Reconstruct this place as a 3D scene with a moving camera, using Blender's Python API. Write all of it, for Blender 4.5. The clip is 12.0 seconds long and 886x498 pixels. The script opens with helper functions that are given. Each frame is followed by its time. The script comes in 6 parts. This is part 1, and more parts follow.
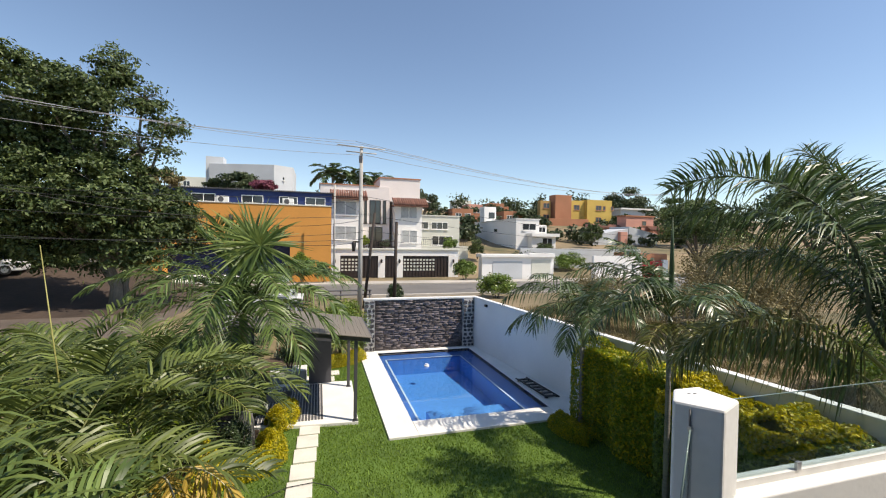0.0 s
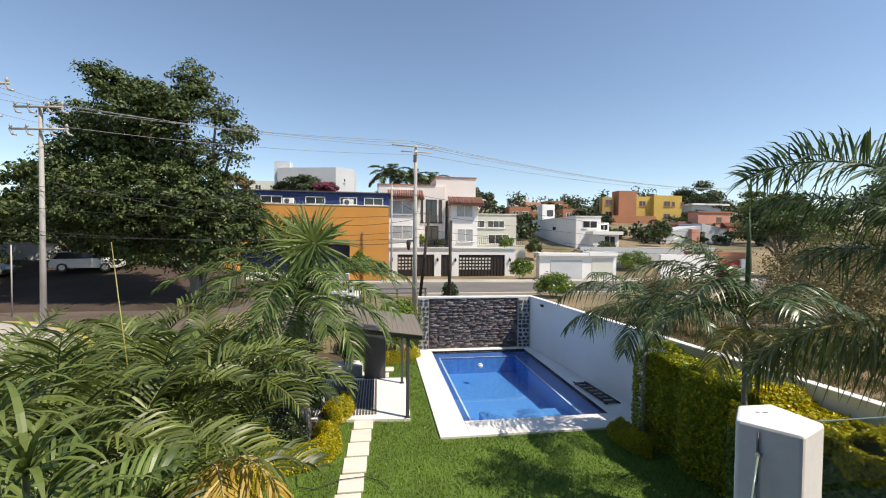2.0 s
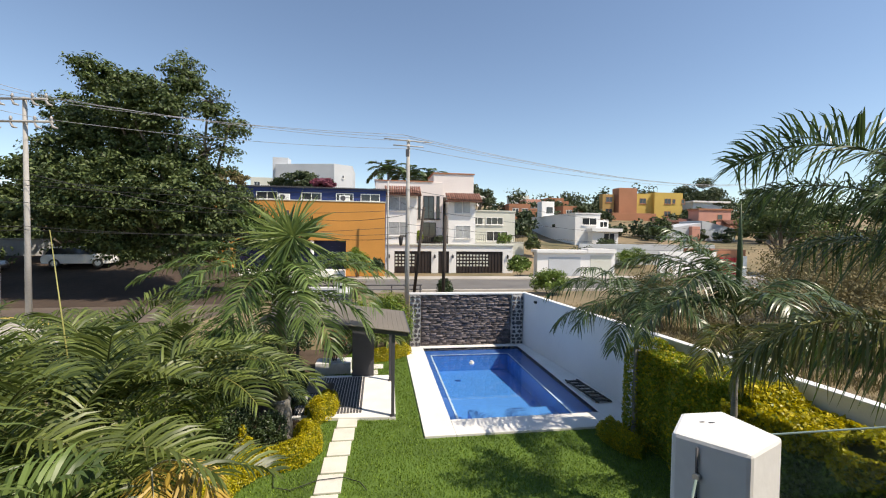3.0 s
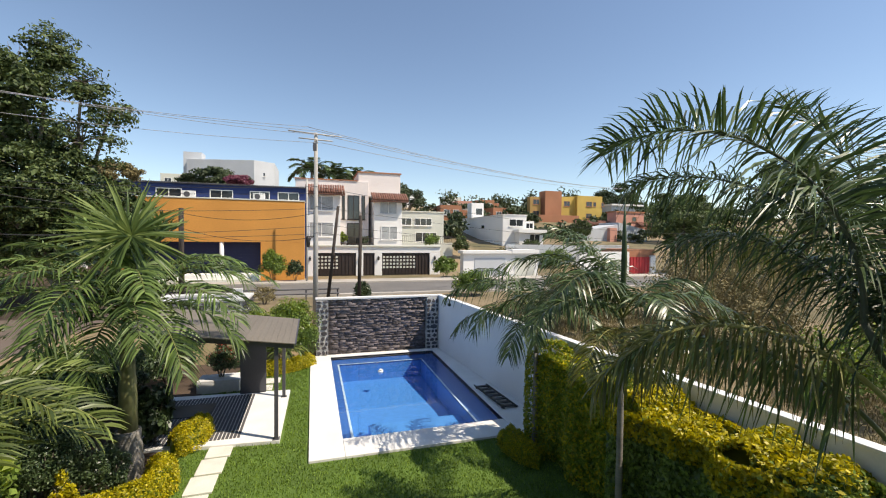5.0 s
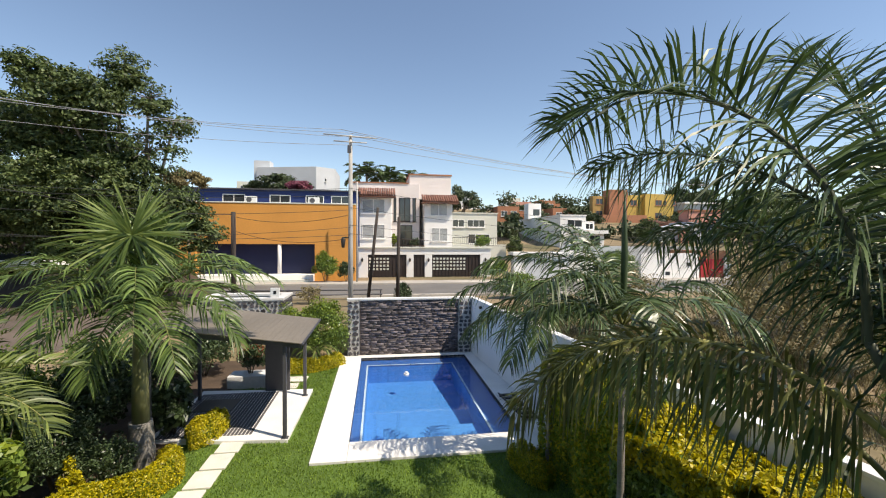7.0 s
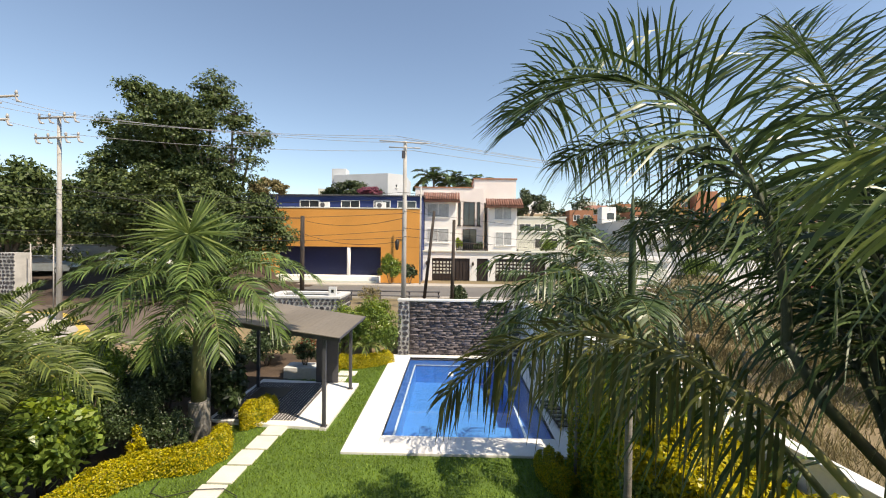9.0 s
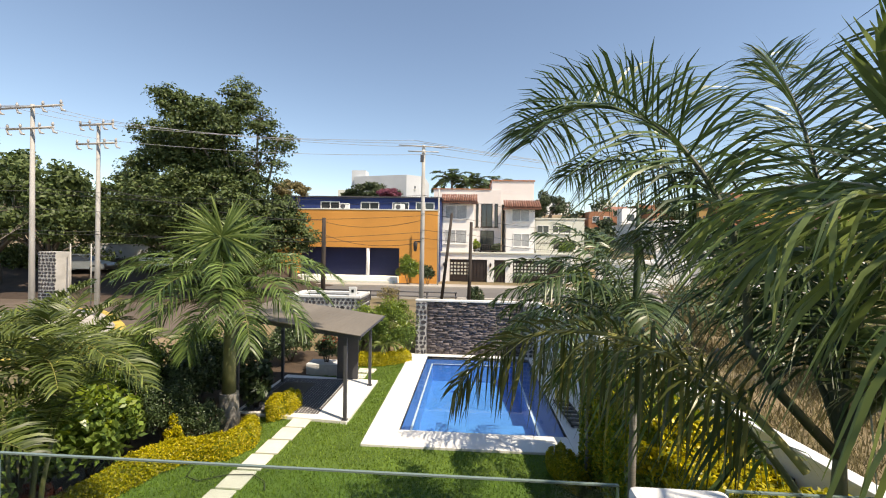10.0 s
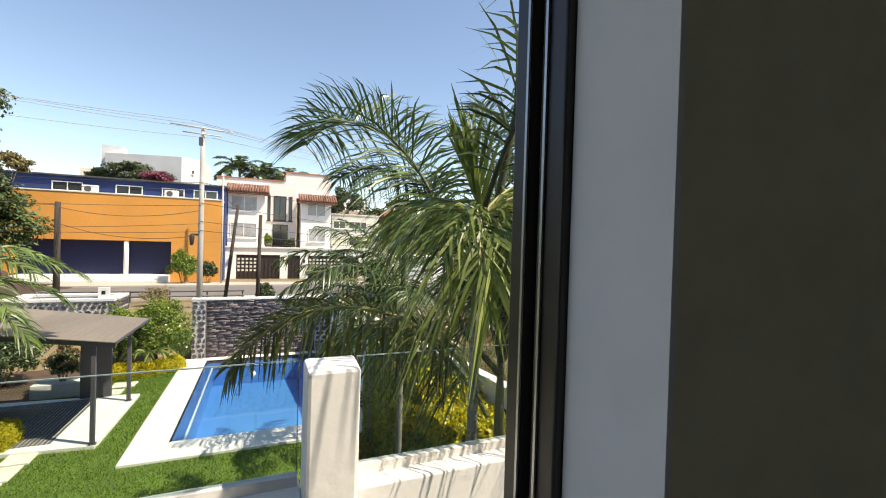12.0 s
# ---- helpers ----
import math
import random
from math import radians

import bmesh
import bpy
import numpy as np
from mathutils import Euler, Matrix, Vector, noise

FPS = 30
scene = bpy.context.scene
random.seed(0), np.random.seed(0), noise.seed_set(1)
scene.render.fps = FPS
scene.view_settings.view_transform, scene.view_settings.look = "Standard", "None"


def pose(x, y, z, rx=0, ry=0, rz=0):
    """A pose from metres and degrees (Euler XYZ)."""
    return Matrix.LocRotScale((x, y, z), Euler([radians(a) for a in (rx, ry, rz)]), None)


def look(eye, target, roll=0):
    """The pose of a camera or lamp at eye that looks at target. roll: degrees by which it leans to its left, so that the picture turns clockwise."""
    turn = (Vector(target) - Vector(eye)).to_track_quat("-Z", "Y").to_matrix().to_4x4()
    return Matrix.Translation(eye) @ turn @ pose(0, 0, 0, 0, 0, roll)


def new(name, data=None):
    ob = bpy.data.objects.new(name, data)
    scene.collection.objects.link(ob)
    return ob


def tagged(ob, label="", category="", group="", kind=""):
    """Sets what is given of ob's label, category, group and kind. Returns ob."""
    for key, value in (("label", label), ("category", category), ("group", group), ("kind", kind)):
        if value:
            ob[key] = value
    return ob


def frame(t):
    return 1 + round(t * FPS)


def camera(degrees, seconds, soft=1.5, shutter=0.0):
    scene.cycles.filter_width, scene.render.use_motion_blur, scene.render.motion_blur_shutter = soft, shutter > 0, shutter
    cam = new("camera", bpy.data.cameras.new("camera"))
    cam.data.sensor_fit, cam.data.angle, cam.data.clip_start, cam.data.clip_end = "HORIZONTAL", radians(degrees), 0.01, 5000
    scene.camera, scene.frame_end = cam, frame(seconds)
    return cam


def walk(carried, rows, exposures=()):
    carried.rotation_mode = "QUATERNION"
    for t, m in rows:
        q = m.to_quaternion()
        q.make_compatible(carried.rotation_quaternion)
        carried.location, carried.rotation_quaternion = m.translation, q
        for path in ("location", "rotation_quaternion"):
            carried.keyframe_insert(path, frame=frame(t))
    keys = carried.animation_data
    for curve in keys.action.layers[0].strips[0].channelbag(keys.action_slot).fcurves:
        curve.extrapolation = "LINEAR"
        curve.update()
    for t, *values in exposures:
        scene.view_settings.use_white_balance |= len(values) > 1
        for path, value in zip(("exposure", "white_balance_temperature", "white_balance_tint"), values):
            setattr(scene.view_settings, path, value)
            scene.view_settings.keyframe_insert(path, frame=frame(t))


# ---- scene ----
cam = camera(92.5, 12.0, soft=1.1)
PATH = [
    (0, (0.465, 0.309, 5.209), (1.029, 2.227, 5.164), 0.9),
    (0.5, (0.450, 0.345, 5.204), (0.977, 2.274, 5.159), 1.1),
    (1, (0.455, 0.355, 5.196), (0.959, 2.29, 5.15), 1.2),
    (1.5, (0.500, 0.379, 5.165), (0.960, 2.326, 5.124), 0.9),
    (2, (0.660, 0.432, 5.175), (0.961, 2.409, 5.122), 0.6),
    (2.5, (0.847, 0.49, 5.142), (1.134, 2.468, 5.086), 0.4),
    (3, (1.108, 0.681, 5.086), (1.404, 2.658, 5.021), 0.7),
    (3.5, (1.343, 0.886, 5.075), (1.705, 2.852, 5.01), 0.6),
    (5.5, (2.632, 1.495, 5.042), (3.241, 3.399, 4.989), 0.7),
    (6, (2.889, 1.59, 5.074), (3.365, 3.532, 5.019), 0.6),
    (6.5, (3.323, 1.585, 5.028), (3.713, 3.546, 4.978), 0.5),
    (7, (3.77, 1.572, 4.972), (4.069, 3.549, 4.926), 0.3),
    (9, (4.795, 1.4, 4.884), (4.75, 3.4, 4.858), 0.7),
    (9.5, (4.89, 1.169, 4.92), (4.772, 3.165, 4.9), 1.0),
    (10, (4.848, 0.977, 4.94), (4.718, 2.973, 4.916), 1.0),
    (10.5, (4.872, 0.714, 4.982), (4.737, 2.709, 4.951), 1.0),
    (11, (4.889, 0.551, 4.947), (4.828, 2.55, 4.916), 0.9),
    (11.4, (4.921, 0.383, 4.932), (5.089, 2.376, 4.903), 1.4),
    (11.5, (4.927, 0.353, 4.927), (5.184, 2.336, 4.894), 1.35),
    (12, (5.002, 0.309, 4.903), (5.784, 2.15, 4.882), 1.7),
]
EXPOSURE = 0.43
walk(cam, [(t, look(eye, target, roll)) for t, eye, target, roll in PATH], exposures=[(t, EXPOSURE + e, k + 120, 11.5) for t, e, k in ((0, 0.0, 7100), (5.5, 0.02, 7250), (7, 0.06, 7300), (9.5, 0.23, 7750), (11.4, 0.24, 7700), (12, 0.52, 7800))])

# ---- daylight ----
SUN_AZ, SUN_EL = 122.0, 54.0
sun_way = Vector((math.sin(radians(SUN_AZ)) * math.cos(radians(SUN_EL)), math.cos(radians(SUN_AZ)) * math.cos(radians(SUN_EL)), math.sin(radians(SUN_EL))))
world = bpy.data.worlds.new("sky")
scene.world = world
world.use_nodes = True
wn = world.node_tree.nodes
sky = wn.new("ShaderNodeTexSky")
sky.sky_type, sky.sun_disc = "NISHITA", False
sky.sun_elevation, sky.sun_rotation = radians(SUN_EL), radians(SUN_AZ)
sky.altitude, sky.air_density, sky.dust_density, sky.ozone_density = 2200, 1.25, 0.4, 3.0
wn["Background"].inputs["Strength"].default_value = 0.128
world.node_tree.links.new(sky.outputs[0], wn["Background"].inputs["Color"])
sun_data = bpy.data.lights.new("sun", "SUN")
sun_data.energy, sun_data.angle, sun_data.color = 4.2, radians(0.55), (1.0, 0.95, 0.87)
sun = new("sun", sun_data)
sun.matrix_world = look(sun_way * 60, (0, 0, 0))


# ---- materials ----
def node_mat(name):
    m = bpy.data.materials.new(name)
    m.use_nodes = True
    return m, m.node_tree.nodes, m.node_tree.links, m.node_tree.nodes["Principled BSDF"]


def tone(c, k):
    return (min(1, c[0] * k), min(1, c[1] * k), min(1, c[2] * k), 1)


def surface(name, color, rough=0.8, vary=0.18, big=0.6, fine=30.0, bump=0.15, metal=0.0, dirt=None, island=0.0, spec=0.5, stretch=(1, 1, 1)):
    """Paint, stone, ground: a base colour that varies at two scales, with fine relief."""
    m, n, l, b = node_mat(name)
    geo = n.new("ShaderNodeNewGeometry")
    mp = n.new("ShaderNodeMapping")
    mp.inputs["Scale"].default_value = stretch
    l.new(geo.outputs["Position"], mp.inputs["Vector"])
    n1, n2 = n.new("ShaderNodeTexNoise"), n.new("ShaderNodeTexNoise")
    n1.inputs["Scale"].default_value, n1.inputs["Detail"].default_value = big, 5
    n2.inputs["Scale"].default_value, n2.inputs["Detail"].default_value = fine, 4
    for q in (n1, n2):
        l.new(mp.outputs[0], q.inputs["Vector"])
    ramp = n.new("ShaderNodeValToRGB")
    ramp.color_ramp.elements[0].position, ramp.color_ramp.elements[1].position = 0.3, 0.7
    ramp.color_ramp.elements[0].color = dirt if dirt else tone(color, 1 - vary)
    ramp.color_ramp.elements[1].color = tone(color, 1 + vary * 0.5)
    l.new(n1.outputs["Fac"], ramp.inputs["Fac"])
    mul = n.new("ShaderNodeMix")
    mul.data_type, mul.blend_type = "RGBA", "MULTIPLY"
    mul.inputs["Factor"].default_value = 1.0
    r2 = n.new("ShaderNodeMapRange")
    r2.inputs["From Min"].default_value, r2.inputs["From Max"].default_value = 0.3, 0.7
    r2.inputs["To Min"].default_value, r2.inputs["To Max"].default_value = 1 - vary * 0.8, 1.0
    l.new(n2.outputs["Fac"], r2.inputs["Value"])
    l.new(ramp.outputs["Color"], mul.inputs["A"])
    l.new(r2.outputs[0], mul.inputs["B"])
    out = mul.outputs["Result"]
    if island:
        rnd = n.new("ShaderNodeMapRange")
        rnd.inputs["To Min"].default_value, rnd.inputs["To Max"].default_value = 1 - island, 1 + island
        l.new(geo.outputs["Random Per Island"], rnd.inputs["Value"])
        mu2 = n.new("ShaderNodeMix")
        mu2.data_type, mu2.blend_type = "RGBA", "MULTIPLY"
        mu2.inputs["Factor"].default_value = 1.0
        l.new(out, mu2.inputs["A"])
        l.new(rnd.outputs[0], mu2.inputs["B"])
        out = mu2.outputs["Result"]
    l.new(out, b.inputs["Base Color"])
    b.inputs["Roughness"].default_value, b.inputs["Metallic"].default_value = rough, metal
    b.inputs["Specular IOR Level"].default_value = spec
    if bump:
        bp = n.new("ShaderNodeBump")
        bp.inputs["Strength"].default_value, bp.inputs["Distance"].default_value = bump, 0.02
        l.new(n2.outputs["Fac"], bp.inputs["Height"])
        l.new(bp.outputs[0], b.inputs["Normal"])
    return m


def leaf_mat(name, dark, light, rough=0.45, through_light=0.25, patch=0.7):
    """Foliage: each leaf its own tone between two greens, patches of tint over the plant, some light passing through."""
    m, n, l, b = node_mat(name)
    geo = n.new("ShaderNodeNewGeometry")
    nz = n.new("ShaderNodeTexNoise")
    nz.inputs["Scale"].default_value = patch
    l.new(geo.outputs["Position"], nz.inputs["Vector"])
    add = n.new("ShaderNodeMath")
    add.operation = "MULTIPLY_ADD"
    add.inputs[1].default_value = 0.6
    l.new(geo.outputs["Random Per Island"], add.inputs[0])
    half = n.new("ShaderNodeMath")
    half.operation = "MULTIPLY"
    half.inputs[1].default_value = 0.45
    l.new(nz.outputs["Fac"], half.inputs[0])
    l.new(half.outputs[0], add.inputs[2])
    ramp = n.new("ShaderNodeValToRGB")
    ramp.color_ramp.elements[0].position, ramp.color_ramp.elements[1].position = 0.15, 0.9
    ramp.color_ramp.elements[0].color, ramp.color_ramp.elements[1].color = (*dark, 1), (*light, 1)
    l.new(add.outputs[0], ramp.inputs["Fac"])
    l.new(ramp.outputs["Color"], b.inputs["Base Color"])
    b.inputs["Roughness"].default_value = rough
    tr = n.new("ShaderNodeBsdfTranslucent")
    l.new(ramp.outputs["Color"], tr.inputs["Color"])
    mx = n.new("ShaderNodeMixShader")
    mx.inputs["Fac"].default_value = through_light
    l.new(b.outputs[0], mx.inputs[1])
    l.new(tr.outputs[0], mx.inputs[2])
    l.new(mx.outputs[0], n["Material Output"].inputs["Surface"])
    return m


def clear_mat(name, tint, wave=0.0, wave_scale=3.0, rough=0.0):
    """Thin clear glass or a water surface: what lies behind it shows, with a Fresnel mirror on top."""
    m, n, l, b = node_mat(name)
    n.remove(b)
    tr, gl, mx = n.new("ShaderNodeBsdfTransparent"), n.new("ShaderNodeBsdfGlossy"), n.new("ShaderNodeMixShader")
    tr.inputs["Color"].default_value = (*tint, 1)
    gl.inputs["Roughness"].default_value = rough
    lw, pw, ma = n.new("ShaderNodeLayerWeight"), n.new("ShaderNodeMath"), n.new("ShaderNodeMath")
    pw.operation, ma.operation = "POWER", "MULTIPLY_ADD"
    pw.inputs[1].default_value, ma.inputs[1].default_value, ma.inputs[2].default_value = 4.0, 0.8, 0.03
    l.new(lw.outputs["Facing"], pw.inputs[0])
    l.new(pw.outputs[0], ma.inputs[0])
    l.new(ma.outputs[0], mx.inputs["Fac"])
    l.new(tr.outputs[0], mx.inputs[1])
    l.new(gl.outputs[0], mx.inputs[2])
    l.new(mx.outputs[0], n["Material Output"].inputs["Surface"])
    if wave:
        nz, bp = n.new("ShaderNodeTexNoise"), n.new("ShaderNodeBump")
        geo = n.new("ShaderNodeNewGeometry")
        nz.inputs["Scale"].default_value, nz.inputs["Detail"].default_value = wave_scale, 3
        l.new(geo.outputs["Position"], nz.inputs["Vector"])
        bp.inputs["Strength"].default_value, bp.inputs["Distance"].default_value = wave, 0.02
        l.new(nz.outputs["Fac"], bp.inputs["Height"])
        l.new(bp.outputs[0], gl.inputs["Normal"])
    return m


def grid_mat(name, color, joint, size, depth=0.3, rough=0.3, gap=0.06):
    """Small square tiles or blocks with joints, too fine to model."""
    m, n, l, b = node_mat(name)
    geo = n.new("ShaderNodeNewGeometry")
    br = n.new("ShaderNodeTexBrick")
    br.offset = 0.0
    br.inputs["Scale"].default_value = 1.0 / size
    br.inputs["Brick Width"].default_value, br.inputs["Row Height"].default_value = 1.0, 1.0
    br.inputs["Mortar Size"].default_value = gap
    br.inputs["Color1"].default_value, br.inputs["Color2"].default_value = tone(color, 0.9), tone(color, 1.08)
    br.inputs["Mortar"].default_value = (*joint, 1)
    l.new(geo.outputs["Position"], br.inputs["Vector"])
    l.new(br.outputs["Color"], b.inputs["Base Color"])
    b.inputs["Roughness"].default_value = rough
    return m


M = {}
M["white"] = surface("white_paint", (0.80, 0.80, 0.79), 0.75, 0.07, 0.5, 22, 0.08)
M["plank"] = surface("mid_grey_deck_board", (0.115, 0.11, 0.115), 0.7, 0.2, 1.5, 30, 0.15, island=0.2)
M["white_worn"] = surface("weathered_white_paint", (0.72, 0.71, 0.69), 0.85, 0.16, 0.35, 9, 0.12)
M["deck_white"] = surface("white_cement_paving", (0.82, 0.80, 0.76), 0.7, 0.10, 1.2, 40, 0.1)
M["slab"] = surface("pale_cement_slab", (0.74, 0.70, 0.62), 0.85, 0.14, 2.0, 35, 0.2)
M["lawn"] = surface("lawn_soil_green", (0.11, 0.19, 0.028), 0.95, 0.4, 0.9, 60, 0.6)
# dark earth, its colour taken down further for the shade under the trees
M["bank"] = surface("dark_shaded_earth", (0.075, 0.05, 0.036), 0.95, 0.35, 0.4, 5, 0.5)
M["soil"] = surface("garden_soil", (0.09, 0.06, 0.04), 0.95, 0.3, 1.5, 25, 0.5)
M["ground"] = surface("dry_ground", (0.29, 0.21, 0.125), 0.95, 0.4, 0.14, 3, 0.5, dirt=(0.14, 0.125, 0.06, 1))
M["road"] = surface("worn_asphalt", (0.17, 0.16, 0.15), 0.9, 0.2, 0.3, 12, 0.3)
M["dirt_road"] = surface("brown_dirt_road", (0.15, 0.115, 0.092), 0.95, 0.28, 0.3, 6, 0.4)
M["pavement"] = surface("cement_pavement", (0.48, 0.44, 0.39), 0.9, 0.2, 0.4, 10, 0.2)
M["kerb_yellow"] = surface("worn_yellow_kerb_paint", (0.62, 0.45, 0.10), 0.8, 0.3, 2.0, 14, 0.2)
M["ledger"] = surface("dark_ledger_stone", (0.175, 0.148, 0.148), 0.8, 0.35, 2.5, 30, 0.6, island=0.42)
M["laja"] = surface("dark_field_stone", (0.085, 0.08, 0.088), 0.85, 0.35, 3.0, 25, 0.5, island=0.35)
M["mortar"] = surface("pale_mortar", (0.56, 0.54, 0.51), 0.95, 0.2, 2.0, 30, 0.4)
M["pool_floor"] = grid_mat("blue_pool_mosaic", (0.060, 0.255, 0.62), (0.085, 0.29, 0.63), 0.10)
# step tile made lighter to stand in for light passing through shallow water
M["pool_step"] = grid_mat("shallow_water_tint_mosaic", (0.068, 0.275, 0.64), (0.09, 0.305, 0.65), 0.10)
M["pool_band"] = grid_mat("deep_blue_pool_mosaic", (0.034, 0.140, 0.45), (0.055, 0.18, 0.47), 0.10)
M["pool_trim"] = surface("pale_blue_trim_tile", (0.66, 0.78, 0.86), 0.4, 0.1, 2, 20, 0.0)
M["water"] = clear_mat("pool_water", (0.94, 0.98, 1.0), 0.10, 2.2)
M["glass"] = clear_mat("railing_glass", (0.86, 0.91, 0.89))
M["glass_edge"] = surface("polished_glass_edge", (0.20, 0.27, 0.25), 0.15, 0.1, 2, 20, 0.0)
M["window"] = surface("dark_window_glass", (0.035, 0.04, 0.045), 0.08, 0.2, 0.4, 2, 0.0, spec=0.8)
M["curtain"] = surface("window_with_pale_curtain", (0.42, 0.43, 0.43), 0.25, 0.25, 1.5, 6, 0.0, spec=0.7)
M["steel"] = surface("brushed_steel", (0.55, 0.55, 0.55), 0.35, 0.1, 4, 60, 0.02, metal=1.0)
M["black_metal"] = surface("black_aluminium", (0.028, 0.022, 0.018), 0.4, 0.2, 3, 40, 0.03)
M["track_brown"] = surface("brown_grey_track_lining", (0.30, 0.25, 0.20), 0.6, 0.2, 2, 30, 0.05)
M["dark_grey"] = surface("dark_grey_paint", (0.075, 0.075, 0.085), 0.6, 0.15, 1, 20, 0.05)
M["roof_board"] = surface("weathered_brown_grey_roof_board", (0.20, 0.175, 0.145), 0.85, 0.18, 1.0, 25, 0.2, island=0.04, stretch=(1, 0.2, 1))
M["orange"] = surface("orange_facade_paint", (0.70, 0.315, 0.070), 0.8, 0.12, 0.25, 8, 0.1)
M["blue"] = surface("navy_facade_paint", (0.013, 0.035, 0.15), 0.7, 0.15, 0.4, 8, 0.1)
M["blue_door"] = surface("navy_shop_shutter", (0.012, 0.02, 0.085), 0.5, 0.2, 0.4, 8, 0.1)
M["house_white"] = surface("white_facade_paint", (0.84, 0.82, 0.79), 0.8, 0.06, 0.3, 8, 0.1)
M["house_pinkish"] = surface("blush_facade_paint", (0.82, 0.74, 0.70), 0.8, 0.07, 0.3, 8, 0.1)
M["house_grey"] = surface("light_grey_facade_paint", (0.56, 0.58, 0.60), 0.8, 0.1, 0.3, 8, 0.1)
M["house_cream"] = surface("cream_facade_paint", (0.66, 0.66, 0.58), 0.8, 0.1, 0.3, 8, 0.1)
M["house_yellow"] = surface("mustard_facade_paint", (0.62, 0.42, 0.10), 0.8, 0.12, 0.3, 8, 0.1)
M["house_ochre"] = surface("ochre_facade_paint", (0.46, 0.28, 0.09), 0.8, 0.12, 0.3, 8, 0.1)
M["house_terracotta"] = surface("terracotta_facade_paint", (0.44, 0.19, 0.10), 0.8, 0.12, 0.3, 8, 0.1)
M["house_salmon"] = surface("salmon_facade_paint", (0.66, 0.32, 0.24), 0.8, 0.12, 0.3, 8, 0.1)
M["tile"] = surface("clay_roof_tile", (0.25, 0.115, 0.08), 0.85, 0.3, 1.2, 12, 0.4, island=0.2)
M["gate_brown"] = surface("dark_brown_gate_wood", (0.035, 0.022, 0.018), 0.6, 0.2, 1, 20, 0.1)
M["gate_red"] = surface("red_gate_paint", (0.42, 0.025, 0.03), 0.6, 0.15, 1, 20, 0.1)
M["concrete_pole"] = surface("grey_concrete_pole", (0.46, 0.44, 0.41), 0.9, 0.2, 0.8, 20, 0.2)
M["wood_pole"] = surface("dark_wooden_pole", (0.055, 0.042, 0.035), 0.9, 0.3, 1.5, 25, 0.3)
M["wire"] = surface("black_cable", (0.03, 0.03, 0.03), 0.7, 0.1, 1, 10, 0)
M["grey_wire"] = surface("grey_aluminium_cable", (0.35, 0.35, 0.36), 0.6, 0.1, 1, 10, 0)
M["ceramic"] = surface("grey_ceramic_insulator", (0.40, 0.38, 0.36), 0.35, 0.1, 3, 20, 0)
M["plastic_white"] = surface("white_plastic", (0.75, 0.75, 0.73), 0.4, 0.08, 2, 20, 0.02)
M["room_white"] = surface("white_room_paint", (0.82, 0.81, 0.78), 0.85, 0.06, 0.8, 20, 0.05)
M["interior"] = surface("olive_beige_interior_paint", (0.84, 0.76, 0.55), 0.85, 0.1, 0.8, 20, 0.05)
M["jamb"] = surface("pale_grey_jamb_paint", (0.80, 0.775, 0.76), 0.8, 0.08, 0.8, 20, 0.05)
M["floor_tile"] = surface("beige_ceramic_floor", (0.66, 0.61, 0.54), 0.5, 0.12, 1.0, 12, 0.05)
M["bark"] = surface("grey_brown_bark", (0.16, 0.13, 0.10), 0.9, 0.35, 2.0, 18, 0.6, stretch=(1, 1, 0.3))
M["bark_pale"] = surface("pale_grey_bark", (0.24, 0.21, 0.17), 0.9, 0.35, 2.0, 18, 0.5, stretch=(1, 1, 0.3))
M["palm_bark"] = surface("ringed_grey_palm_trunk", (0.27, 0.25, 0.22), 0.9, 0.3, 1.5, 14, 0.5, stretch=(0.3, 0.3, 4))
M["crownshaft"] = surface("green_brown_crownshaft", (0.17, 0.17, 0.07), 0.6, 0.35, 2.0, 10, 0.2, stretch=(1, 1, 0.4))
M["rachis"] = surface("olive_frond_stem", (0.15, 0.16, 0.045), 0.55, 0.25, 2.0, 20, 0.05)
M["rachis_yellow"] = surface("yellowish_frond_stem", (0.34, 0.32, 0.09), 0.5, 0.25, 2.0, 20, 0.05)
M["rachis_dark"] = surface("dark_frond_stem", (0.05, 0.06, 0.025), 0.55, 0.25, 2.0, 20, 0.05)
M["rachis_pale"] = surface("pale_cream_frond_stem", (0.55, 0.50, 0.32), 0.5, 0.2, 2.0, 20, 0.05)
M["frond"] = leaf_mat("palm_leaflet_green", (0.018, 0.042, 0.010), (0.215, 0.310, 0.080), 0.42, 0.28)
M["frond_bright"] = leaf_mat("young_palm_leaflet_green", (0.045, 0.090, 0.016), (0.34, 0.41, 0.12), 0.42, 0.35)
M["frond_olive"] = leaf_mat("olive_palm_leaflet", (0.035, 0.055, 0.010), (0.25, 0.24, 0.065), 0.32, 0.28)
M["frond_dark"] = leaf_mat("palm_leaflet_deep_green", (0.012, 0.028, 0.010), (0.125, 0.190, 0.058), 0.36, 0.22)
M["frond_yellow"] = leaf_mat("areca_leaflet_yellow_green", (0.016, 0.036, 0.008), (0.225, 0.275, 0.065), 0.42, 0.3)
M["frond_dry"] = leaf_mat("dry_yellow_leaflet", (0.36, 0.23, 0.03), (0.62, 0.44, 0.10), 0.5, 0.3)
M["leaf"] = leaf_mat("shrub_leaf_green", (0.032, 0.072, 0.013), (0.31, 0.43, 0.095), 0.32, 0.34)
M["leaf_dark"] = leaf_mat("shrub_leaf_dark_green", (0.012, 0.028, 0.011), (0.105, 0.155, 0.062), 0.42, 0.2)
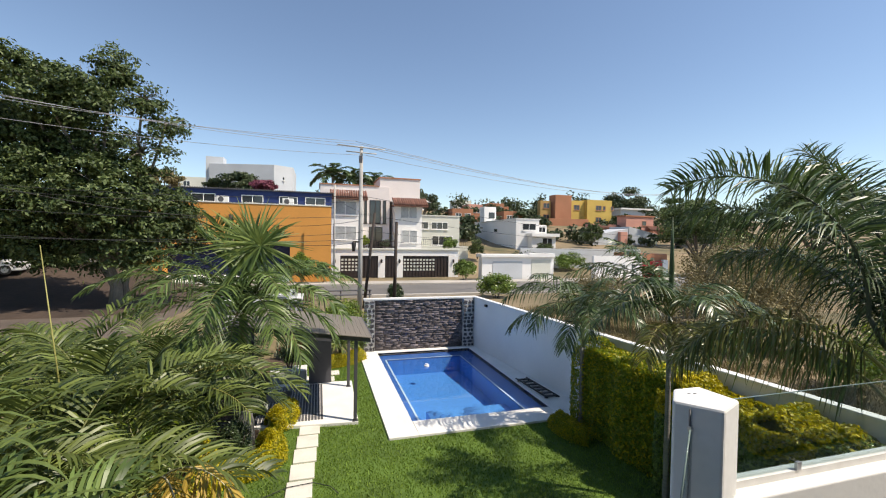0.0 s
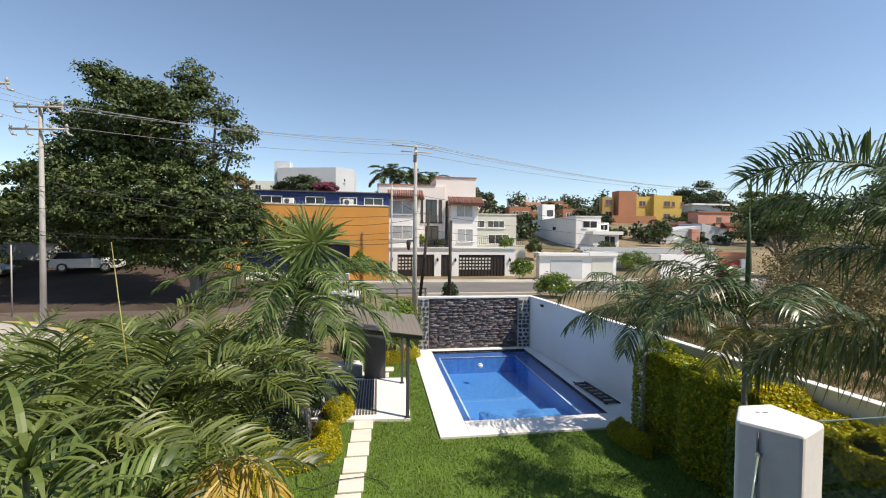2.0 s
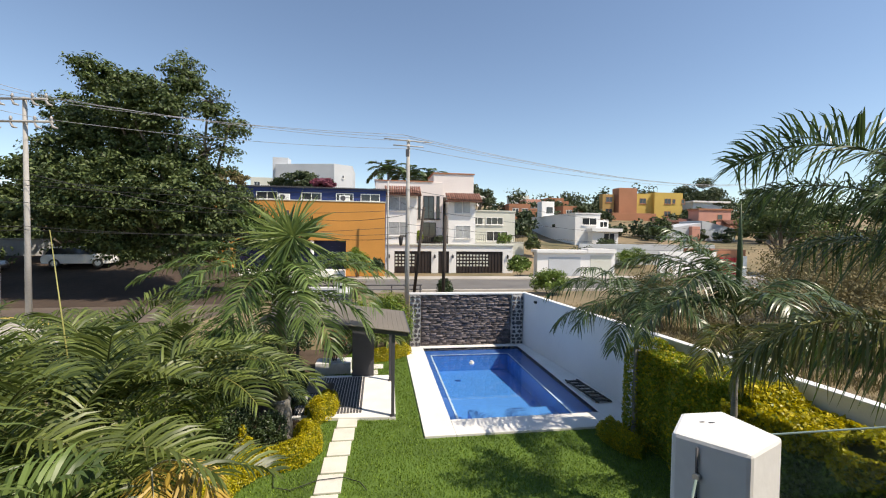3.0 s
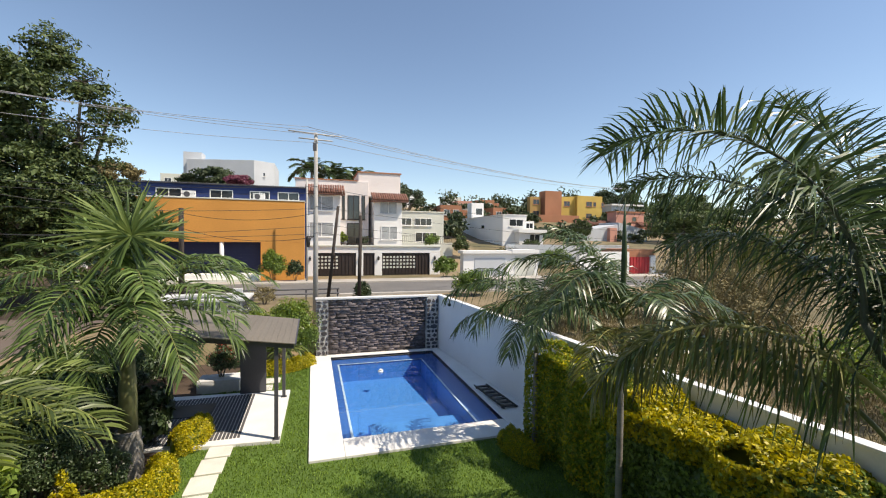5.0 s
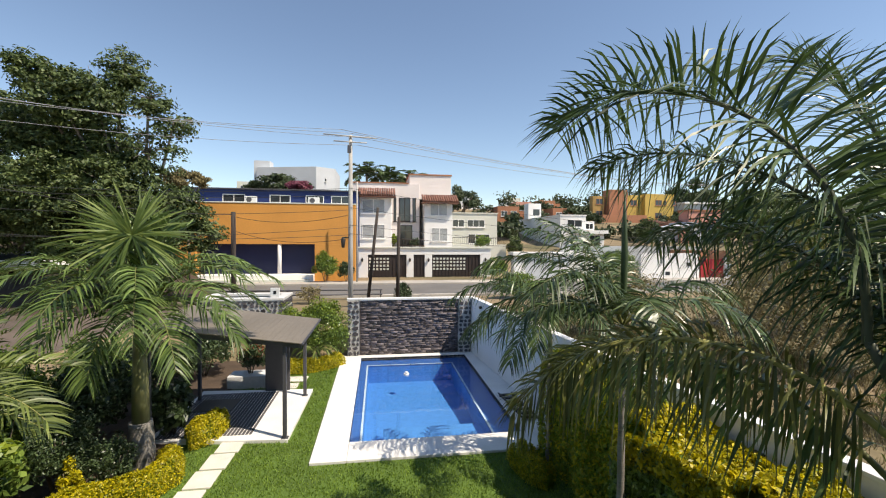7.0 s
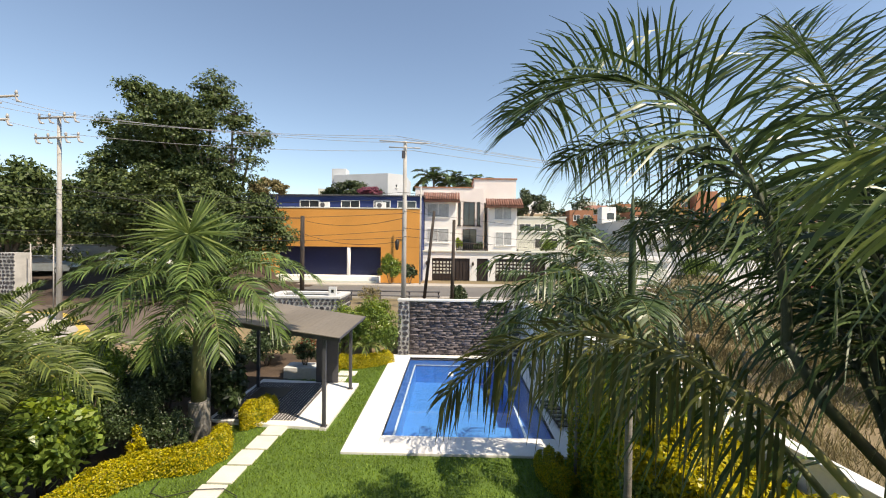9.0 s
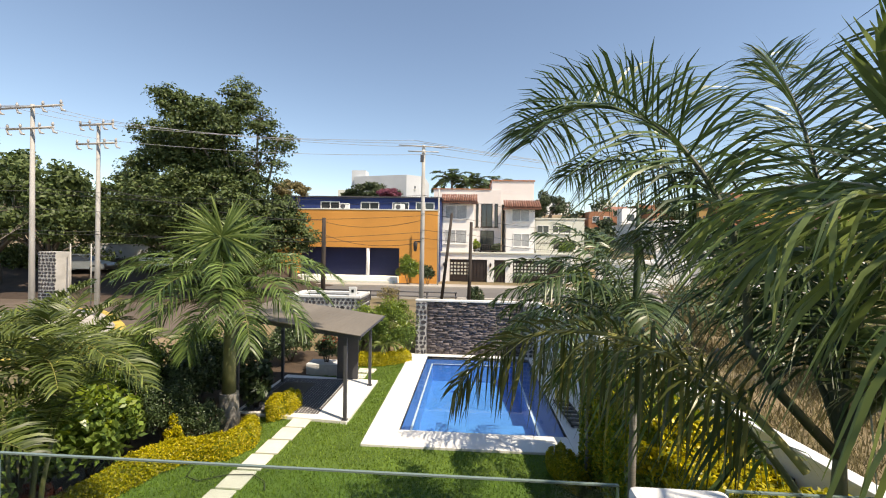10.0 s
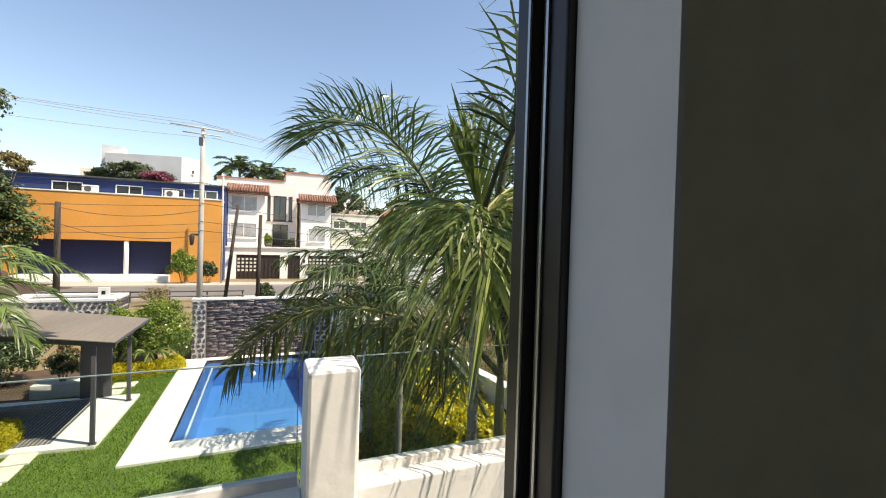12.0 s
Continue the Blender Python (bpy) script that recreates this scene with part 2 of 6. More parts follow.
M["leaf_tree"] = leaf_mat("tree_leaf_green", (0.018, 0.040, 0.012), (0.150, 0.200, 0.058), 0.6, 0.22, 0.35)
M["leaf_far"] = leaf_mat("far_tree_leaf_green", (0.030, 0.050, 0.020), (0.085, 0.115, 0.045), 0.6, 0.15, 0.15)
M["leaf_gold"] = leaf_mat("golden_hedge_leaf", (0.20, 0.21, 0.010), (0.74, 0.60, 0.018), 0.45, 0.32, 2.0)
M["leaf_lime"] = leaf_mat("lime_hedge_leaf", (0.13, 0.205, 0.018), (0.38, 0.46, 0.05), 0.42, 0.5, 1.5)
M["leaf_dry"] = leaf_mat("dry_scrub_leaf", (0.11, 0.095, 0.040), (0.32, 0.26, 0.12), 0.8, 0.15)
M["leaf_red"] = leaf_mat("red_croton_leaf", (0.12, 0.018, 0.012), (0.36, 0.09, 0.04), 0.4, 0.2, 2.0)
M["flower_pink"] = leaf_mat("magenta_bougainvillea", (0.14, 0.04, 0.05), (0.34, 0.09, 0.15), 0.6, 0.2)
M["grass"] = leaf_mat("grass_blade_green", (0.115, 0.205, 0.020), (0.235, 0.350, 0.045), 0.7, 0.25, 1.2)

# ---- mesh helpers ----
ORIGIN = {}


def thing(name, at, label, category, group="", kind=""):
    ob = new(name)
    ob.location = at
    ob.empty_display_size = 0.1
    ORIGIN[ob.name] = Vector(at)
    return tagged(ob, label, category, group, kind)


def link_mesh(name, me, parent=None, label="", mats=()):
    for q in mats:
        me.materials.append(q)
    ob = new(name, me)
    if parent is not None:
        o = ORIGIN[parent.name]
        me.transform(Matrix.Translation(-o))
        ob.parent = parent
        ORIGIN[ob.name] = o
    if label:
        ob["label"] = label
    return ob


def part(name, bm, material, parent=None, label=""):
    """Links a bmesh given in world coordinates as one mesh object under a thing or a part."""
    me = bpy.data.meshes.new(name)
    bmesh.ops.recalc_face_normals(bm, faces=bm.faces)
    bm.to_mesh(me)
    bm.free()
    return link_mesh(name, me, parent, label, [material])


def box_in(bm, x0, x1, y0, y1, z0, z1, bevel=0.0):
    vs = [bm.verts.new((x, y, z)) for z in (z0, z1) for y in (y0, y1) for x in (x0, x1)]
    fs = [bm.faces.new([vs[i] for i in q]) for q in ((0, 2, 3, 1), (4, 5, 7, 6), (0, 1, 5, 4), (2, 6, 7, 3), (0, 4, 6, 2), (1, 3, 7, 5))]
    if bevel:
        es = list({e for f in fs for e in f.edges})
        bmesh.ops.bevel(bm, geom=es, offset=bevel, segments=2, affect="EDGES", profile=0.5)


def box(name, x0, x1, y0, y1, z0, z1, material, parent=None, label="", bevel=0.0):
    bm = bmesh.new()
    box_in(bm, x0, x1, y0, y1, z0, z1, bevel)
    return part(name, bm, material, parent, label)


def prism_in(bm, outline, z0, z1, bevel=0.0, top_shift=0.0):
    n = len(outline)
    a = [bm.verts.new((x, y, z0)) for x, y in outline]
    b = [bm.verts.new((x, y, z1)) for x, y in outline]
    fs = [bm.faces.new(a[::-1]), bm.faces.new(b)]
    fs += [bm.faces.new((a[i], a[(i + 1) % n], b[(i + 1) % n], b[i])) for i in range(n)]
    if bevel:
        bmesh.ops.bevel(bm, geom=list({e for f in fs for e in f.edges}), offset=bevel, segments=2, affect="EDGES", profile=0.5)


def tube_in(bm, pts, radii, sides=8):
    rings = []
    for i, p in enumerate(pts):
        p = Vector(p)
        t = (Vector(pts[min(i + 1, len(pts) - 1)]) - Vector(pts[max(i - 1, 0)])).normalized()
        u = t.cross(Vector((0.31, 0.95, 0.05))).normalized()
        if u.length < 0.1:
            u = t.orthogonal().normalized()
        w = t.cross(u)
        r = radii[i] if isinstance(radii, (list, tuple)) else radii
        rings.append([bm.verts.new(p + r * (math.cos(a) * u + math.sin(a) * w)) for a in (2 * math.pi * k / sides for k in range(sides))])
    for a, b in zip(rings, rings[1:]):
        for k in range(sides):
            bm.faces.new((a[k], a[(k + 1) % sides], b[(k + 1) % sides], b[k])).smooth = True
    bm.faces.new(rings[0][::-1])
    bm.faces.new(rings[-1])


def tube(name, pts, radii, material, parent=None, label="", sides=8):
    bm = bmesh.new()
    tube_in(bm, pts, radii, sides)
    return part(name, bm, material, parent, label)


def fast_mesh(name, verts, quads, index=None):
    me = bpy.data.meshes.new(name)
    me.vertices.add(len(verts))
    me.vertices.foreach_set("co", np.ascontiguousarray(verts, dtype=np.float32).ravel())
    me.loops.add(quads.size)
    me.loops.foreach_set("vertex_index", np.ascontiguousarray(quads, dtype=np.int32).ravel())
    me.polygons.add(len(quads))
    me.polygons.foreach_set("loop_start", np.arange(0, quads.size, 4, dtype=np.int32))
    if index is not None:
        me.polygons.foreach_set("material_index", np.ascontiguousarray(index, dtype=np.int32))
    me.update(calc_edges=True)
    me.validate()
    return me


RNG = np.random.default_rng(7)


def unit(a):
    return a / np.maximum(np.linalg.norm(a, axis=-1, keepdims=True), 1e-9)


def leaf_cloud(name, centres, normals, length, width, material, parent=None, label="", spread=0.8):
    """Many single leaves, each a small folded blade, facing roughly along the given normals."""
    n = len(centres)
    nor = unit(normals + RNG.normal(0, spread, (n, 3)))
    t = unit(np.cross(nor, RNG.normal(0, 1, (n, 3))))
    b = np.cross(nor, t)
    ln = length * RNG.uniform(0.6, 1.35, (n, 1))
    wd = width * RNG.uniform(0.6, 1.35, (n, 1))
    v = np.stack([centres - t * ln / 2, centres + b * wd / 2 + nor * wd * 0.18, centres + t * ln / 2, centres - b * wd / 2 + nor * wd * 0.18], 1).reshape(-1, 3)
    q = np.arange(4 * n).reshape(-1, 4)
    return link_mesh(name, fast_mesh(name, v, q), parent, label, [material])


def blob_points(n, centre, radii, lumps=14, power=0.35, lump=0.45, low=-0.6, flat=1.0):
    """Points and normals near the skin of a lumpy ellipsoid built of smaller lumps, open between them."""
    d = unit(RNG.normal(0, 1, (lumps * 3, 3)))
    d = d[d[:, 2] > low][:lumps]
    heads = d * RNG.uniform(0.40, 1.0 - lump * 0.55, (len(d), 1))
    k = RNG.integers(0, len(heads), n)
    s = unit(RNG.normal(0, 1, (n, 3)))
    r = lump * RNG.uniform(0.55, 1.0, len(heads))[k][:, None] * RNG.uniform(0, 1, (n, 1)) ** power
    p = heads[k] + s * r * np.array([1.0, 1.0, flat])
    return np.asarray(centre) + p * np.asarray(radii), unit(s + 0.6 * p)


def frond_mesh(base, az, el, length, droop, leaflets=46, plume=0.0, leaf_len=0.6, leaf_w=0.035, hang=0.35, lift=0.25, curl=0.0, stem=0.02, start=0.14, mess=0.12, fwd=(0.35, 1.0), drop=0.0, twist=0.0, spin=0.45):
    """A palm leaf: an arching stem with two ranks of drooping strap leaflets. Angles in degrees."""
    S = 26
    u = np.linspace(0, 1, S)
    e = radians(el) - radians(droop) * u ** 1.15
    a = radians(az) + radians(curl) * u
    T = np.stack([np.cos(e) * np.cos(a), np.cos(e) * np.sin(a), np.sin(e)], 1)
    P = np.asarray(base) + np.concatenate([np.zeros((1, 3)), np.cumsum((T[:-1] + T[1:]) / 2 * length / (S - 1), 0)])
    side = np.stack([np.sin(a), -np.cos(a), 0 * a], 1)
    up = np.cross(side, T)
    V, Q, I, nv = [], [], [], 0
    rad = stem * (1 - 0.85 * u)
    ring = []
    for k in range(5):
        c, s_ = math.cos(2 * math.pi * k / 5), math.sin(2 * math.pi * k / 5)
        ring.append(P + rad[:, None] * (c * side + s_ * up))
    ring = np.stack(ring, 1)
    V.append(ring.reshape(-1, 3))
    i, k = np.meshgrid(np.arange(S - 1), np.arange(5), indexing="ij")
    Q.append(np.stack([i * 5 + k, i * 5 + (k + 1) % 5, (i + 1) * 5 + (k + 1) % 5, (i + 1) * 5 + k], -1).reshape(-1, 4))
    I.append(np.ones((S - 1) * 5))
    nv = S * 5
    for sgn in (-1, 1):
        s = np.linspace(start, 0.995, leaflets) + RNG.uniform(-0.4, 0.4, leaflets) / leaflets
        s = np.clip(s, start, 1)

        def at(arr):
            return np.stack([np.interp(s, u, arr[:, c]) for c in range(3)], 1)
        p, t, sd, upv = at(P), unit(at(T)), unit(at(side)), unit(at(up))
        ln = leaf_len * np.clip(np.sin(np.pi * (0.14 + 0.78 * s)), 0.1, 1)[:, None] ** 0.7 * RNG.uniform(0.8, 1.12, (leaflets, 1))
        f = (fwd[0] + (fwd[1] - fwd[0]) * s)[:, None]
        d = unit(sgn * sd + f * t + (lift + plume * RNG.choice((-0.7, 1.0), (leaflets, 1)) + RNG.normal(0, mess, (leaflets, 1))) * upv + RNG.normal(0, mess * 0.6, (leaflets, 3)) - np.array([0, 0, drop]) * RNG.uniform(0.5, 1.3, (leaflets, 1)))
        wdir = unit(t - (t * d).sum(1, keepdims=True) * d + 0.5 * sgn * upv * RNG.normal(0.3, 0.4, (leaflets, 1)))
        roll_ = twist + RNG.normal(0, spin, (leaflets, 1))
        wdir = np.cos(roll_) * wdir + np.sin(roll_) * np.cross(d, wdir)
        pts = []
        for uu, ww in ((0, 0.5), (0.3, 1.0), (0.65, 0.8), (1.0, 0.08)):
            c = p + d * ln * uu * (1 - 0.25 * hang * uu) + np.array([0, 0, -1.0]) * hang * ln * uu ** 2
            w = leaf_w * ww * wdir / 2
            pts += [c - w, c + w]
        V.append(np.stack(pts, 1).reshape(-1, 3))
        b = nv + np.arange(leaflets)[:, None] * 8
        for j in (0, 2, 4):
            Q.append(b + np.array([[j, j + 1, j + 3, j + 2]]))
        I.append(np.zeros(leaflets * 3))
        nv += leaflets * 8
    return fast_mesh("frond", np.concatenate(V), np.concatenate(Q), np.concatenate(I))


def add_frond(parent, leaf, stem_mat, *args, label="", **kw):
    return link_mesh("frond", frond_mesh(*args, **kw), parent, label, [leaf, stem_mat])


# ---- ground and distance ----
def smooth(a, b, v):
    k = min(1.0, max(0.0, (v - a) / (b - a)))
    return k * k * (3 - 2 * k)


def wall_x(y):
    """The boundary wall on the right of the garden runs slightly askew."""
    return 7.77 + 0.09 * (19.7 - y)


def height(x, y):
    """The land: garden at 0, the street about one metre above it, a hill rising behind the houses."""
    hill = 3.0 * smooth(48, 64, y) + 10.0 * smooth(60, 125, y) + 5.0 * smooth(120, 320, y)
    out = 1.0 + hill
    if y < 19.9 and x < wall_x(y) + 0.55:
        return -0.10 + 1.10 * smooth(-3.8, -6.8, x) if x < -3.8 else -0.10
    return out


def line_set(marks, steps):
    vals = []
    for (a, b), n in zip(zip(marks, marks[1:]), steps):
        vals += [a + (b - a) * i / n for i in range(n)]
    return vals + [marks[-1]]


def build_ground():
    xs = line_set([-2500, -400, -60, -12, -3.8, 7.0, 10.0, 60, 140, 500, 2500], [4, 10, 14, 10, 8, 12, 20, 12, 8, 4])
    ys = line_set([-600, -40, 0, 19.6, 20.1, 48, 130, 330, 3000], [4, 5, 14, 2, 14, 28, 14, 6])
    bm = bmesh.new()
    grid = [[bm.verts.new((x, y, height(x, y))) for x in xs] for y in ys]
    for r0, r1 in zip(grid, grid[1:]):
        for k in range(len(xs) - 1):
            bm.faces.new((r0[k], r0[k + 1], r1[k + 1], r1[k])).smooth = True
    # the pool basin is dug out of the sheet
    cut = [f for f in bm.faces if 2.9 < f.calc_center_median().x < 7.6 and 11.5 < f.calc_center_median().y < 19.6]
    bmesh.ops.delete(bm, geom=cut, context="FACES")
    return tagged(part("ground", bm, M["ground"]), "dry brown ground with sparse scrub rising to a hill", "ground", kind="structure")


build_ground()
road = tagged(box("road", -9, 90, 31.2, 38.6, 0.94, 1.02, M["road"]), "grey worn asphalt street beyond the garden wall", "road", kind="structure")
dirt = bmesh.new()
prism_in(dirt, [(-30, 18.5), (-13, 15.0), (-7.6, 15.6), (-6.9, 20.2), (-6.5, 31.1), (-40, 31.1)], 0.9, 1.012)
tagged(part("side_road", dirt, M["dirt_road"]), "brown dusty side street meeting the main road", "road", kind="structure")
tagged(box("pavement", -40, 60, 38.7, 41.0, 0.9, 1.14, M["pavement"], bevel=0.02), "pale cement pavement in front of the houses", "pavement", kind="structure")
tagged(box("kerb", -6.4, 40, 30.7, 31.1, 0.9, 1.16, M["pavement"], bevel=0.02), "low cement kerb along the street", "kerb", kind="structure")

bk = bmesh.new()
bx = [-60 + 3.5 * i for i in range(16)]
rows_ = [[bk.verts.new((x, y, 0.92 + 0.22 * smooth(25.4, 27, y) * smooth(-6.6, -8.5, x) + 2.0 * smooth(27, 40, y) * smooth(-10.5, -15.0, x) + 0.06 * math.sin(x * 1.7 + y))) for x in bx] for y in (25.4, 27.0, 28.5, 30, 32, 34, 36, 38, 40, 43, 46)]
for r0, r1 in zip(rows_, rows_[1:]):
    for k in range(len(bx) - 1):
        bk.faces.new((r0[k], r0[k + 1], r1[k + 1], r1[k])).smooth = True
tagged(part("earth_bank", bk, M["bank"]), "dark earth bank, its colour darkened further for the corner trees' shade", "ground", kind="structure")

# traffic island: pale cement with a worn yellow kerb on its rounded nose, the utility poles stand on it
RING = [(-7.9, 13.2), (-8.3, 15.2), (-9.1, 17.0), (-10.0, 18.4), (-11.2, 19.5), (-12.8, 20.9), (-14.6, 22.2), (-17.2, 22.6), (-19.5, 20.4), (-18.6, 16.0), (-14.0, 12.2)]
island = thing("traffic_island", (-13.0, 17.5, 0.9), "rounded kerb island of pale cement with worn yellow paint", "kerb")
isl = bmesh.new()
prism_in(isl, RING, 0.9, 1.17, 0.03)
part("kerb_ring", isl, M["kerb_yellow"], island, "worn yellow kerb")
isl = bmesh.new()
prism_in(isl, [(-13.4 + (x + 13.4) * 0.88, 17.6 + (y - 17.6) * 0.88) for x, y in RING], 1.16, 1.20, 0.01)
part("island_fill", isl, M["pavement"], island, "pale cement top")

# ---- the garden: lawn, beds, pool ----
lawn = bmesh.new()
prism_in(lawn, [(-1.9, 2.4), (7.6, 2.4), (7.6, 11.06), (2.25, 11.06), (2.55, 19.6), (0.1, 19.6), (-1.0, 16.2), (-1.0, 12.2), (-1.9, 8.2)], -0.09, 0.0)
tagged(part("lawn", lawn, M["lawn"]), "mown green lawn beside the pool", "lawn", kind="structure")
bed = bmesh.new()
prism_in(bed, [(-3.8, 2.4), (-1.91, 2.4), (-1.91, 8.2), (-1.01, 12.2), (-1.01, 16.2), (0.09, 19.6), (-3.8, 19.6)], -0.09, 0.03)
tagged(part("planting_bed", bed, M["soil"]), "dark soil planting bed along the garden edge", "soil", kind="structure")
bed = bmesh.new()
prism_in(bed, [(7.61, 2.4), (9.2, 2.4), (8.5, 11.0), (7.61, 11.0)], -0.09, 0.03)
tagged(part("hedge_bed", bed, M["soil"]), "dark soil bed under the tall hedge", "soil", kind="structure")


def build_grass(n):
    x, y = RNG.uniform(-1.8, 7.6, n), RNG.uniform(6.5, 19.5, n)
    keep = (y < 11.0) | (x < 2.2)
    keep &= (x > -1.0 + 0.12 * (y - 12)) | (y < 12)
    keep &= ~(np.abs(x - 0.11 - (y - 9.05) * 0.055) < 0.29) | (y > 12.4)
    keep &= ~((y > 12.3) & (y < 15.9) & (x < 1.65))
    x, y = x[keep], y[keep]
    n = len(x)
    a = RNG.uniform(0, 2 * np.pi, n)
    h = RNG.uniform(0.025, 0.055, n)
    w = 0.012
    ln = RNG.normal(0, 0.018, (n, 2))
    z0 = np.zeros(n)
    v = np.stack([np.stack([x - w * np.cos(a), y - w * np.sin(a), z0], 1), np.stack([x + w * np.cos(a), y + w * np.sin(a), z0], 1),
                  np.stack([x + ln[:, 0] + 0.003, y + ln[:, 1], h], 1), np.stack([x + ln[:, 0] - 0.003, y + ln[:, 1], h], 1)], 1).reshape(-1, 3)
    ob = link_mesh("grass", fast_mesh("grass", v, np.arange(4 * n).reshape(-1, 4)), None, "", [M["grass"]])
    tagged(ob, "short mown bright green grass blades", "grass", kind="stuff")


# pool: deck ring, basin, ledge, trim line, water
WX0, WX1, WY0, WY1 = 3.06, 7.40, 11.95, 19.32
# inner edge of the ledge, which is wider on the far side and along the wall
IX0, IX1, IY0, IY1 = 3.36, 6.72, 12.22, 18.62
deck = [bmesh.new() for _ in range(4)]
box_in(deck[0], 2.26, WX0, 11.07, 19.68, -0.1, 0.055, 0.012)
box_in(deck[1], WX0 + 0.003, WX1 - 0.003, 11.07, WY0, -0.1, 0.055, 0.012)
box_in(deck[2], WX0 + 0.003, WX1 - 0.003, WY1, 19.68, -0.1, 0.055, 0.012)
prism_in(deck[3], [(WX1, 11.07), (wall_x(11.07) - 0.005, 11.07), (wall_x(19.68) - 0.005, 19.68), (WX1, 19.68)], -0.1, 0.055, 0.012)
pool = thing("swimming_pool", (5.2, 15.5, 0), "rectangular blue tiled swimming pool with white cement surround", "swimming pool")
for dk in deck:
    part("deck_side", dk, M["deck_white"], pool, "white cement surround")
D, LD = -0.80, -0.10
SIDES = ((WX0, IX0, WY0, WY1), (IX1, WX1, WY0, WY1), (IX0, IX1, WY0, IY0), (IX0, IX1, IY1, WY1))
basin = bmesh.new()
box_in(basin, WX0 - 0.1, WX1 + 0.1, WY0 - 0.1, WY1 + 0.1, D - 0.1, D)
for x0, x1, y0, y1 in SIDES:
    box_in(basin, x0, x1, y0, y1, D, LD - 0.061)
part("pool_floor", basin, M["pool_floor"], pool, "mid blue mosaic floor")
box("pool_step", IX0 + 0.55, IX1 - 0.002, IY0 + 0.002, 13.7, D + 0.002, -0.45, M["pool_step"], pool, "shallow step, its blue lightened for the thin water above", 0.02)
ledge = bmesh.new()
for x0, x1, y0, y1 in SIDES:
    box_in(ledge, x0, x1, y0, y1, LD - 0.06, LD)
part("pool_ledge", ledge, M["pool_band"], pool, "deep blue mosaic ledge")
wallring = bmesh.new()
box_in(wallring, WX0 - 0.06, WX0, WY0 - 0.06, WY1 + 0.06, D, 0.03)
box_in(wallring, WX1, WX1 + 0.06, WY0 - 0.06, WY1 + 0.06, D, 0.03)
box_in(wallring, WX0, WX1, WY0 - 0.06, WY0, D, 0.03)
box_in(wallring, WX0, WX1, WY1, WY1 + 0.06, D, 0.03)
part("pool_wall", wallring, M["pool_band"], pool, "deep blue mosaic wall")
trim_ = bmesh.new()
t = 0.06
for x0, x1, y0, y1 in ((IX0 - t, IX0, IY0 - t, IY1 + t), (IX1, IX1 + t, IY0 - t, IY1 + t), (IX0, IX1, IY0 - t, IY0), (IX0, IX1, IY1, IY1 + t)):
    box_in(trim_, x0, x1, y0, y1, LD - 0.02, LD + 0.008)
part("pool_trim", trim_, M["pool_trim"], pool, "pale blue tile line")
wtr = bmesh.new()
vs = [wtr.verts.new(p) for p in ((WX0, WY0, 0.0), (WX1, WY0, 0.0), (WX1, WY1, 0.0), (WX0, WY1, 0.0))]
wtr.faces.new(vs)
part("water", wtr, M["water"], pool, "clear still water")
flt = bmesh.new()
tube_in(flt, [(4.78, 17.1, -0.03), (4.78, 17.1, 0.04)], [0.11, 0.10], 16)
tube_in(flt, [(4.78, 17.1, 0.05), (4.78, 17.1, 0.09)], [0.07, 0.06], 12)
fl = thing("pool_float", (4.78, 17.1, 0), "round white chlorine float on the pool water", "pool float")
part("float_body", flt, M["plastic_white"], fl)

# white boundary wall on the right, stone wall at the far end
bw = bmesh.new()
prism_in(bw, [(wall_x(1.5), 1.5), (wall_x(1.5) + 0.16, 1.5), (wall_x(19.9) + 0.16, 19.9), (wall_x(19.9), 19.9)], -0.15, 2.40)
tagged(part("wall_east", bw, M["white"]), "tall smooth white boundary wall beside the pool", "wall", kind="structure")
cp = bmesh.new()
prism_in(cp, [(wall_x(1.5) - 0.03, 1.5), (wall_x(1.5) + 0.19, 1.5), (wall_x(19.9) + 0.19, 19.93), (wall_x(19.9) - 0.03, 19.93)], 2.40, 2.46, 0.01)
tagged(part("wall_coping", cp, M["white"]), "white coping along the boundary wall", "wall", kind="structure")
wf = tagged(box("wall_north", 2.50, 7.76, 19.72, 19.92, -0.15, 2.38, M["mortar"]), "boundary wall faced with dark split ledger stone", "wall", kind="structure")
ORIGIN[wf.name] = Vector((0, 0, 0))
tagged(box("wall_coping", 2.45, 7.77, 19.62, 19.96, 2.38, 2.46, M["white_worn"], bevel=0.012), "pale cement coping on the stone wall", "wall", kind="structure")


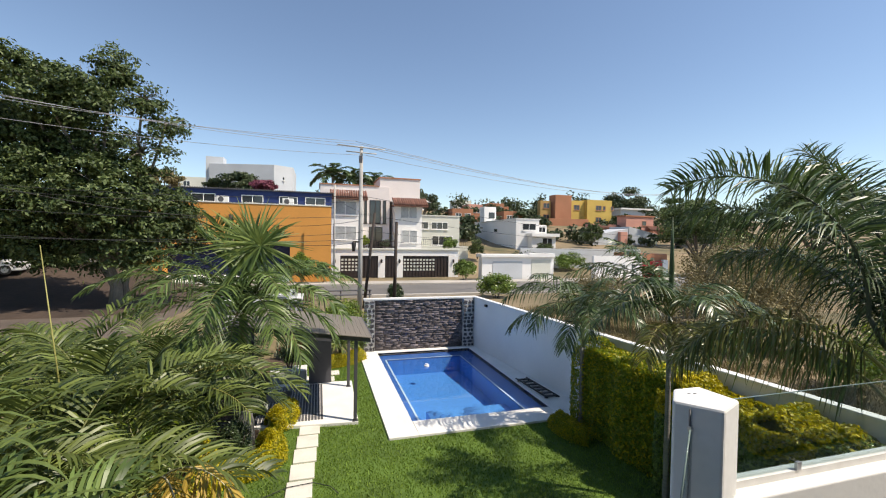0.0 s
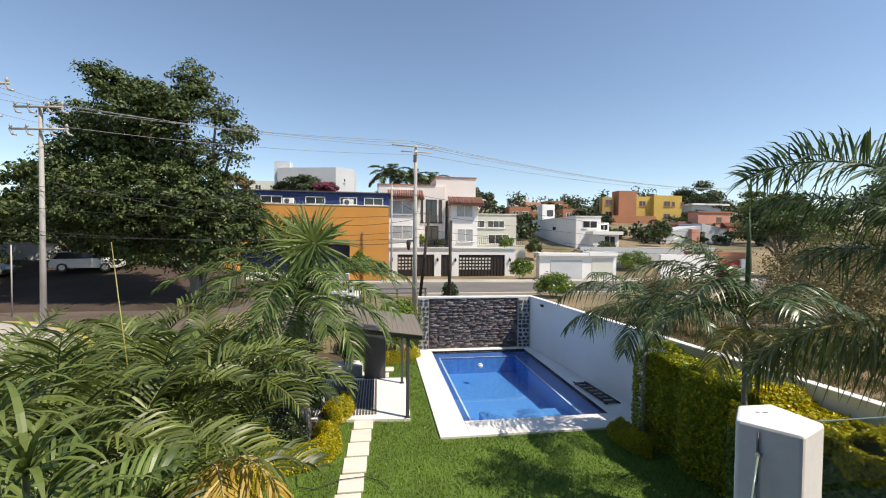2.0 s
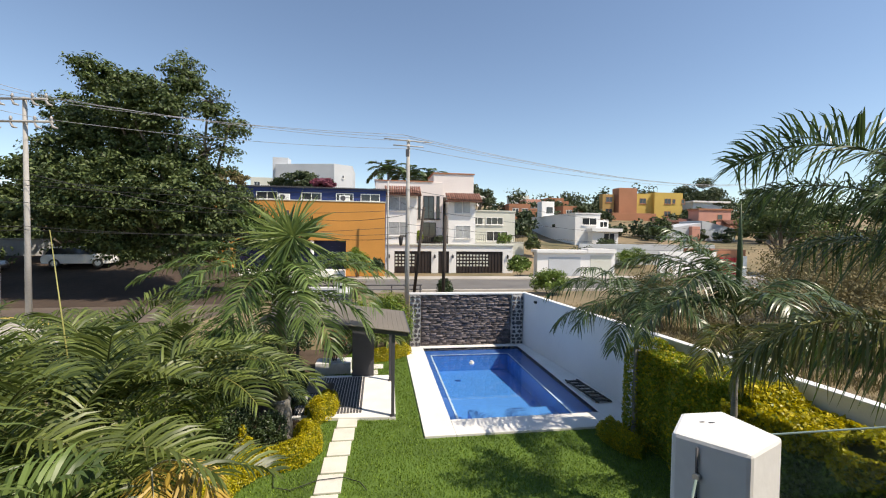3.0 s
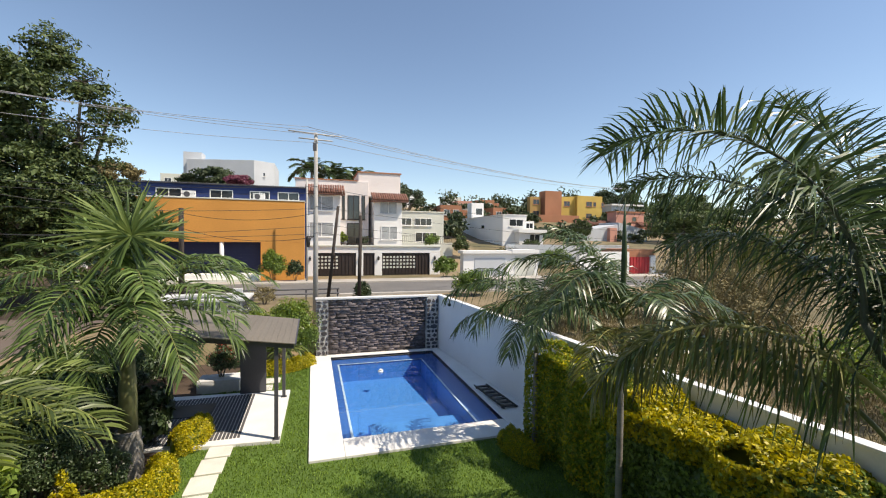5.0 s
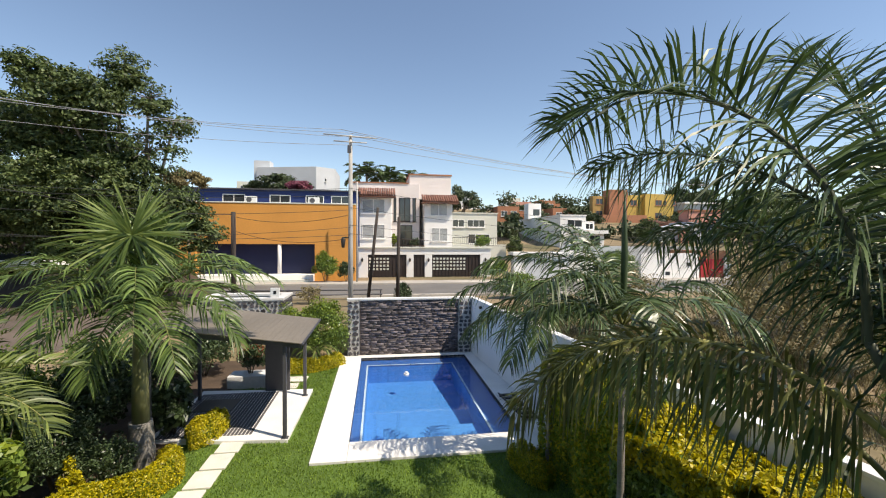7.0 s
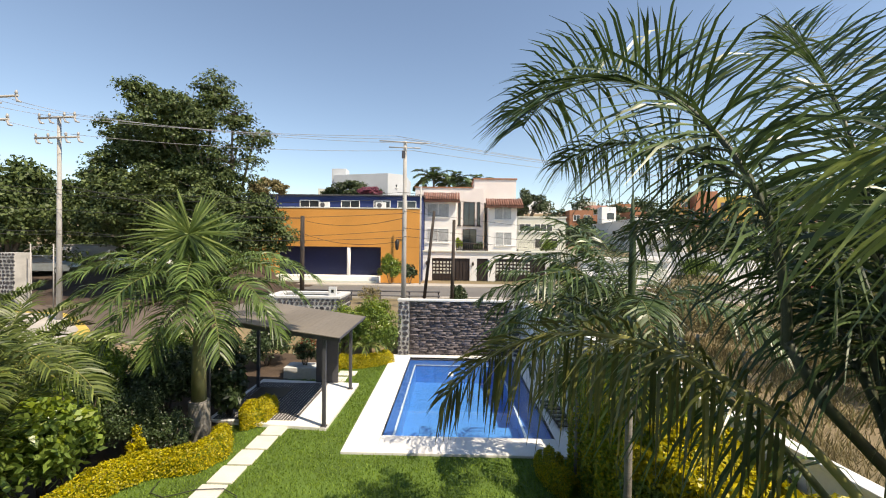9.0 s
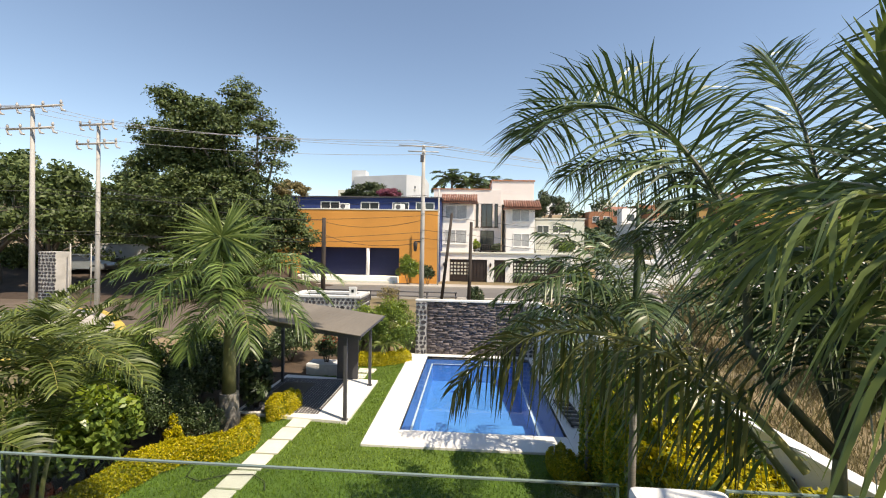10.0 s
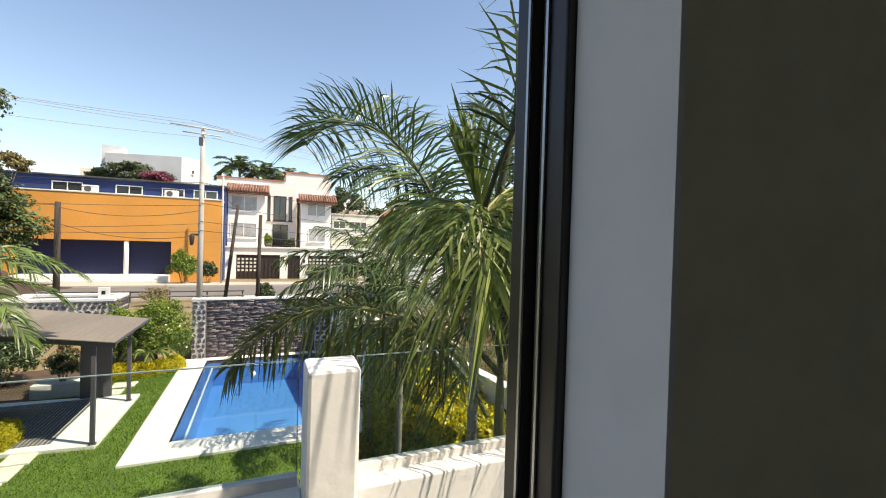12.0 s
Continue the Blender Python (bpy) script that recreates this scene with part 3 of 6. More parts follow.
def lay_ledger(x0, x1, z0, z1, y):
    """Thin split stones in uneven courses, each proud by its own depth."""
    V, Q, nv, z = [], [], 0, z0
    rnd = random.Random(3)
    quad = np.array([(0, 1, 3, 2), (4, 6, 7, 5), (0, 4, 5, 1), (2, 3, 7, 6), (0, 2, 6, 4), (1, 5, 7, 3)])
    while z < z1 - 0.02:
        h = min(rnd.choice((0.035, 0.05, 0.06, 0.075, 0.10)), z1 - z)
        x = x0
        while x < x1 - 0.01:
            w = min(rnd.uniform(0.14, 0.5), x1 - x)
            if x1 - x - w < 0.08:
                w = x1 - x
            d = rnd.uniform(0.01, 0.075)
            tilt = rnd.uniform(-0.012, 0.012)
            for yy in (y - d, y + 0.01):
                for zz, s in ((z + 0.003, 0), (z + h - 0.003, 1)):
                    for xx in (x + 0.003, x + w - 0.003):
                        V.append((xx, yy + (tilt if xx > x + w / 2 and yy < y else 0), zz))
            Q.append(quad + nv)
            nv += 8
            x += w
        z += h
    ob = link_mesh("stone_cladding", fast_mesh("stone_cladding", np.array(V), np.concatenate(Q)), wf, "dark grey-brown split ledger stones", [M["ledger"]])
    ob["kind"] = "stuff"


lay_ledger(2.98, 7.18, 0.06, 2.37, 19.72)


def stone_column(x0, x1, y0, y1, z0, z1, name, label):
    """A pier of rounded field stones set in pale mortar."""
    col = thing(name, ((x0 + x1) / 2, (y0 + y1) / 2, z0), label, "stone pier")
    box("mortar_core", x0 + 0.03, x1 - 0.03, y0 + 0.03, y1, z0, z1, M["mortar"], col, "pale mortar")
    rnd = random.Random(int(x0 * 10))
    z = z0
    while z < z1 - 0.06:
        h = min(rnd.uniform(0.15, 0.25), z1 - z)
        x = x0
        while x < x1 - 0.05:
            w = min(rnd.uniform(0.14, 0.28), x1 - x)
            if x1 - x - w < 0.1:
                w = x1 - x
            bm = bmesh.new()
            cx, cz = x + w / 2, z + h / 2
            k = rnd.randint(4, 6)
            ph = rnd.uniform(0, 6)
            ring = []
            for j in range(k):
                a = ph + 2 * math.pi * j / k
                r = rnd.uniform(0.32, 0.48)
                ring.append((cx + w * r * math.cos(a) * 1.05, cz + h * r * math.sin(a) * 1.05))
            f = [bm.verts.new((px, y0 + rnd.uniform(-0.01, 0.012), pz)) for px, pz in ring]
            g = [bm.verts.new((cx + (px - cx) * 1.08, y0 + 0.05, cz + (pz - cz) * 1.08)) for px, pz in ring]
            bm.faces.new(f)
            for j in range(k):
                bm.faces.new((f[j], f[(j + 1) % k], g[(j + 1) % k], g[j]))
            part("stone", bm, M["laja"], col)
            x += w
        z += h
    return col


stone_column(7.20, 7.74, 19.56, 19.715, 0.06, 2.36, "stone_column", "corner pier of dark field stones in pale mortar")
stone_column(2.46, 2.96, 19.56, 19.715, 0.06, 2.36, "stone_column", "end pier of dark field stones in pale mortar")

# ---- the balcony and the room behind it ----
FL = 3.46
tagged(box("floor_balcony", -3.2, 9.2, 0.46, 1.86, FL - 0.22, FL, M["floor_tile"]), "beige tiled balcony floor", "floor", kind="structure")
# unseen room shell, added to shape the light on the wall by the door
tagged(box("floor", -3.2, 9.2, -5.5, 0.459, FL - 0.22, FL, M["floor_tile"]), "beige tiled room floor", "floor", kind="structure")
tagged(box("ceiling", -3.2, 9.2, -5.5, 0.635, FL + 2.75, FL + 2.95, M["room_white"]), "unseen plain painted ceiling, added to shape the room light", "ceiling", kind="structure")
tagged(box("unseen_wall_south", -3.2, 9.2, -5.7, -5.5, FL - 0.22, FL + 2.95, M["room_white"]), "unseen plain white room wall, added to shape the room light", "wall", kind="structure")
tagged(box("unseen_wall_west", -3.4, -3.2, -5.7, 0.635, FL - 0.22, FL + 2.95, M["room_white"]), "unseen plain white room wall, added to shape the room light", "wall", kind="structure")
tagged(box("unseen_wall_room_east", 9.2, 9.4, -5.7, 0.635, FL - 0.22, FL + 2.95, M["room_white"]), "unseen plain white room wall, added to shape the room light", "wall", kind="structure")
tagged(box("wall_lower", -3.2, 9.2, 0.30, 0.46, -0.1, FL - 0.22, M["white"]), "white ground floor house wall", "wall", kind="structure")
# front wall: two piers and a lintel round the wide sliding door
JX = 5.215
tagged(box("wall_front_east", JX + 0.005, 9.2, 0.479, 0.635, FL, FL + 2.75, M["interior"]), "olive beige wall beside the sliding door", "wall", kind="structure")
tagged(box("door_reveal", JX, JX + 0.0049, 0.4785, 0.566, FL, FL + 2.4, M["jamb"]), "pale grey painted door reveal", "wall", kind="structure")
tagged(box("wall_front_west", -3.2, -1.6, 0.479, 0.635, FL, FL + 2.75, M["white"]), "white wall beside the sliding door", "wall", kind="structure")
tagged(box("wall_lintel", -1.6, JX + 0.005, 0.479, 0.635, FL + 2.4, FL + 2.75, M["white"]), "white lintel over the sliding door", "wall", kind="structure")
door = thing("door_1", (JX, 0.57, FL), "black aluminium sliding door frame standing open", "door", kind="structure")
fb = bmesh.new()
box_in(fb, JX - 0.008, JX + 0.004, 0.567, 0.590, FL, FL + 2.4, 0.002)
part("door_frame", fb, M["black_metal"], door, "black aluminium jamb profile")
fb = bmesh.new()
box_in(fb, JX - 0.012, JX + 0.004, 0.606, 0.630, FL, FL + 2.4, 0.002)
part("door_frame", fb, M["black_metal"], door, "black aluminium jamb profile")
box("jamb_channel", JX - 0.002, JX + 0.004, 0.591, 0.605, FL, FL + 2.4, M["track_brown"], door, "brown dusty channel between the profiles")
# thin pale strips added in place of the bright reflections on the profile edges
box("jamb_glint", JX - 0.0105, JX - 0.0085, 0.5875, 0.5905, FL, FL + 2.4, M["steel"], door, "thin pale strip for the reflection along the profile edge")
box("jamb_glint", JX - 0.0145, JX - 0.0125, 0.6065, 0.6095, FL, FL + 2.4, M["steel"], door, "thin pale strip for the reflection along the profile edge")
box("door_track", -1.6, JX - 0.001, 0.57, 0.63, FL, FL + 0.012, M["black_metal"], door)

# balcony balustrade
RAIL_Y, RAIL_TOP, CURB = 1.75, 4.515, 4.11
def pillar(outline, top, label):
    ob = thing("balcony_pillar", (outline[0][0], outline[0][1], FL), label, "pillar", "pillars of the balcony balustrade")
    bm = bmesh.new()
    prism_in(bm, outline, FL, top, 0.012)
    part("shaft", bm, M["white"], ob)
    return ob


p1 = pillar([(1.946, 1.777), (2.066, 1.629), (2.240, 1.705), (2.215, 1.895), (2.069, 1.897)], 4.527, "white painted five-sided balcony pillar with chamfered edges")
box("top_mark", 2.075, 2.090, 1.82, 1.825, 4.5275, 4.5285, M["dark_grey"], p1)
box("top_mark", 2.10, 2.118, 1.812, 1.818, 4.5275, 4.5285, M["dark_grey"], p1)
# slot with steel fixing where the stair glass meets the pillar
tube("glass_channel", [(1.984, 1.722, 3.9), (1.984, 1.722, 4.505)], [0.004, 0.004], M["dark_grey"], p1, "dark joint line", 6)
tube("glass_clip", [(1.976, 1.716, 4.425), (1.990, 1.722, 4.425)], [0.010, 0.010], M["steel"], p1, "small steel clip", 8)
pillar([(5.13, 1.588), (5.287, 1.588), (5.297, 1.743), (5.131, 1.743)], 4.522, "white painted square balcony pillar with palm shadows on it")

curb = bmesh.new()
box_in(curb, 2.20, 5.129, 1.66, 1.84, FL, CURB, 0.008)
tagged(part("wall_parapet", curb, M["white"]), "low white parapet carrying the glass balustrade", "wall", kind="structure")
curb = bmesh.new()
box_in(curb, 5.298, 9.2, 1.66, 1.84, FL, CURB, 0.008)
tagged(part("wall_parapet", curb, M["white"]), "low white parapet carrying the glass balustrade", "wall", kind="structure")


def glass_panel(x0, x1):
    ob = thing("glass_panel", ((x0 + x1) / 2, RAIL_Y, CURB), "clear glass balustrade panel on the white parapet", "glass panel", "balustrade panels")
    bm = bmesh.new()
    box_in(bm, x0, x1, RAIL_Y - 0.003, RAIL_Y + 0.003, CURB + 0.03, RAIL_TOP - 0.0035)
    part("pane", bm, M["glass"], ob, "clear glass")
    box("pane_edge", x0, x1, RAIL_Y - 0.003, RAIL_Y + 0.003, RAIL_TOP - 0.003, RAIL_TOP, M["glass_edge"], ob, "greenish polished edge")
    for e in (x0, x1 - 0.003):
        box("pane_edge", e, e + 0.003, RAIL_Y - 0.003, RAIL_Y + 0.003, CURB + 0.03, RAIL_TOP - 0.0035, M["glass_edge"], ob, "greenish polished edge")
    box("base_channel", x0, x1, RAIL_Y - 0.016, RAIL_Y + 0.016, CURB, CURB + 0.034, M["white_worn"], ob, "pale bottom channel")
    k = max(1, int((x1 - x0) / 0.7))
    for i in range(k):
        cx = x0 + (x1 - x0) * (i + 0.5) / k
        box("clamp", cx - 0.014, cx + 0.014, RAIL_Y - 0.022, RAIL_Y - 0.006, CURB + 0.0345, CURB + 0.075, M["steel"], ob, "small steel clamp", 0.003)
    return ob


for a, b in ((2.245, 3.885), (3.925, 5.12), (5.305, 6.65), (6.69, 8.1)):
    glass_panel(a, b)

# sloping glass at the head of the stair, fixed to the five-sided pillar
sg = thing("stair_glass", (1.9, 1.68, FL), "clear glass stair panel with a sloping top edge", "glass panel")
bm = bmesh.new()
A = [(1.972, 1.708), (1.80, 1.60)]
q = [bm.verts.new((A[0][0], A[0][1], 4.42)), bm.verts.new((A[1][0], A[1][1], 4.06)), bm.verts.new((A[1][0], A[1][1], FL)), bm.verts.new((A[0][0], A[0][1], FL))]
q2 = [bm.verts.new(v.co + Vector((0.005, -0.008, 0))) for v in q]
bm.faces.new(q)
bm.faces.new(q2[::-1])
for i in range(4):
    bm.faces.new((q[i], q2[i], q2[(i + 1) % 4], q[(i + 1) % 4]))
part("pane", bm, M["glass"], sg, "clear glass")
tube("pane_edge", [(A[0][0], A[0][1], 4.424), (A[1][0], A[1][1], 4.064)], [0.004, 0.004], M["glass_edge"], sg, "greenish polished edge", 6)

# ---- terrace shelter, stepping stones, small garden things ----
pav = thing("garden_pergola", (0.2, 14.0, 0), "open garden shelter with a sloping board roof on dark posts", "pergola")
RX0, RX1, RY0, RY1 = -1.75, 1.93, 12.15, 15.35


def roof_z(x):
    return 2.42 + (RX1 - x) * 0.135


n = 26
wb = (RX1 - RX0) / n
for i in range(n):
    x0, x1 = RX0 + i * wb, RX0 + (i + 1) * wb - 0.004
    bm = bmesh.new()
    vs = []
    for zz in (0, 0.022):
        for yy in (RY0, RY1):
            for xx in (x0, x1):
                vs.append(bm.verts.new((xx, yy, roof_z(xx) + zz)))
    for f in ((0, 2, 3, 1), (4, 5, 7, 6), (0, 1, 5, 4), (2, 6, 7, 3), (0, 4, 6, 2), (1, 3, 7, 5)):
        bm.faces.new([vs[j] for j in f])
    part("roof_board", bm, M["roof_board"], pav)
for yy in (12.32, 15.18):
    bm = bmesh.new()
    vs = []
    for xx in (RX0, RX1 - 0.03):
        for zz in (-0.14, -0.004):
            for y2 in (yy - 0.04, yy + 0.04):
                vs.append(bm.verts.new((xx, y2, roof_z(xx) + zz)))
    for f in ((0, 1, 3, 2), (4, 6, 7, 5), (0, 2, 6, 4), (1, 5, 7, 3), (0, 4, 5, 1), (2, 3, 7, 6)):
        bm.faces.new([vs[j] for j in f])
    part("beam", bm, M["dark_grey"], pav, "dark grey beam")
for x, y in ((1.50, 12.32), (1.50, 15.18), (-1.55, 12.32), (-1.55, 15.18)):
    box("post", x - 0.045, x + 0.045, y - 0.045, y + 0.045, 0.05, roof_z(x) - 0.12, M["dark_grey"], pav, "dark grey square post", 0.006)
    box("post_foot", x - 0.08, x + 0.08, y - 0.08, y + 0.08, 0.085, 0.097, M["dark_grey"], pav)
plat = thing("terrace_slab", (0.3, 14, 0), "white cement floor slab under the garden shelter", "paving")
bm = bmesh.new()
prism_in(bm, [(-1.75, 12.55), (1.58, 12.22), (1.66, 15.75), (-1.75, 16.0)], -0.05, 0.085, 0.01)
part("slab", bm, M["deck_white"], plat)
scr = thing("screen_wall", (0.1, 15.95, 0), "dark grey panel wall behind the garden shelter", "panel")
box("panel", 0.19, 0.94, 15.72, 15.80, 0.085, 2.35, M["dark_grey"], scr, bevel=0.01)
box("panel_cap", 0.16, 0.97, 15.70, 15.82, 2.35, 2.39, M["dark_grey"], scr)
dkf = thing("deck_floor", (-0.3, 14.0, 0.085), "dark grey floor boards laid with pale gaps under the shelter", "decking")
for k in range(26):
    x0 = -1.6 + k * 0.087
    box("plank", x0, x0 + 0.062, 12.62, 15.62, 0.0855, 0.100, M["plank"], dkf)
# thin black rectangle lying over the floor boards
floor_rect = thing("floor_rectangle", (-0.9, 14.7, 0.10), "flat solid black rectangle on the shelter floor", "mat")
box("mat", -1.4, -0.35, 14.2, 15.1, 0.1005, 0.112, M["black_metal"], floor_rect, bevel=0.003)
planter = thing("planter_wall", (-1.0, 16.5, 0), "low white planter with a round shrub", "planter")
box("fascia", RX1 - 0.004, RX1 + 0.03, RY0 - 0.01, RY1 + 0.01, roof_z(RX1) - 0.03, roof_z(RX1) + 0.022, M["dark_grey"], pav, "dark roof edge")
box("planter_box", -1.15, 0.1, 16.25, 16.95, 0.0, 0.42, M["white_worn"], planter, bevel=0.02)

for i in range(9):
    y0 = 6.85 + i * 0.712 - 0.66
    cx = 0.11 + (y0 + 0.33 - 9.05) * 0.055
    st = thing("stepping_stone", (cx, y0 + 0.33, 0), "pale rectangular cement stepping stone set in the lawn", "stepping stone", "stepping stones across the lawn")
    bm = bmesh.new()
    box_in(bm, cx - 0.26, cx + 0.26, y0, y0 + 0.645, -0.06, 0.036, 0.01)
    part("slab", bm, M["slab"], st)
for i, (cx, cy) in enumerate(((0.75, 16.3), (0.95, 17.0), (0.0, 16.5))):
    st = thing("stepping_stone", (cx, cy, 0), "pale rectangular cement stepping stone behind the shelter", "stepping stone", "stepping stones across the lawn")
    bm = bmesh.new()
    box_in(bm, cx - 0.33, cx + 0.33, cy - 0.26, cy + 0.26, -0.06, 0.036, 0.01)
    part("slab", bm, M["slab"], st)

lad = thing("pool_ladder", (7.95, 13.4, 0.055), "black ladder-like rack lying on the pool deck", "ladder")
for dx in (0, 0.42):
    tube("side_rail", [(7.66 + dx, 12.45, 0.12), (7.52 + dx, 14.45, 0.12)], [0.028, 0.028], M["black_metal"], lad)
for k in range(7):
    f = (k + 0.5) / 7
    bm = bmesh.new()
    x, y = 7.66 - 0.14 * f, 12.45 + 2.0 * f
    box_in(bm, x, x + 0.42, y - 0.055, y + 0.055, 0.10, 0.135, 0.006)
    part("rung", bm, M["black_metal"], lad)
for x, y in ((7.66, 12.6), (8.08, 12.6), (7.53, 14.3), (7.95, 14.3)):
    box("foot", x - 0.02, x + 0.02, y - 0.02, y + 0.02, 0.055, 0.10, M["black_metal"], lad)
lamp = thing("wall_light", (wall_x(18.3), 18.3, 2.2), "small black lamp high on the white wall", "wall lamp")
box("lamp_body", wall_x(18.3) - 0.10, wall_x(18.3), 18.22, 18.38, 2.16, 2.26, M["black_metal"], lamp, bevel=0.01)
lamp = thing("wall_light", (wall_x(6.6), 6.6, 2.0), "small black lamp high on the white wall", "wall lamp")
box("lamp_body", wall_x(6.6) - 0.10, wall_x(6.6), 6.52, 6.68, 1.98, 2.08, M["black_metal"], lamp, bevel=0.01)
hose = thing("garden_hose", (0.2, 9.4, 0), "dark garden hose curving across lawn and stepping stones", "hose")
tube("hose", [(-1.05, 9.75, 0.03), (-0.95, 9.35, 0.03), (-0.6, 9.2, 0.04), (-0.1, 9.45, 0.06), (0.4, 9.5, 0.06), (0.75, 9.3, 0.045), (0.9, 9.0, 0.045)], [0.009] * 7, M["wire"], hose, "", 6)


# ---- palms ----
def palm_trunk(parent, x, y, z0, z1, r0, r1, shaft=0.0, shaft_r=0.0, lean=(0, 0)):
    k = 10
    pts = [(x + lean[0] * (i / k) ** 1.5, y + lean[1] * (i / k) ** 1.5, z0 + (z1 - z0) * i / k) for i in range(k + 1)]
    rad = [(r0 + (r1 - r0) * i / k) * (1 + 0.05 * math.sin(i * 2.1)) for i in range(k + 1)]
    tube("trunk", pts, rad, M["palm_bark"], parent, "ringed grey trunk", 12)
    if shaft:
        c = pts[-1]
        tube("crownshaft", [(c[0], c[1], c[2] + shaft * f) for f in (0, 0.3, 0.7, 1)], [shaft_r, shaft_r * 0.95, shaft_r * 0.75, shaft_r * 0.5], M["crownshaft"], parent, "green and brown crownshaft", 12)


def spear(parent, x, y, z, h, leaf, r=0.03, lean=(0, 0)):
    tube("spear_leaf", [(x + lean[0] * f, y + lean[1] * f, z + h * f) for f in (0, 0.25, 0.6, 0.85, 1)], [r * 0.6, r, r * 0.9, r * 0.5, r * 0.1], leaf, parent, "unopened upright spear leaf", 7)


# royal palm in the planting bed
pa = thing("royal_palm", (-1.25, 11.4, 0), "royal palm with grey trunk and arching feather fronds", "palm tree")
palm_trunk(pa, -1.25, 11.4, 0, 1.05, 0.29, 0.22, 2.3, 0.17)
spear(pa, -1.22, 11.4, 3.4, 2.6, M["frond"], 0.045)
for az, el, ln, dr in ((4, 50, 3.1, 80), (-30, 40, 3.0, 82), (-66, 40, 2.5, 100), (-104, 36, 2.6, 98), (-142, 42, 2.9, 92), (178, 44, 3.5, 72), (150, 40, 3.4, 74), (98, 54, 3.0, 88), (50, 56, 3.0, 84), (-8, 66, 2.6, 84),
                       (-160, 62, 2.8, 84), (-92, 10, 2.2, 90), (-16, 22, 2.6, 84), (205, 26, 3.0, 78), (-128, 14, 2.5, 84), (-48, 18, 2.6, 84), (162, 66, 2.8, 72), (22, 36, 2.7, 80), (-66, 62, 2.7, 96), (-118, 60, 2.8, 92), (-20, 58, 2.8, 90), (-100, 52, 2.7, 100)):
    add_frond(pa, M["frond"], M["rachis"], (-1.25, 11.4, 3.5), az, el, ln, dr + 6, leaflets=52, leaf_len=0.76, leaf_w=0.036, hang=0.5, lift=0.45, plume=0.2, stem=0.028, mess=0.08, curl=RNG.uniform(-12, 12))
# young inner fronds: some upright, and one that arches towards the house, seen along its stem, with leaflets standing out all round
for az, el, ln in ((100, 82, 2.1), (175, 80, 1.9), (20, 80, 1.9), (-120, 84, 2.2), (-30, 80, 2.0)):
    add_frond(pa, M["frond"], M["rachis"], (-1.25, 11.4, 3.6), az, el, ln, 40, leaflets=30, leaf_len=0.95, leaf_w=0.045, hang=0.12, lift=0.3, stem=0.02, start=0.35, mess=0.15, fwd=(0.6, 1.2))
tube("young_stem", [(-1.25, 11.4, 3.4), (-1.24, 11.36, 4.2), (-1.16, 11.1, 4.75), (-1.02, 10.75, 4.98)], [0.035, 0.03, 0.024, 0.02], M["rachis"], pa, "green stem of the youngest frond", 7)
for lift_ in (4.0, 1.6, 0.75, 0.2, -0.4, -1.0, -2.6):
    add_frond(pa, M["frond_bright"] if lift_ > -0.8 else M["frond"], M["rachis"], (-1.05, 10.82, 4.93), -64, 22, 0.8, 34, leaflets=12, leaf_len=1.28, leaf_w=0.042, twist=1.3, hang=0.16, lift=lift_, stem=0.016, start=0.08, mess=0.22, fwd=(0.1, 0.45))

# tall palm whose fronds reach past the balcony
CX, CY, CZ = 6.9, 3.44, 3.9
pd = thing("royal_palm", (CX, CY, 0), "dark green palm with long drooping fronds beside the balcony", "palm tree")
palm_trunk(pd, CX, CY, 0, 3.0, 0.055, 0.045, 0.9, 0.05)
# azimuth, rise, length, droop, hang, leaflet length, lift, plume, forward slant
D_FRONDS = ((118, 84, 3.3, 100, 0.7, 0.85, 0.2, 0.5, 0.7), (12, 86, 3.3, 72, 0.35, 0.95, 0.6, 0.6, 0.9), (100, 72, 2.7, 98, 0.7, 0.8, 0.3, 0.4, 0.7), (60, 66, 3.1, 100, 0.8, 0.8, 0.3, 0.4, 0.6),
            (20, 45, 3.0, 105, 0.9, 0.8, 0.2, 0.3, 0.5), (-20, 60, 2.6, 105, 0.6, 0.75, 0.2, 0.4, 0.8), (-60, 74, 2.0, 100, 0.6, 0.7, 0.2, 0.4, 0.8),
            (72, 87, 3.3, 58, 0.30, 0.72, 0.7, 0.7, 0.9))
for az, el, ln, dr, hg, ll, lf, pl, fw in D_FRONDS:
    upper = el > 70
    add_frond(pd, M["frond_dark"] if upper else M["frond_olive"], M["rachis_dark"] if upper else M["rachis"], (CX, CY, CZ), az, el, ln, dr, leaflets=175 if upper else 120, leaf_len=ll, leaf_w=0.019, hang=hg, lift=lf, plume=pl, stem=0.026, fwd=(fw * 0.35, fw), curl=RNG.uniform(-4, 4), mess=0.26)
# the tall frond that arches towards the pool
tube("frond_stalk", [(CX, CY, CZ - 0.1), (6.62, 3.5, 4.12), (6.46, 3.54, 4.42)], [0.03, 0.028, 0.026], M["rachis_dark"], pd, "dark frond stalk", 7)
add_frond(pd, M["frond_dark"], M["rachis_dark"], (6.46, 3.54, 4.4), 139.5, 91, 3.2, 118, leaflets=190, leaf_len=0.95, leaf_w=0.022, hang=0.4, lift=0.75, plume=1.1, stem=0.026, fwd=(0.3, 0.55), curl=-32, mess=0.26)
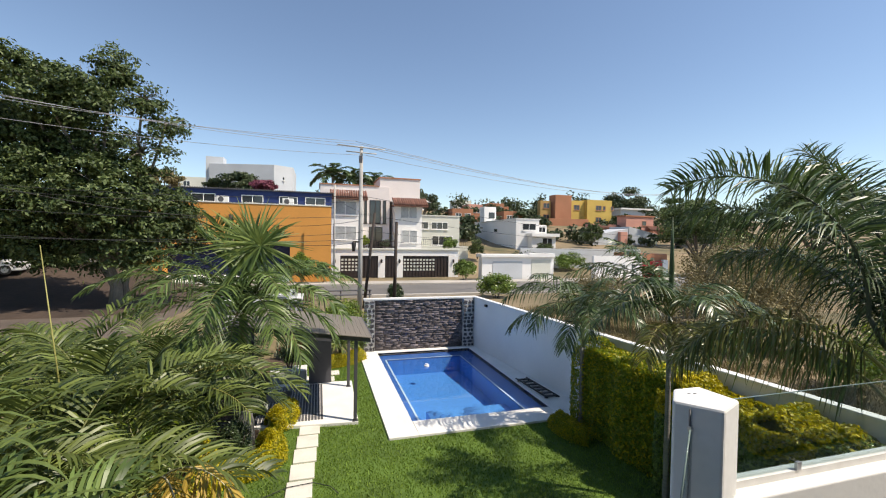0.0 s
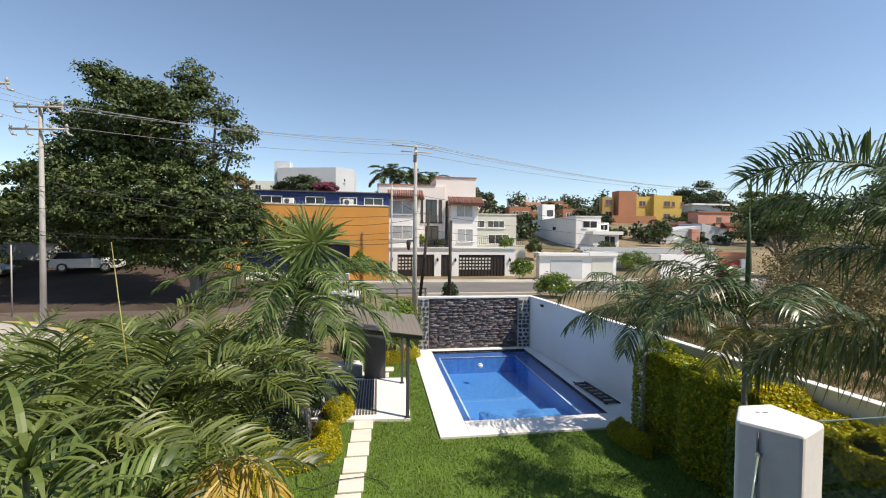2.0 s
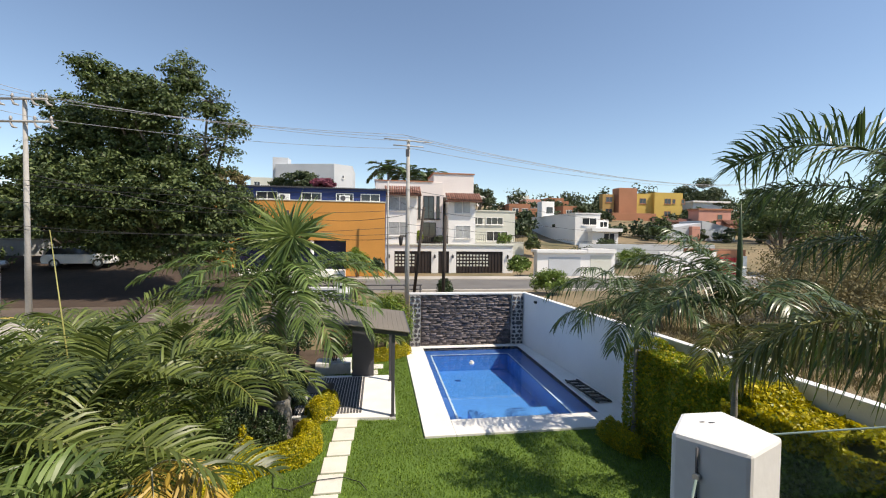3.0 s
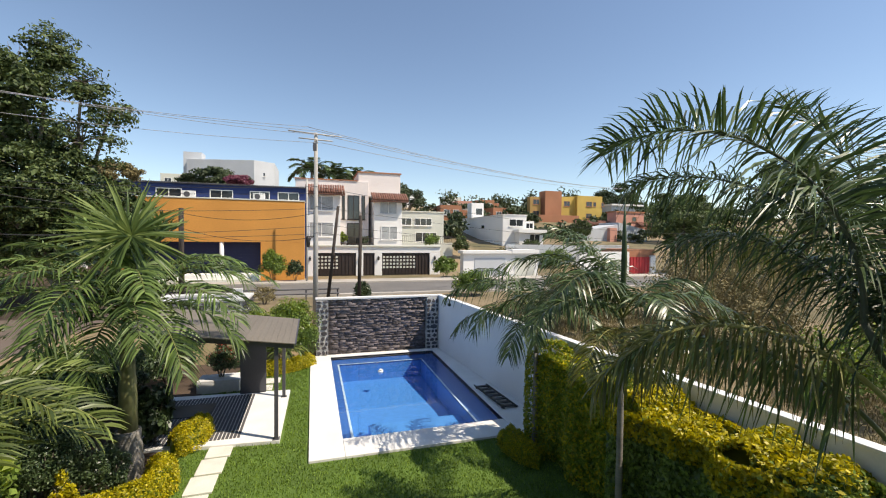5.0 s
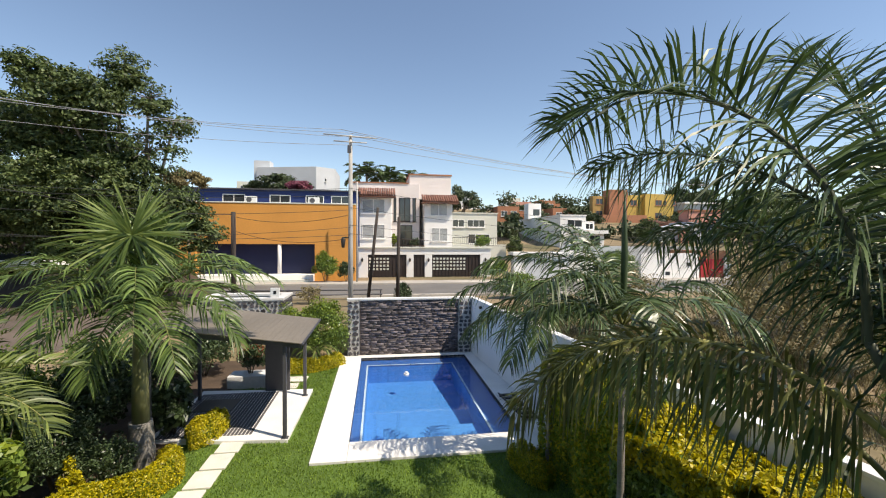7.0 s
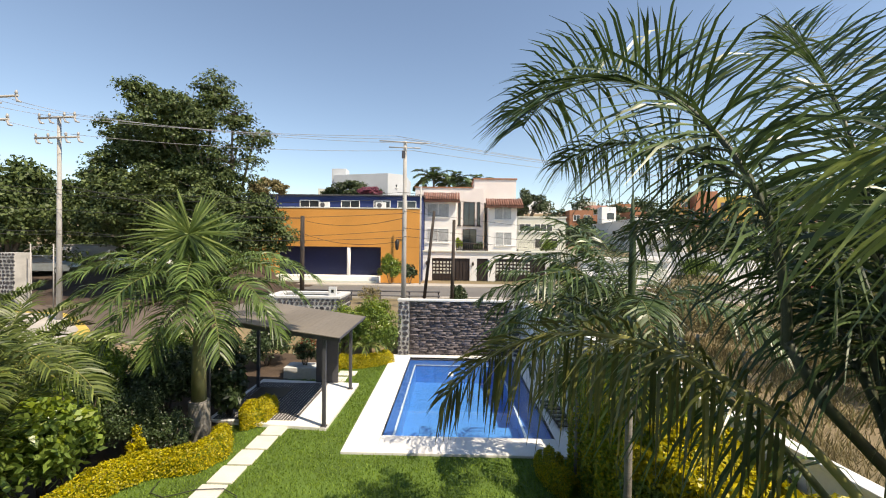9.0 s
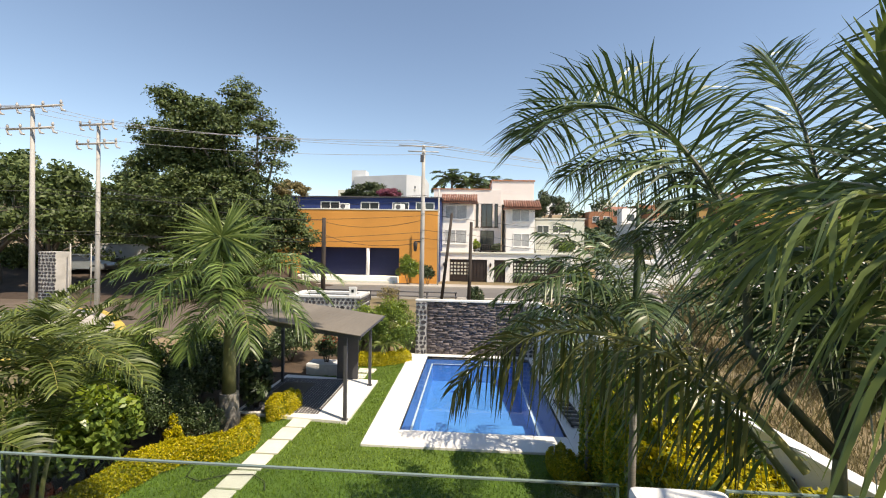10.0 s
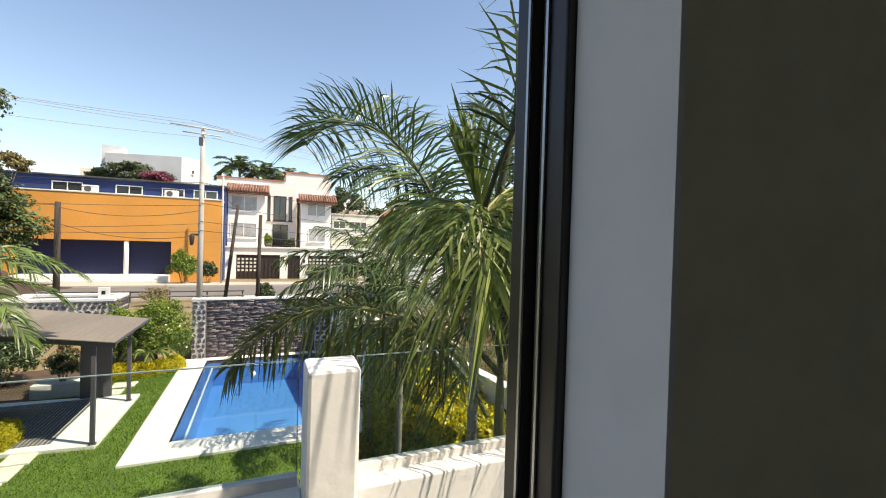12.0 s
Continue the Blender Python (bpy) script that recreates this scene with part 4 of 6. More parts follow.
# the lowest fronds, which arch over the hedge towards the pool, their leaflets hanging straight down
low = (6.72, 3.43, 3.71)
add_frond(pd, M["frond_olive"], M["rachis_yellow"], low, 140, 51, 2.72, 112, leaflets=46, leaf_len=0.62, leaf_w=0.022, hang=0.25, lift=0.2, stem=0.026, fwd=(0.2, 0.5), curl=22, drop=4.5, mess=0.25, label="olive green frond with hanging leaflets")
add_frond(pd, M["frond_olive"], M["rachis_yellow"], low, 139.5, 51.5, 2.70, 111, leaflets=80, leaf_len=0.55, leaf_w=0.021, hang=0.5, lift=0.6, plume=0.5, stem=0.02, fwd=(0.4, 1.0), curl=22, mess=0.22)
add_frond(pd, M["frond"], M["rachis"], (CX - 0.05, CY + 0.1, 3.4), 118, 52, 2.6, 104, leaflets=100, leaf_len=0.70, leaf_w=0.023, hang=0.6, lift=0.35, plume=0.35, stem=0.024, fwd=(0.3, 0.7), drop=0.8)

# young palm close outside the balustrade
NX, NY, NZ = 5.89, 1.98, 5.05
pc = thing("young_palm", (NX, NY, 0), "young palm with broad glossy leaflets touching the balcony", "palm tree")
palm_trunk(pc, NX, NY + 0.05, 0, 4.62, 0.032, 0.022, 0.42, 0.022, (0, -0.03))
for az, el, ln, dr, hg in ((140, 84, 0.34, 10, 0.03), (168, 76, 0.28, 18, 0.05), (100, 80, 0.30, 14, 0.05), (-150, 82, 0.28, 10, 0.05)):
    add_frond(pc, M["frond_bright"], M["rachis"], (NX, NY, NZ), az, el, ln, dr, leaflets=6, leaf_len=0.36, leaf_w=0.022, hang=hg, lift=0.1, stem=0.008, start=0.05, fwd=(2.4, 3.4))
for az, el, ln, dr, hg in ((178, 26, 0.42, 90, 0.45), (-152, 16, 0.38, 100, 0.6), (-118, 0, 0.45, 78, 0.7), (-95, 4, 0.42, 85, 0.7), (-50, 16, 0.42, 95, 0.55), (-10, 28, 0.5, 90, 0.45), (30, 32, 0.5, 80, 0.4), (140, 38, 0.5, 90, 0.45), (85, 32, 0.5, 85, 0.45), (5, 52, 0.85, 112, 0.5), (-22, 40, 0.8, 105, 0.6), (20, 22, 0.85, 84, 0.6)):
    add_frond(pc, M["frond_bright"], M["rachis_pale"], (NX, NY, NZ - 0.02), az, el, ln, dr, leaflets=19, leaf_len=0.38 if az > 130 or az < -130 else 0.54, leaf_w=0.0145, hang=hg, lift=0.2, mess=0.24, stem=0.009, start=0.06, fwd=(0.7, 1.5))
add_frond(pc, M["frond_dark"], M["rachis_dark"], (NX + 0.10, NY + 0.08, NZ - 0.1), -20, 81, 2.7, 9, leaflets=84, leaf_len=0.78, leaf_w=0.014, hang=0.30, lift=0.15, plume=0.4, stem=0.022)
add_frond(pc, M["frond_dark"], M["rachis_dark"], (NX + 0.06, NY + 0.02, NZ), -35, 40, 1.3, 75, leaflets=44, leaf_len=0.5, leaf_w=0.012, hang=0.35, lift=0.15, plume=0.3, stem=0.016)

add_frond(pc, M["frond_dark"], M["rachis_dark"], (NX, NY - 0.02, NZ), -92, 58, 1.35, 58, leaflets=34, leaf_len=0.42, leaf_w=0.012, hang=0.35, lift=0.15, plume=0.3, stem=0.014)

# slim palms standing in the tall hedge
pe = thing("slim_palm", (7.17, 7.07, 0), "slim young palm with an upright dark spear leaf", "palm tree")
palm_trunk(pe, 7.17, 7.07, 0, 3.0, 0.06, 0.045, 0.9, 0.05)
tube("spear_leaf", [(7.17, 7.07, 3.8), (7.17, 7.07, 4.25), (7.18, 7.07, 4.7), (7.17, 7.07, 5.2), (7.17, 7.07, 5.72)], [0.025, 0.042, 0.05, 0.032, 0.005], M["leaf_dark"], pe, "unopened upright spear leaf", 8)
for az, el, ln, dr in ((120, 68, 2.3, 90), (165, 66, 2.5, 96), (-155, 66, 2.2, 104), (-105, 58, 1.8, 110), (-50, 54, 1.9, 110), (0, 58, 2.0, 98), (60, 66, 2.1, 88), (148, 38, 2.3, 82), (105, 80, 2.0, 62), (178, 80, 2.1, 76), (-172, 40, 2.1, 88), (140, 82, 2.1, 66)):
    add_frond(pe, M["frond_dark"], M["rachis"], (7.17, 7.07, 3.75), az, el, ln, dr, leaflets=54, leaf_len=0.56, leaf_w=0.026, hang=0.5, plume=0.3, stem=0.016, drop=0.2)
for az, el, ln, dr in ((-112, 24, 1.5, 84), (-70, 30, 1.5, 88), (-150, 22, 1.6, 80)):
    add_frond(pe, M["frond_olive"], M["rachis_yellow"], (7.17, 7.07, 3.55), az, el, ln, dr, leaflets=48, leaf_len=0.55, leaf_w=0.026, hang=0.6, plume=0.2, stem=0.014, label="yellowing lower frond")
pf = thing("slim_palm", (7.5, 10.4, 0), "slim pale-trunked palm at the end of the hedge", "palm tree")
palm_trunk(pf, 7.5, 10.4, 0, 2.3, 0.075, 0.055, 0.8, 0.06)
for az, el, ln, dr in ((165, 66, 2.7, 112), (120, 64, 2.5, 98), (-165, 54, 2.3, 120), (-120, 54, 2.2, 122), (-75, 56, 2.2, 118), (-30, 60, 2.2, 108), (20, 62, 2.3, 104), (70, 66, 2.3, 98), (150, 32, 2.3, 92), (190, 76, 2.4, 86), (-100, 78, 2.1, 80), (45, 44, 2.2, 98), (-140, 26, 1.9, 90)):
    add_frond(pf, M["frond_dark"], M["rachis"], (7.5, 10.4, 3.05), az, el, ln, dr, leaflets=56, leaf_len=0.6, leaf_w=0.028, hang=0.6, plume=0.4, stem=0.02, drop=0.25)


def areca(x, y, stems, height_, reach, label, leaf="frond_yellow", seed=1, dry=0):
    """A clump palm: several thin stems, each with a few arching fronds."""
    rnd = random.Random(seed)
    ob = thing("areca_palm", (x, y, 0), label, "palm tree", "areca palms in the planting bed")
    for i in range(stems):
        a = 2 * math.pi * i / stems + rnd.uniform(-0.4, 0.4)
        r = rnd.uniform(0.1, 0.45)
        bx, by = x + r * math.cos(a), y + r * math.sin(a)
        h = height_ * rnd.uniform(0.72, 1.08)
        tx, ty = bx + 0.35 * math.cos(a), by + 0.35 * math.sin(a)
        tube("stem", [(bx, by, 0), (bx + (tx - bx) * 0.4, by + (ty - by) * 0.4, h * 0.6), (tx, ty, h)], [0.045, 0.035, 0.028], M["crownshaft"], ob, "", 7)
        for j in range(4):
            az = math.degrees(a) + (j - 1.5) * 78 + rnd.uniform(-20, 20)
            el = rnd.choice((86, 78, 70, 82, 60))
            dd = dry and i == 0 and j < 2
            add_frond(ob, M["frond_dry"] if dd else M[leaf], M["rachis"], (tx, ty, h - 0.05), az, 20 if dd else el, reach * rnd.uniform(0.85, 1.12), 95 if dd else rnd.uniform(56, 104), leaflets=40, leaf_len=0.64, leaf_w=0.029, hang=0.38, lift=0.85, stem=0.018, mess=0.10, curl=rnd.uniform(-15, 15))
    return ob


ar = areca(-2.0, 5.2, 6, 2.9, 1.75, "bushy areca palm with yellowish green fronds", seed=2)
for az, el, ln, lf in ((-34, 44, 1.05, 0.25), (-62, 40, 0.95, 0.2)):
    add_frond(ar, M["frond_dry"], M["rachis_pale"], (-0.98, 4.9, 2.86), az, el, ln, 96, leaflets=26, leaf_len=0.48, leaf_w=0.026, hang=0.5, lift=lf, stem=0.013, mess=0.06, drop=0.7, label="withered golden yellow frond")
tube("spear_leaf", [(-2.07, 5.6, 2.70), (-2.10, 5.6, 3.70), (-2.25, 5.6, 5.09)], [0.010, 0.009, 0.004], M["rachis_yellow"], ar, "unopened yellow spear leaf", 6)
areca(-3.1, 4.9, 6, 2.8, 2.2, "bushy areca palm with yellowish green fronds", seed=5)
clump = areca(-2.15, 7.1, 5, 2.5, 1.9, "areca palm with pale arching fronds", seed=8)
# its fronds that arch out over the low hedge
for az, el, ln, dr, lf in ((-6, 52, 2.3, 98, 0.7), (-30, 48, 1.9, 84, 0.8), (4, 34, 1.9, 76, 0.5), (-16, 60, 2.0, 92, 0.8)):
    add_frond(clump, M["frond_yellow"], M["rachis_yellow"], (-1.75, 6.95, 2.75), az, el, ln, dr, leaflets=46, leaf_len=0.62, leaf_w=0.027, hang=0.42, lift=lf, stem=0.018, mess=0.12, curl=RNG.uniform(-8, 8))
areca(-2.1, 3.4, 5, 2.5, 1.35, "low areca palm with bright green fronds", "frond", seed=11)
areca(-3.7, 8.6, 6, 2.5, 1.9, "areca palm with pale arching fronds", seed=14)


def strap_leaf(parent, base, az, el, ln, w):
    """One arching strap leaf, folded along its middle."""
    bm = bmesh.new()
    c, s = math.cos(radians(az)), math.sin(radians(az))
    r, z, rows_ = 0.0, 0.0, []
    for j in range(8):
        u = j / 7
        e = radians(el - 120 * u ** 1.3)
        half = w / 2 * (0.5 + 2.2 * u * (1 - u) + 0.1) * (1 - 0.9 * u ** 4)
        q = Vector(base) + Vector((r * c, r * s, z))
        rows_.append([bm.verts.new(q + Vector((-s, c, 0.25)) * half), bm.verts.new(q), bm.verts.new(q + Vector((s, -c, 0.25)) * half)])
        r, z = r + math.cos(e) * ln / 7, z + math.sin(e) * ln / 7
    for a, b in zip(rows_, rows_[1:]):
        for j in (0, 1):
            bm.faces.new((a[j], a[j + 1], b[j + 1], b[j]))
    part("leaf", bm, M["frond_bright"], parent)


# strap-leaved dracaena close below the balcony
dr = thing("dracaena", (-1.15, 2.95, 0), "dracaena with drooping bright green strap leaves", "plant")
for i, (x, y, z) in enumerate(((-1.25, 3.05, 3.85), (-1.6, 3.3, 4.0), (-1.05, 2.9, 3.5), (-1.95, 3.0, 3.95), (-1.45, 2.75, 3.7))):
    tube("stem", [(-1.15 - 0.05 * i, 2.95, 0), ((x - 1.15) / 2, (y + 2.95) / 2, z * 0.55), (x, y, z)], [0.035, 0.024, 0.016], M["crownshaft"], dr, "", 7)
    for k in range(24):
        strap_leaf(dr, (x, y, z), k * 137.5 + i * 20, 84 - k * 2.6, 0.62 + 0.16 * math.sin(k * 1.7), 0.036)


# ---- shrubs and hedges ----
def shrub(name, centre, radii, n, leaf, label, size=0.09, parts=12, second=None, share=0.25, category="shrub", lump=0.5):
    cx, cy, cz = centre
    ob = thing(name, (cx, cy, cz - radii[2]), label, category)
    rnd = random.Random(int(cx * 37 + cy * 11))
    bm = bmesh.new()
    for _ in range(5):
        a = rnd.uniform(0, 6.28)
        tube_in(bm, [(cx + 0.04 * math.cos(a), cy + 0.04 * math.sin(a), max(0.0, cz - radii[2] - 0.02)), (cx + radii[0] * 0.3 * math.cos(a), cy + radii[1] * 0.3 * math.sin(a), cz - 0.2 * radii[2]), (cx + radii[0] * 0.6 * math.cos(a), cy + radii[1] * 0.6 * math.sin(a), cz + 0.4 * radii[2])], [0.025, 0.018, 0.006], 5)
    part("twig_frame", bm, M["bark"], ob)
    p, q = blob_points(n, centre, radii, parts * 3, 0.4, lump * 0.72)
    if second:
        k = (q[:, 2] > 0.35) & (RNG.uniform(0, 1, n) < share * 2)
        leaf_cloud("new_leaves", p[k], q[k], size, size * 0.5, M[second], ob, "bright young leaves")
        p, q = p[~k], q[~k]
    leaf_cloud("leaves", p, q, size, size * 0.5, M[leaf], ob)
    return ob


def hedge(name, pts, width, h0, n, leaf, label, second=None, share=0.5, size=0.05, wob=0.05, z0=0.02, top_only=True, bright=None, dome=0.0):
    """A clipped hedge along a curved line: a dark twiggy core and a skin of single leaves."""
    ob = thing(name, (pts[0][0], pts[0][1], 0), label, "hedge")
    P = np.array(pts, float)
    seg = np.linalg.norm(np.diff(P, axis=0), axis=1)
    s = np.concatenate([[0], np.cumsum(seg)])
    m = 30
    u = np.linspace(0, s[-1], m)
    C = np.stack([np.interp(u, s, P[:, 0]), np.interp(u, s, P[:, 1])], 1)
    T = unit(np.gradient(C, axis=0))
    N = np.stack([-T[:, 1], T[:, 0]], 1)
    bm = bmesh.new()
    rings = []
    for i in range(m):
        w, h = width * (0.40 - 0.25 * dome), (h0 - 0.10 - size) * (1 - 0.5 * dome)
        end = 0.55 if i in (0, m - 1) else 1.0
        rings.append([bm.verts.new((C[i, 0] + N[i, 0] * a * w * end, C[i, 1] + N[i, 1] * a * w * end, z0 + b * h)) for a, b in ((-1, 0), (-1, 0.8), (-0.6, 1), (0.6, 1), (1, 0.8), (1, 0))])
    for a, b in zip(rings, rings[1:]):
        for k in range(5):
            bm.faces.new((a[k], a[k + 1], b[k + 1], b[k]))
    bm.faces.new(rings[0])
    bm.faces.new(rings[-1][::-1])
    part("hedge_core", bm, M[leaf], ob, "leafy twiggy inside")
    uu = RNG.uniform(0, s[-1], n)
    c = np.stack([np.interp(uu, s, P[:, 0]), np.interp(uu, s, P[:, 1])], 1)
    nn = np.stack([np.interp(uu, u, N[:, 0]), np.interp(uu, u, N[:, 1])], 1)
    per = 2 * h0 + width
    r = RNG.uniform(0, per, n)
    wave = wob * (np.sin(uu * 3.1 + 1) + 0.6 * np.sin(uu * 7.3)) + RNG.normal(0, 0.025, n)
    a = np.where(r < h0, -1, np.where(r < h0 + width, (r - h0) / width * 2 - 1, 1))
    zz = np.where(r < h0, r, np.where(r < h0 + width, h0, per - r))
    topf = (r >= h0) & (r < h0 + width)
    rr = 1 - 0.16 * np.clip((zz / h0 - 0.75) / 0.25, 0, 1) - dome * np.clip((zz / h0 - 0.4) / 0.6, 0, 1) ** 2
    off = a * width / 2 * rr + np.where(topf, 0, np.sign(a) * wave)
    tail = 1 - dome * 1.3 * np.clip(1 - np.minimum(uu, s[-1] - uu) / (0.6 * width), 0, 1) ** 2
    z = z0 + np.where(topf, h0 + wave * 1.2 - (0.05 + 0.5 * dome * h0) * a ** 2, zz) * tail
    pos = np.stack([c[:, 0] + nn[:, 0] * off, c[:, 1] + nn[:, 1] * off, np.maximum(z, z0)], 1)
    nor = np.stack([nn[:, 0] * np.where(topf, 0, a), nn[:, 1] * np.where(topf, 0, a), np.where(topf, 1.0, 0.25)], 1)
    if second:
        hi = z > z0 + h0 * (0.80 if top_only else 0.0)
        local = np.full(n, share)
        if bright:
            local = np.where((pos[:, 1] > bright[0]) & (pos[:, 1] < bright[1]), share, share * 0.2)
        k = hi & (RNG.uniform(0, 1, n) < local)
        leaf_cloud("golden_leaves", pos[k] + nor[k] * 0.02, nor[k], size * 1.1, size * 0.6, M[second], ob, "golden young leaves")
        pos, nor = pos[~k], nor[~k]
    leaf_cloud("leaves", pos, nor, size, size * 0.55, M[leaf], ob)
    return ob


hedge("low_hedge", [(-2.15, 7.1), (-2.0, 8.0), (-1.95, 8.8), (-1.8, 9.45), (-1.5, 9.92), (-1.05, 10.06), (-0.62, 10.22), (-0.45, 10.68), (-0.5, 11.15), (-0.8, 11.5)], 0.35, 0.50, 30000, "leaf_lime", "low golden clipped hedge curving along the bed", "leaf_gold", 0.85, 0.042, 0.03, top_only=False, dome=0.3)
hedge("low_hedge", [(-0.75, 12.35), (-0.40, 12.55), (-0.28, 12.95), (-0.45, 13.35)], 0.5, 0.55, 11000, "leaf_lime", "rounded golden clipped hedge beside the shelter", "leaf_gold", 0.85, 0.045, 0.03, top_only=False, dome=0.3)
hedge("low_hedge", [(0.35, 17.75), (1.0, 17.75), (1.7, 18.05), (2.3, 18.7)], 0.42, 0.45, 14000, "leaf_lime", "low golden clipped hedge near the stone wall", "leaf_gold", 0.85, 0.045, 0.02, top_only=False, dome=0.25)
hedge("low_hedge", [(6.98, 10.75), (6.88, 10.3), (6.95, 9.85), (7.2, 9.55)], 0.42, 0.42, 10000, "leaf_lime", "low golden hedge at the foot of the tall hedge", "leaf_gold", 0.55, 0.045, 0.03, top_only=False, dome=0.3)
hedge("tall_hedge", [(8.02, 10.8), (7.98, 10.0), (7.98, 9.0), (8.1, 8.0), (8.15, 7.4)], 0.95, 2.3, 34000, "leaf_lime", "tall dense green hedge with yellow tips beside the wall", "leaf_gold", 0.22, 0.075, 0.08, top_only=False)
hedge("tall_hedge", [(8.1, 7.6), (8.15, 7.0), (8.3, 6.0), (8.45, 4.5), (8.6, 3.0)], 1.35, 2.12, 52000, "leaf", "broad green hedge with golden new leaves on top", "leaf_gold", 0.85, 0.085, 0.13, bright=(4.8, 8.0))

shrub("shrub", (-2.8, 9.0, 1.15), (1.0, 1.1, 1.15), 3800, "leaf", "broad-leaved bright green shrub in the planting bed", 0.19, 18, "leaf_lime", 0.25)
shrub("shrub", (-1.25, 10.45, 0.62), (0.42, 0.45, 0.62), 6000, "leaf_dark", "rounded dark green shrub behind the low hedge", 0.055, 16)
shrub("shrub", (-2.15, 10.4, 0.95), (0.65, 0.8, 0.95), 9000, "leaf_dark", "rounded dark grey-green shrub beside the palm", 0.06, 16)
shrub("shrub", (-2.7, 12.2, 1.2), (0.9, 1.2, 1.2), 8000, "leaf_dark", "dark broadleaf shrub behind the palm", 0.13, 14)
shrub("shrub", (-1.3, 12.9, 0.8), (0.55, 0.6, 0.75), 2200, "leaf_dark", "dark broadleaf shrub beside the shelter", 0.2, 10)
shrub("shrub", (-3.3, 10.6, 1.2), (0.9, 1.3, 1.2), 8000, "leaf", "leafy green shrub in the planting bed", 0.1, 14, "leaf_lime", 0.3)
shrub("shrub", (-3.6, 7.0, 1.3), (1.2, 1.6, 1.3), 5500, "leaf", "leafy green shrub in the planting bed", 0.19, 16, "leaf_lime", 0.12)
shrub("shrub", (-2.5, 6.3, 0.8), (0.9, 0.9, 0.8), 3500, "leaf", "leafy green shrub in the planting bed", 0.16, 14, "leaf_lime")
shrub("shrub", (-3.0, 15.0, 1.1), (1.1, 2.0, 1.1), 9000, "leaf_dark", "dark green shrub row behind the shelter", 0.12, 18)
shrub("shrub", (-2.4, 17.8, 1.0), (1.2, 1.3, 1.0), 7000, "leaf_dark", "dark green shrub row behind the shelter", 0.12, 16)
shrub("shrub", (-3.3, 13.3, 1.3), (0.9, 1.0, 1.3), 7000, "leaf", "leafy green shrub behind the palm", 0.12, 14)
shrub("shrub", (-4.3, 11.6, 1.4), (1.0, 1.4, 1.3), 8000, "leaf", "leafy green shrub in the planting bed", 0.12, 16, "leaf_lime", 0.2)
shrub("croton", (-2.3, 7.6, 0.42), (0.35, 0.35, 0.4), 700, "leaf_red", "low red-leaved croton in the bed", 0.16, 8)
shrub("croton", (-2.0, 6.9, 0.40), (0.4, 0.35, 0.38), 700, "leaf_red", "low red-leaved croton in the bed", 0.16, 8)
shrub("golden_shrub", (-1.68, 10.0, 0.55), (0.22, 0.22, 0.48), 1500, "leaf_gold", "upright golden-leaved shrub above the low hedge", 0.06, 8)
shrub("shrub", (1.5, 18.98, 1.4), (1.3, 0.68, 1.45), 18000, "leaf", "green shrub mass before the stone wall", 0.09, 16, "leaf_lime")
shrub("shrub", (0.3, 19.0, 1.2), (0.9, 0.6, 1.25), 9000, "leaf", "green shrub mass before the stone wall", 0.09, 14, "leaf_lime")
shrub("shrub", (-0.5, 16.6, 1.02), (0.62, 0.5, 0.62), 4200, "leaf_dark", "round dark shrub growing in the planter", 0.08, 12, "leaf_red", 0.12)
# strappy plant before the stone wall
yu = thing("strappy_plant", (1.35, 18.25, 0), "pale strap-leaved plant behind the low hedge", "plant")
for i in range(9):
    add_frond(yu, M["frond_yellow"], M["rachis"], (1.35, 18.3, 0.55), i * 40, 65, 0.9, 110, leaflets=5, leaf_len=0.5, leaf_w=0.07, hang=0.4, stem=0.01, start=0.3, fwd=(1.5, 2.5))
# dry and green scrub on the empty lot
shrub("scrub", (13.0, 29.0, 1.9), (1.6, 1.2, 1.1), 6000, "leaf", "round green bush on the empty lot", 0.15, 14)
shrub("dry_scrub", (17.0, 13.5, 2.6), (3.6, 3.0, 2.1), 16000, "leaf_dry", "tangled dry brown scrub on the empty lot", 0.12, 26, lump=0.4)
shrub("dry_scrub", (22.0, 18.0, 3.0), (4.0, 3.2, 2.6), 16000, "leaf_dry", "tangled dry brown scrub on the empty lot", 0.14, 26, lump=0.4)
shrub("scrub", (15.5, 7.5, 2.0), (2.0, 2.2, 1.3), 9000, "leaf", "green tangled bush on the empty lot", 0.11, 20, "leaf_lime", lump=0.45)
shrub("dry_scrub", (10.8, 3.6, 1.5), (0.8, 1.1, 0.6), 3500, "leaf_dry", "tall dry grass and scrub beyond the white wall", 0.10, 18)
shrub("dry_scrub", (13.6, 17.5, 2.4), (2.4, 2.4, 1.6), 10000, "leaf_dry", "tangled dry brown scrub on the empty lot", 0.11, 22, lump=0.4)
shrub("scrub", (-0.4, 28.2, 1.55), (0.9, 0.6, 0.75), 900, "leaf_dry", "thin straggly bush at the roadside", 0.12, 12)
shrub("scrub", (5.2, 27.0, 1.7), (0.6, 0.6, 0.9), 2500, "leaf_dark", "small bush at the roadside", 0.12, 10)
shrub("scrub", (-0.9, 40.0, 2.5), (1.3, 0.6, 1.5), 5500, "leaf", "shrub before the orange building", 0.17, 12, "leaf_lime", 0.2)
shrub("scrub", (0.9, 40.2, 2.1), (0.8, 0.5, 1.0), 2500, "leaf_dark", "dark shrub before the orange building", 0.15, 10)


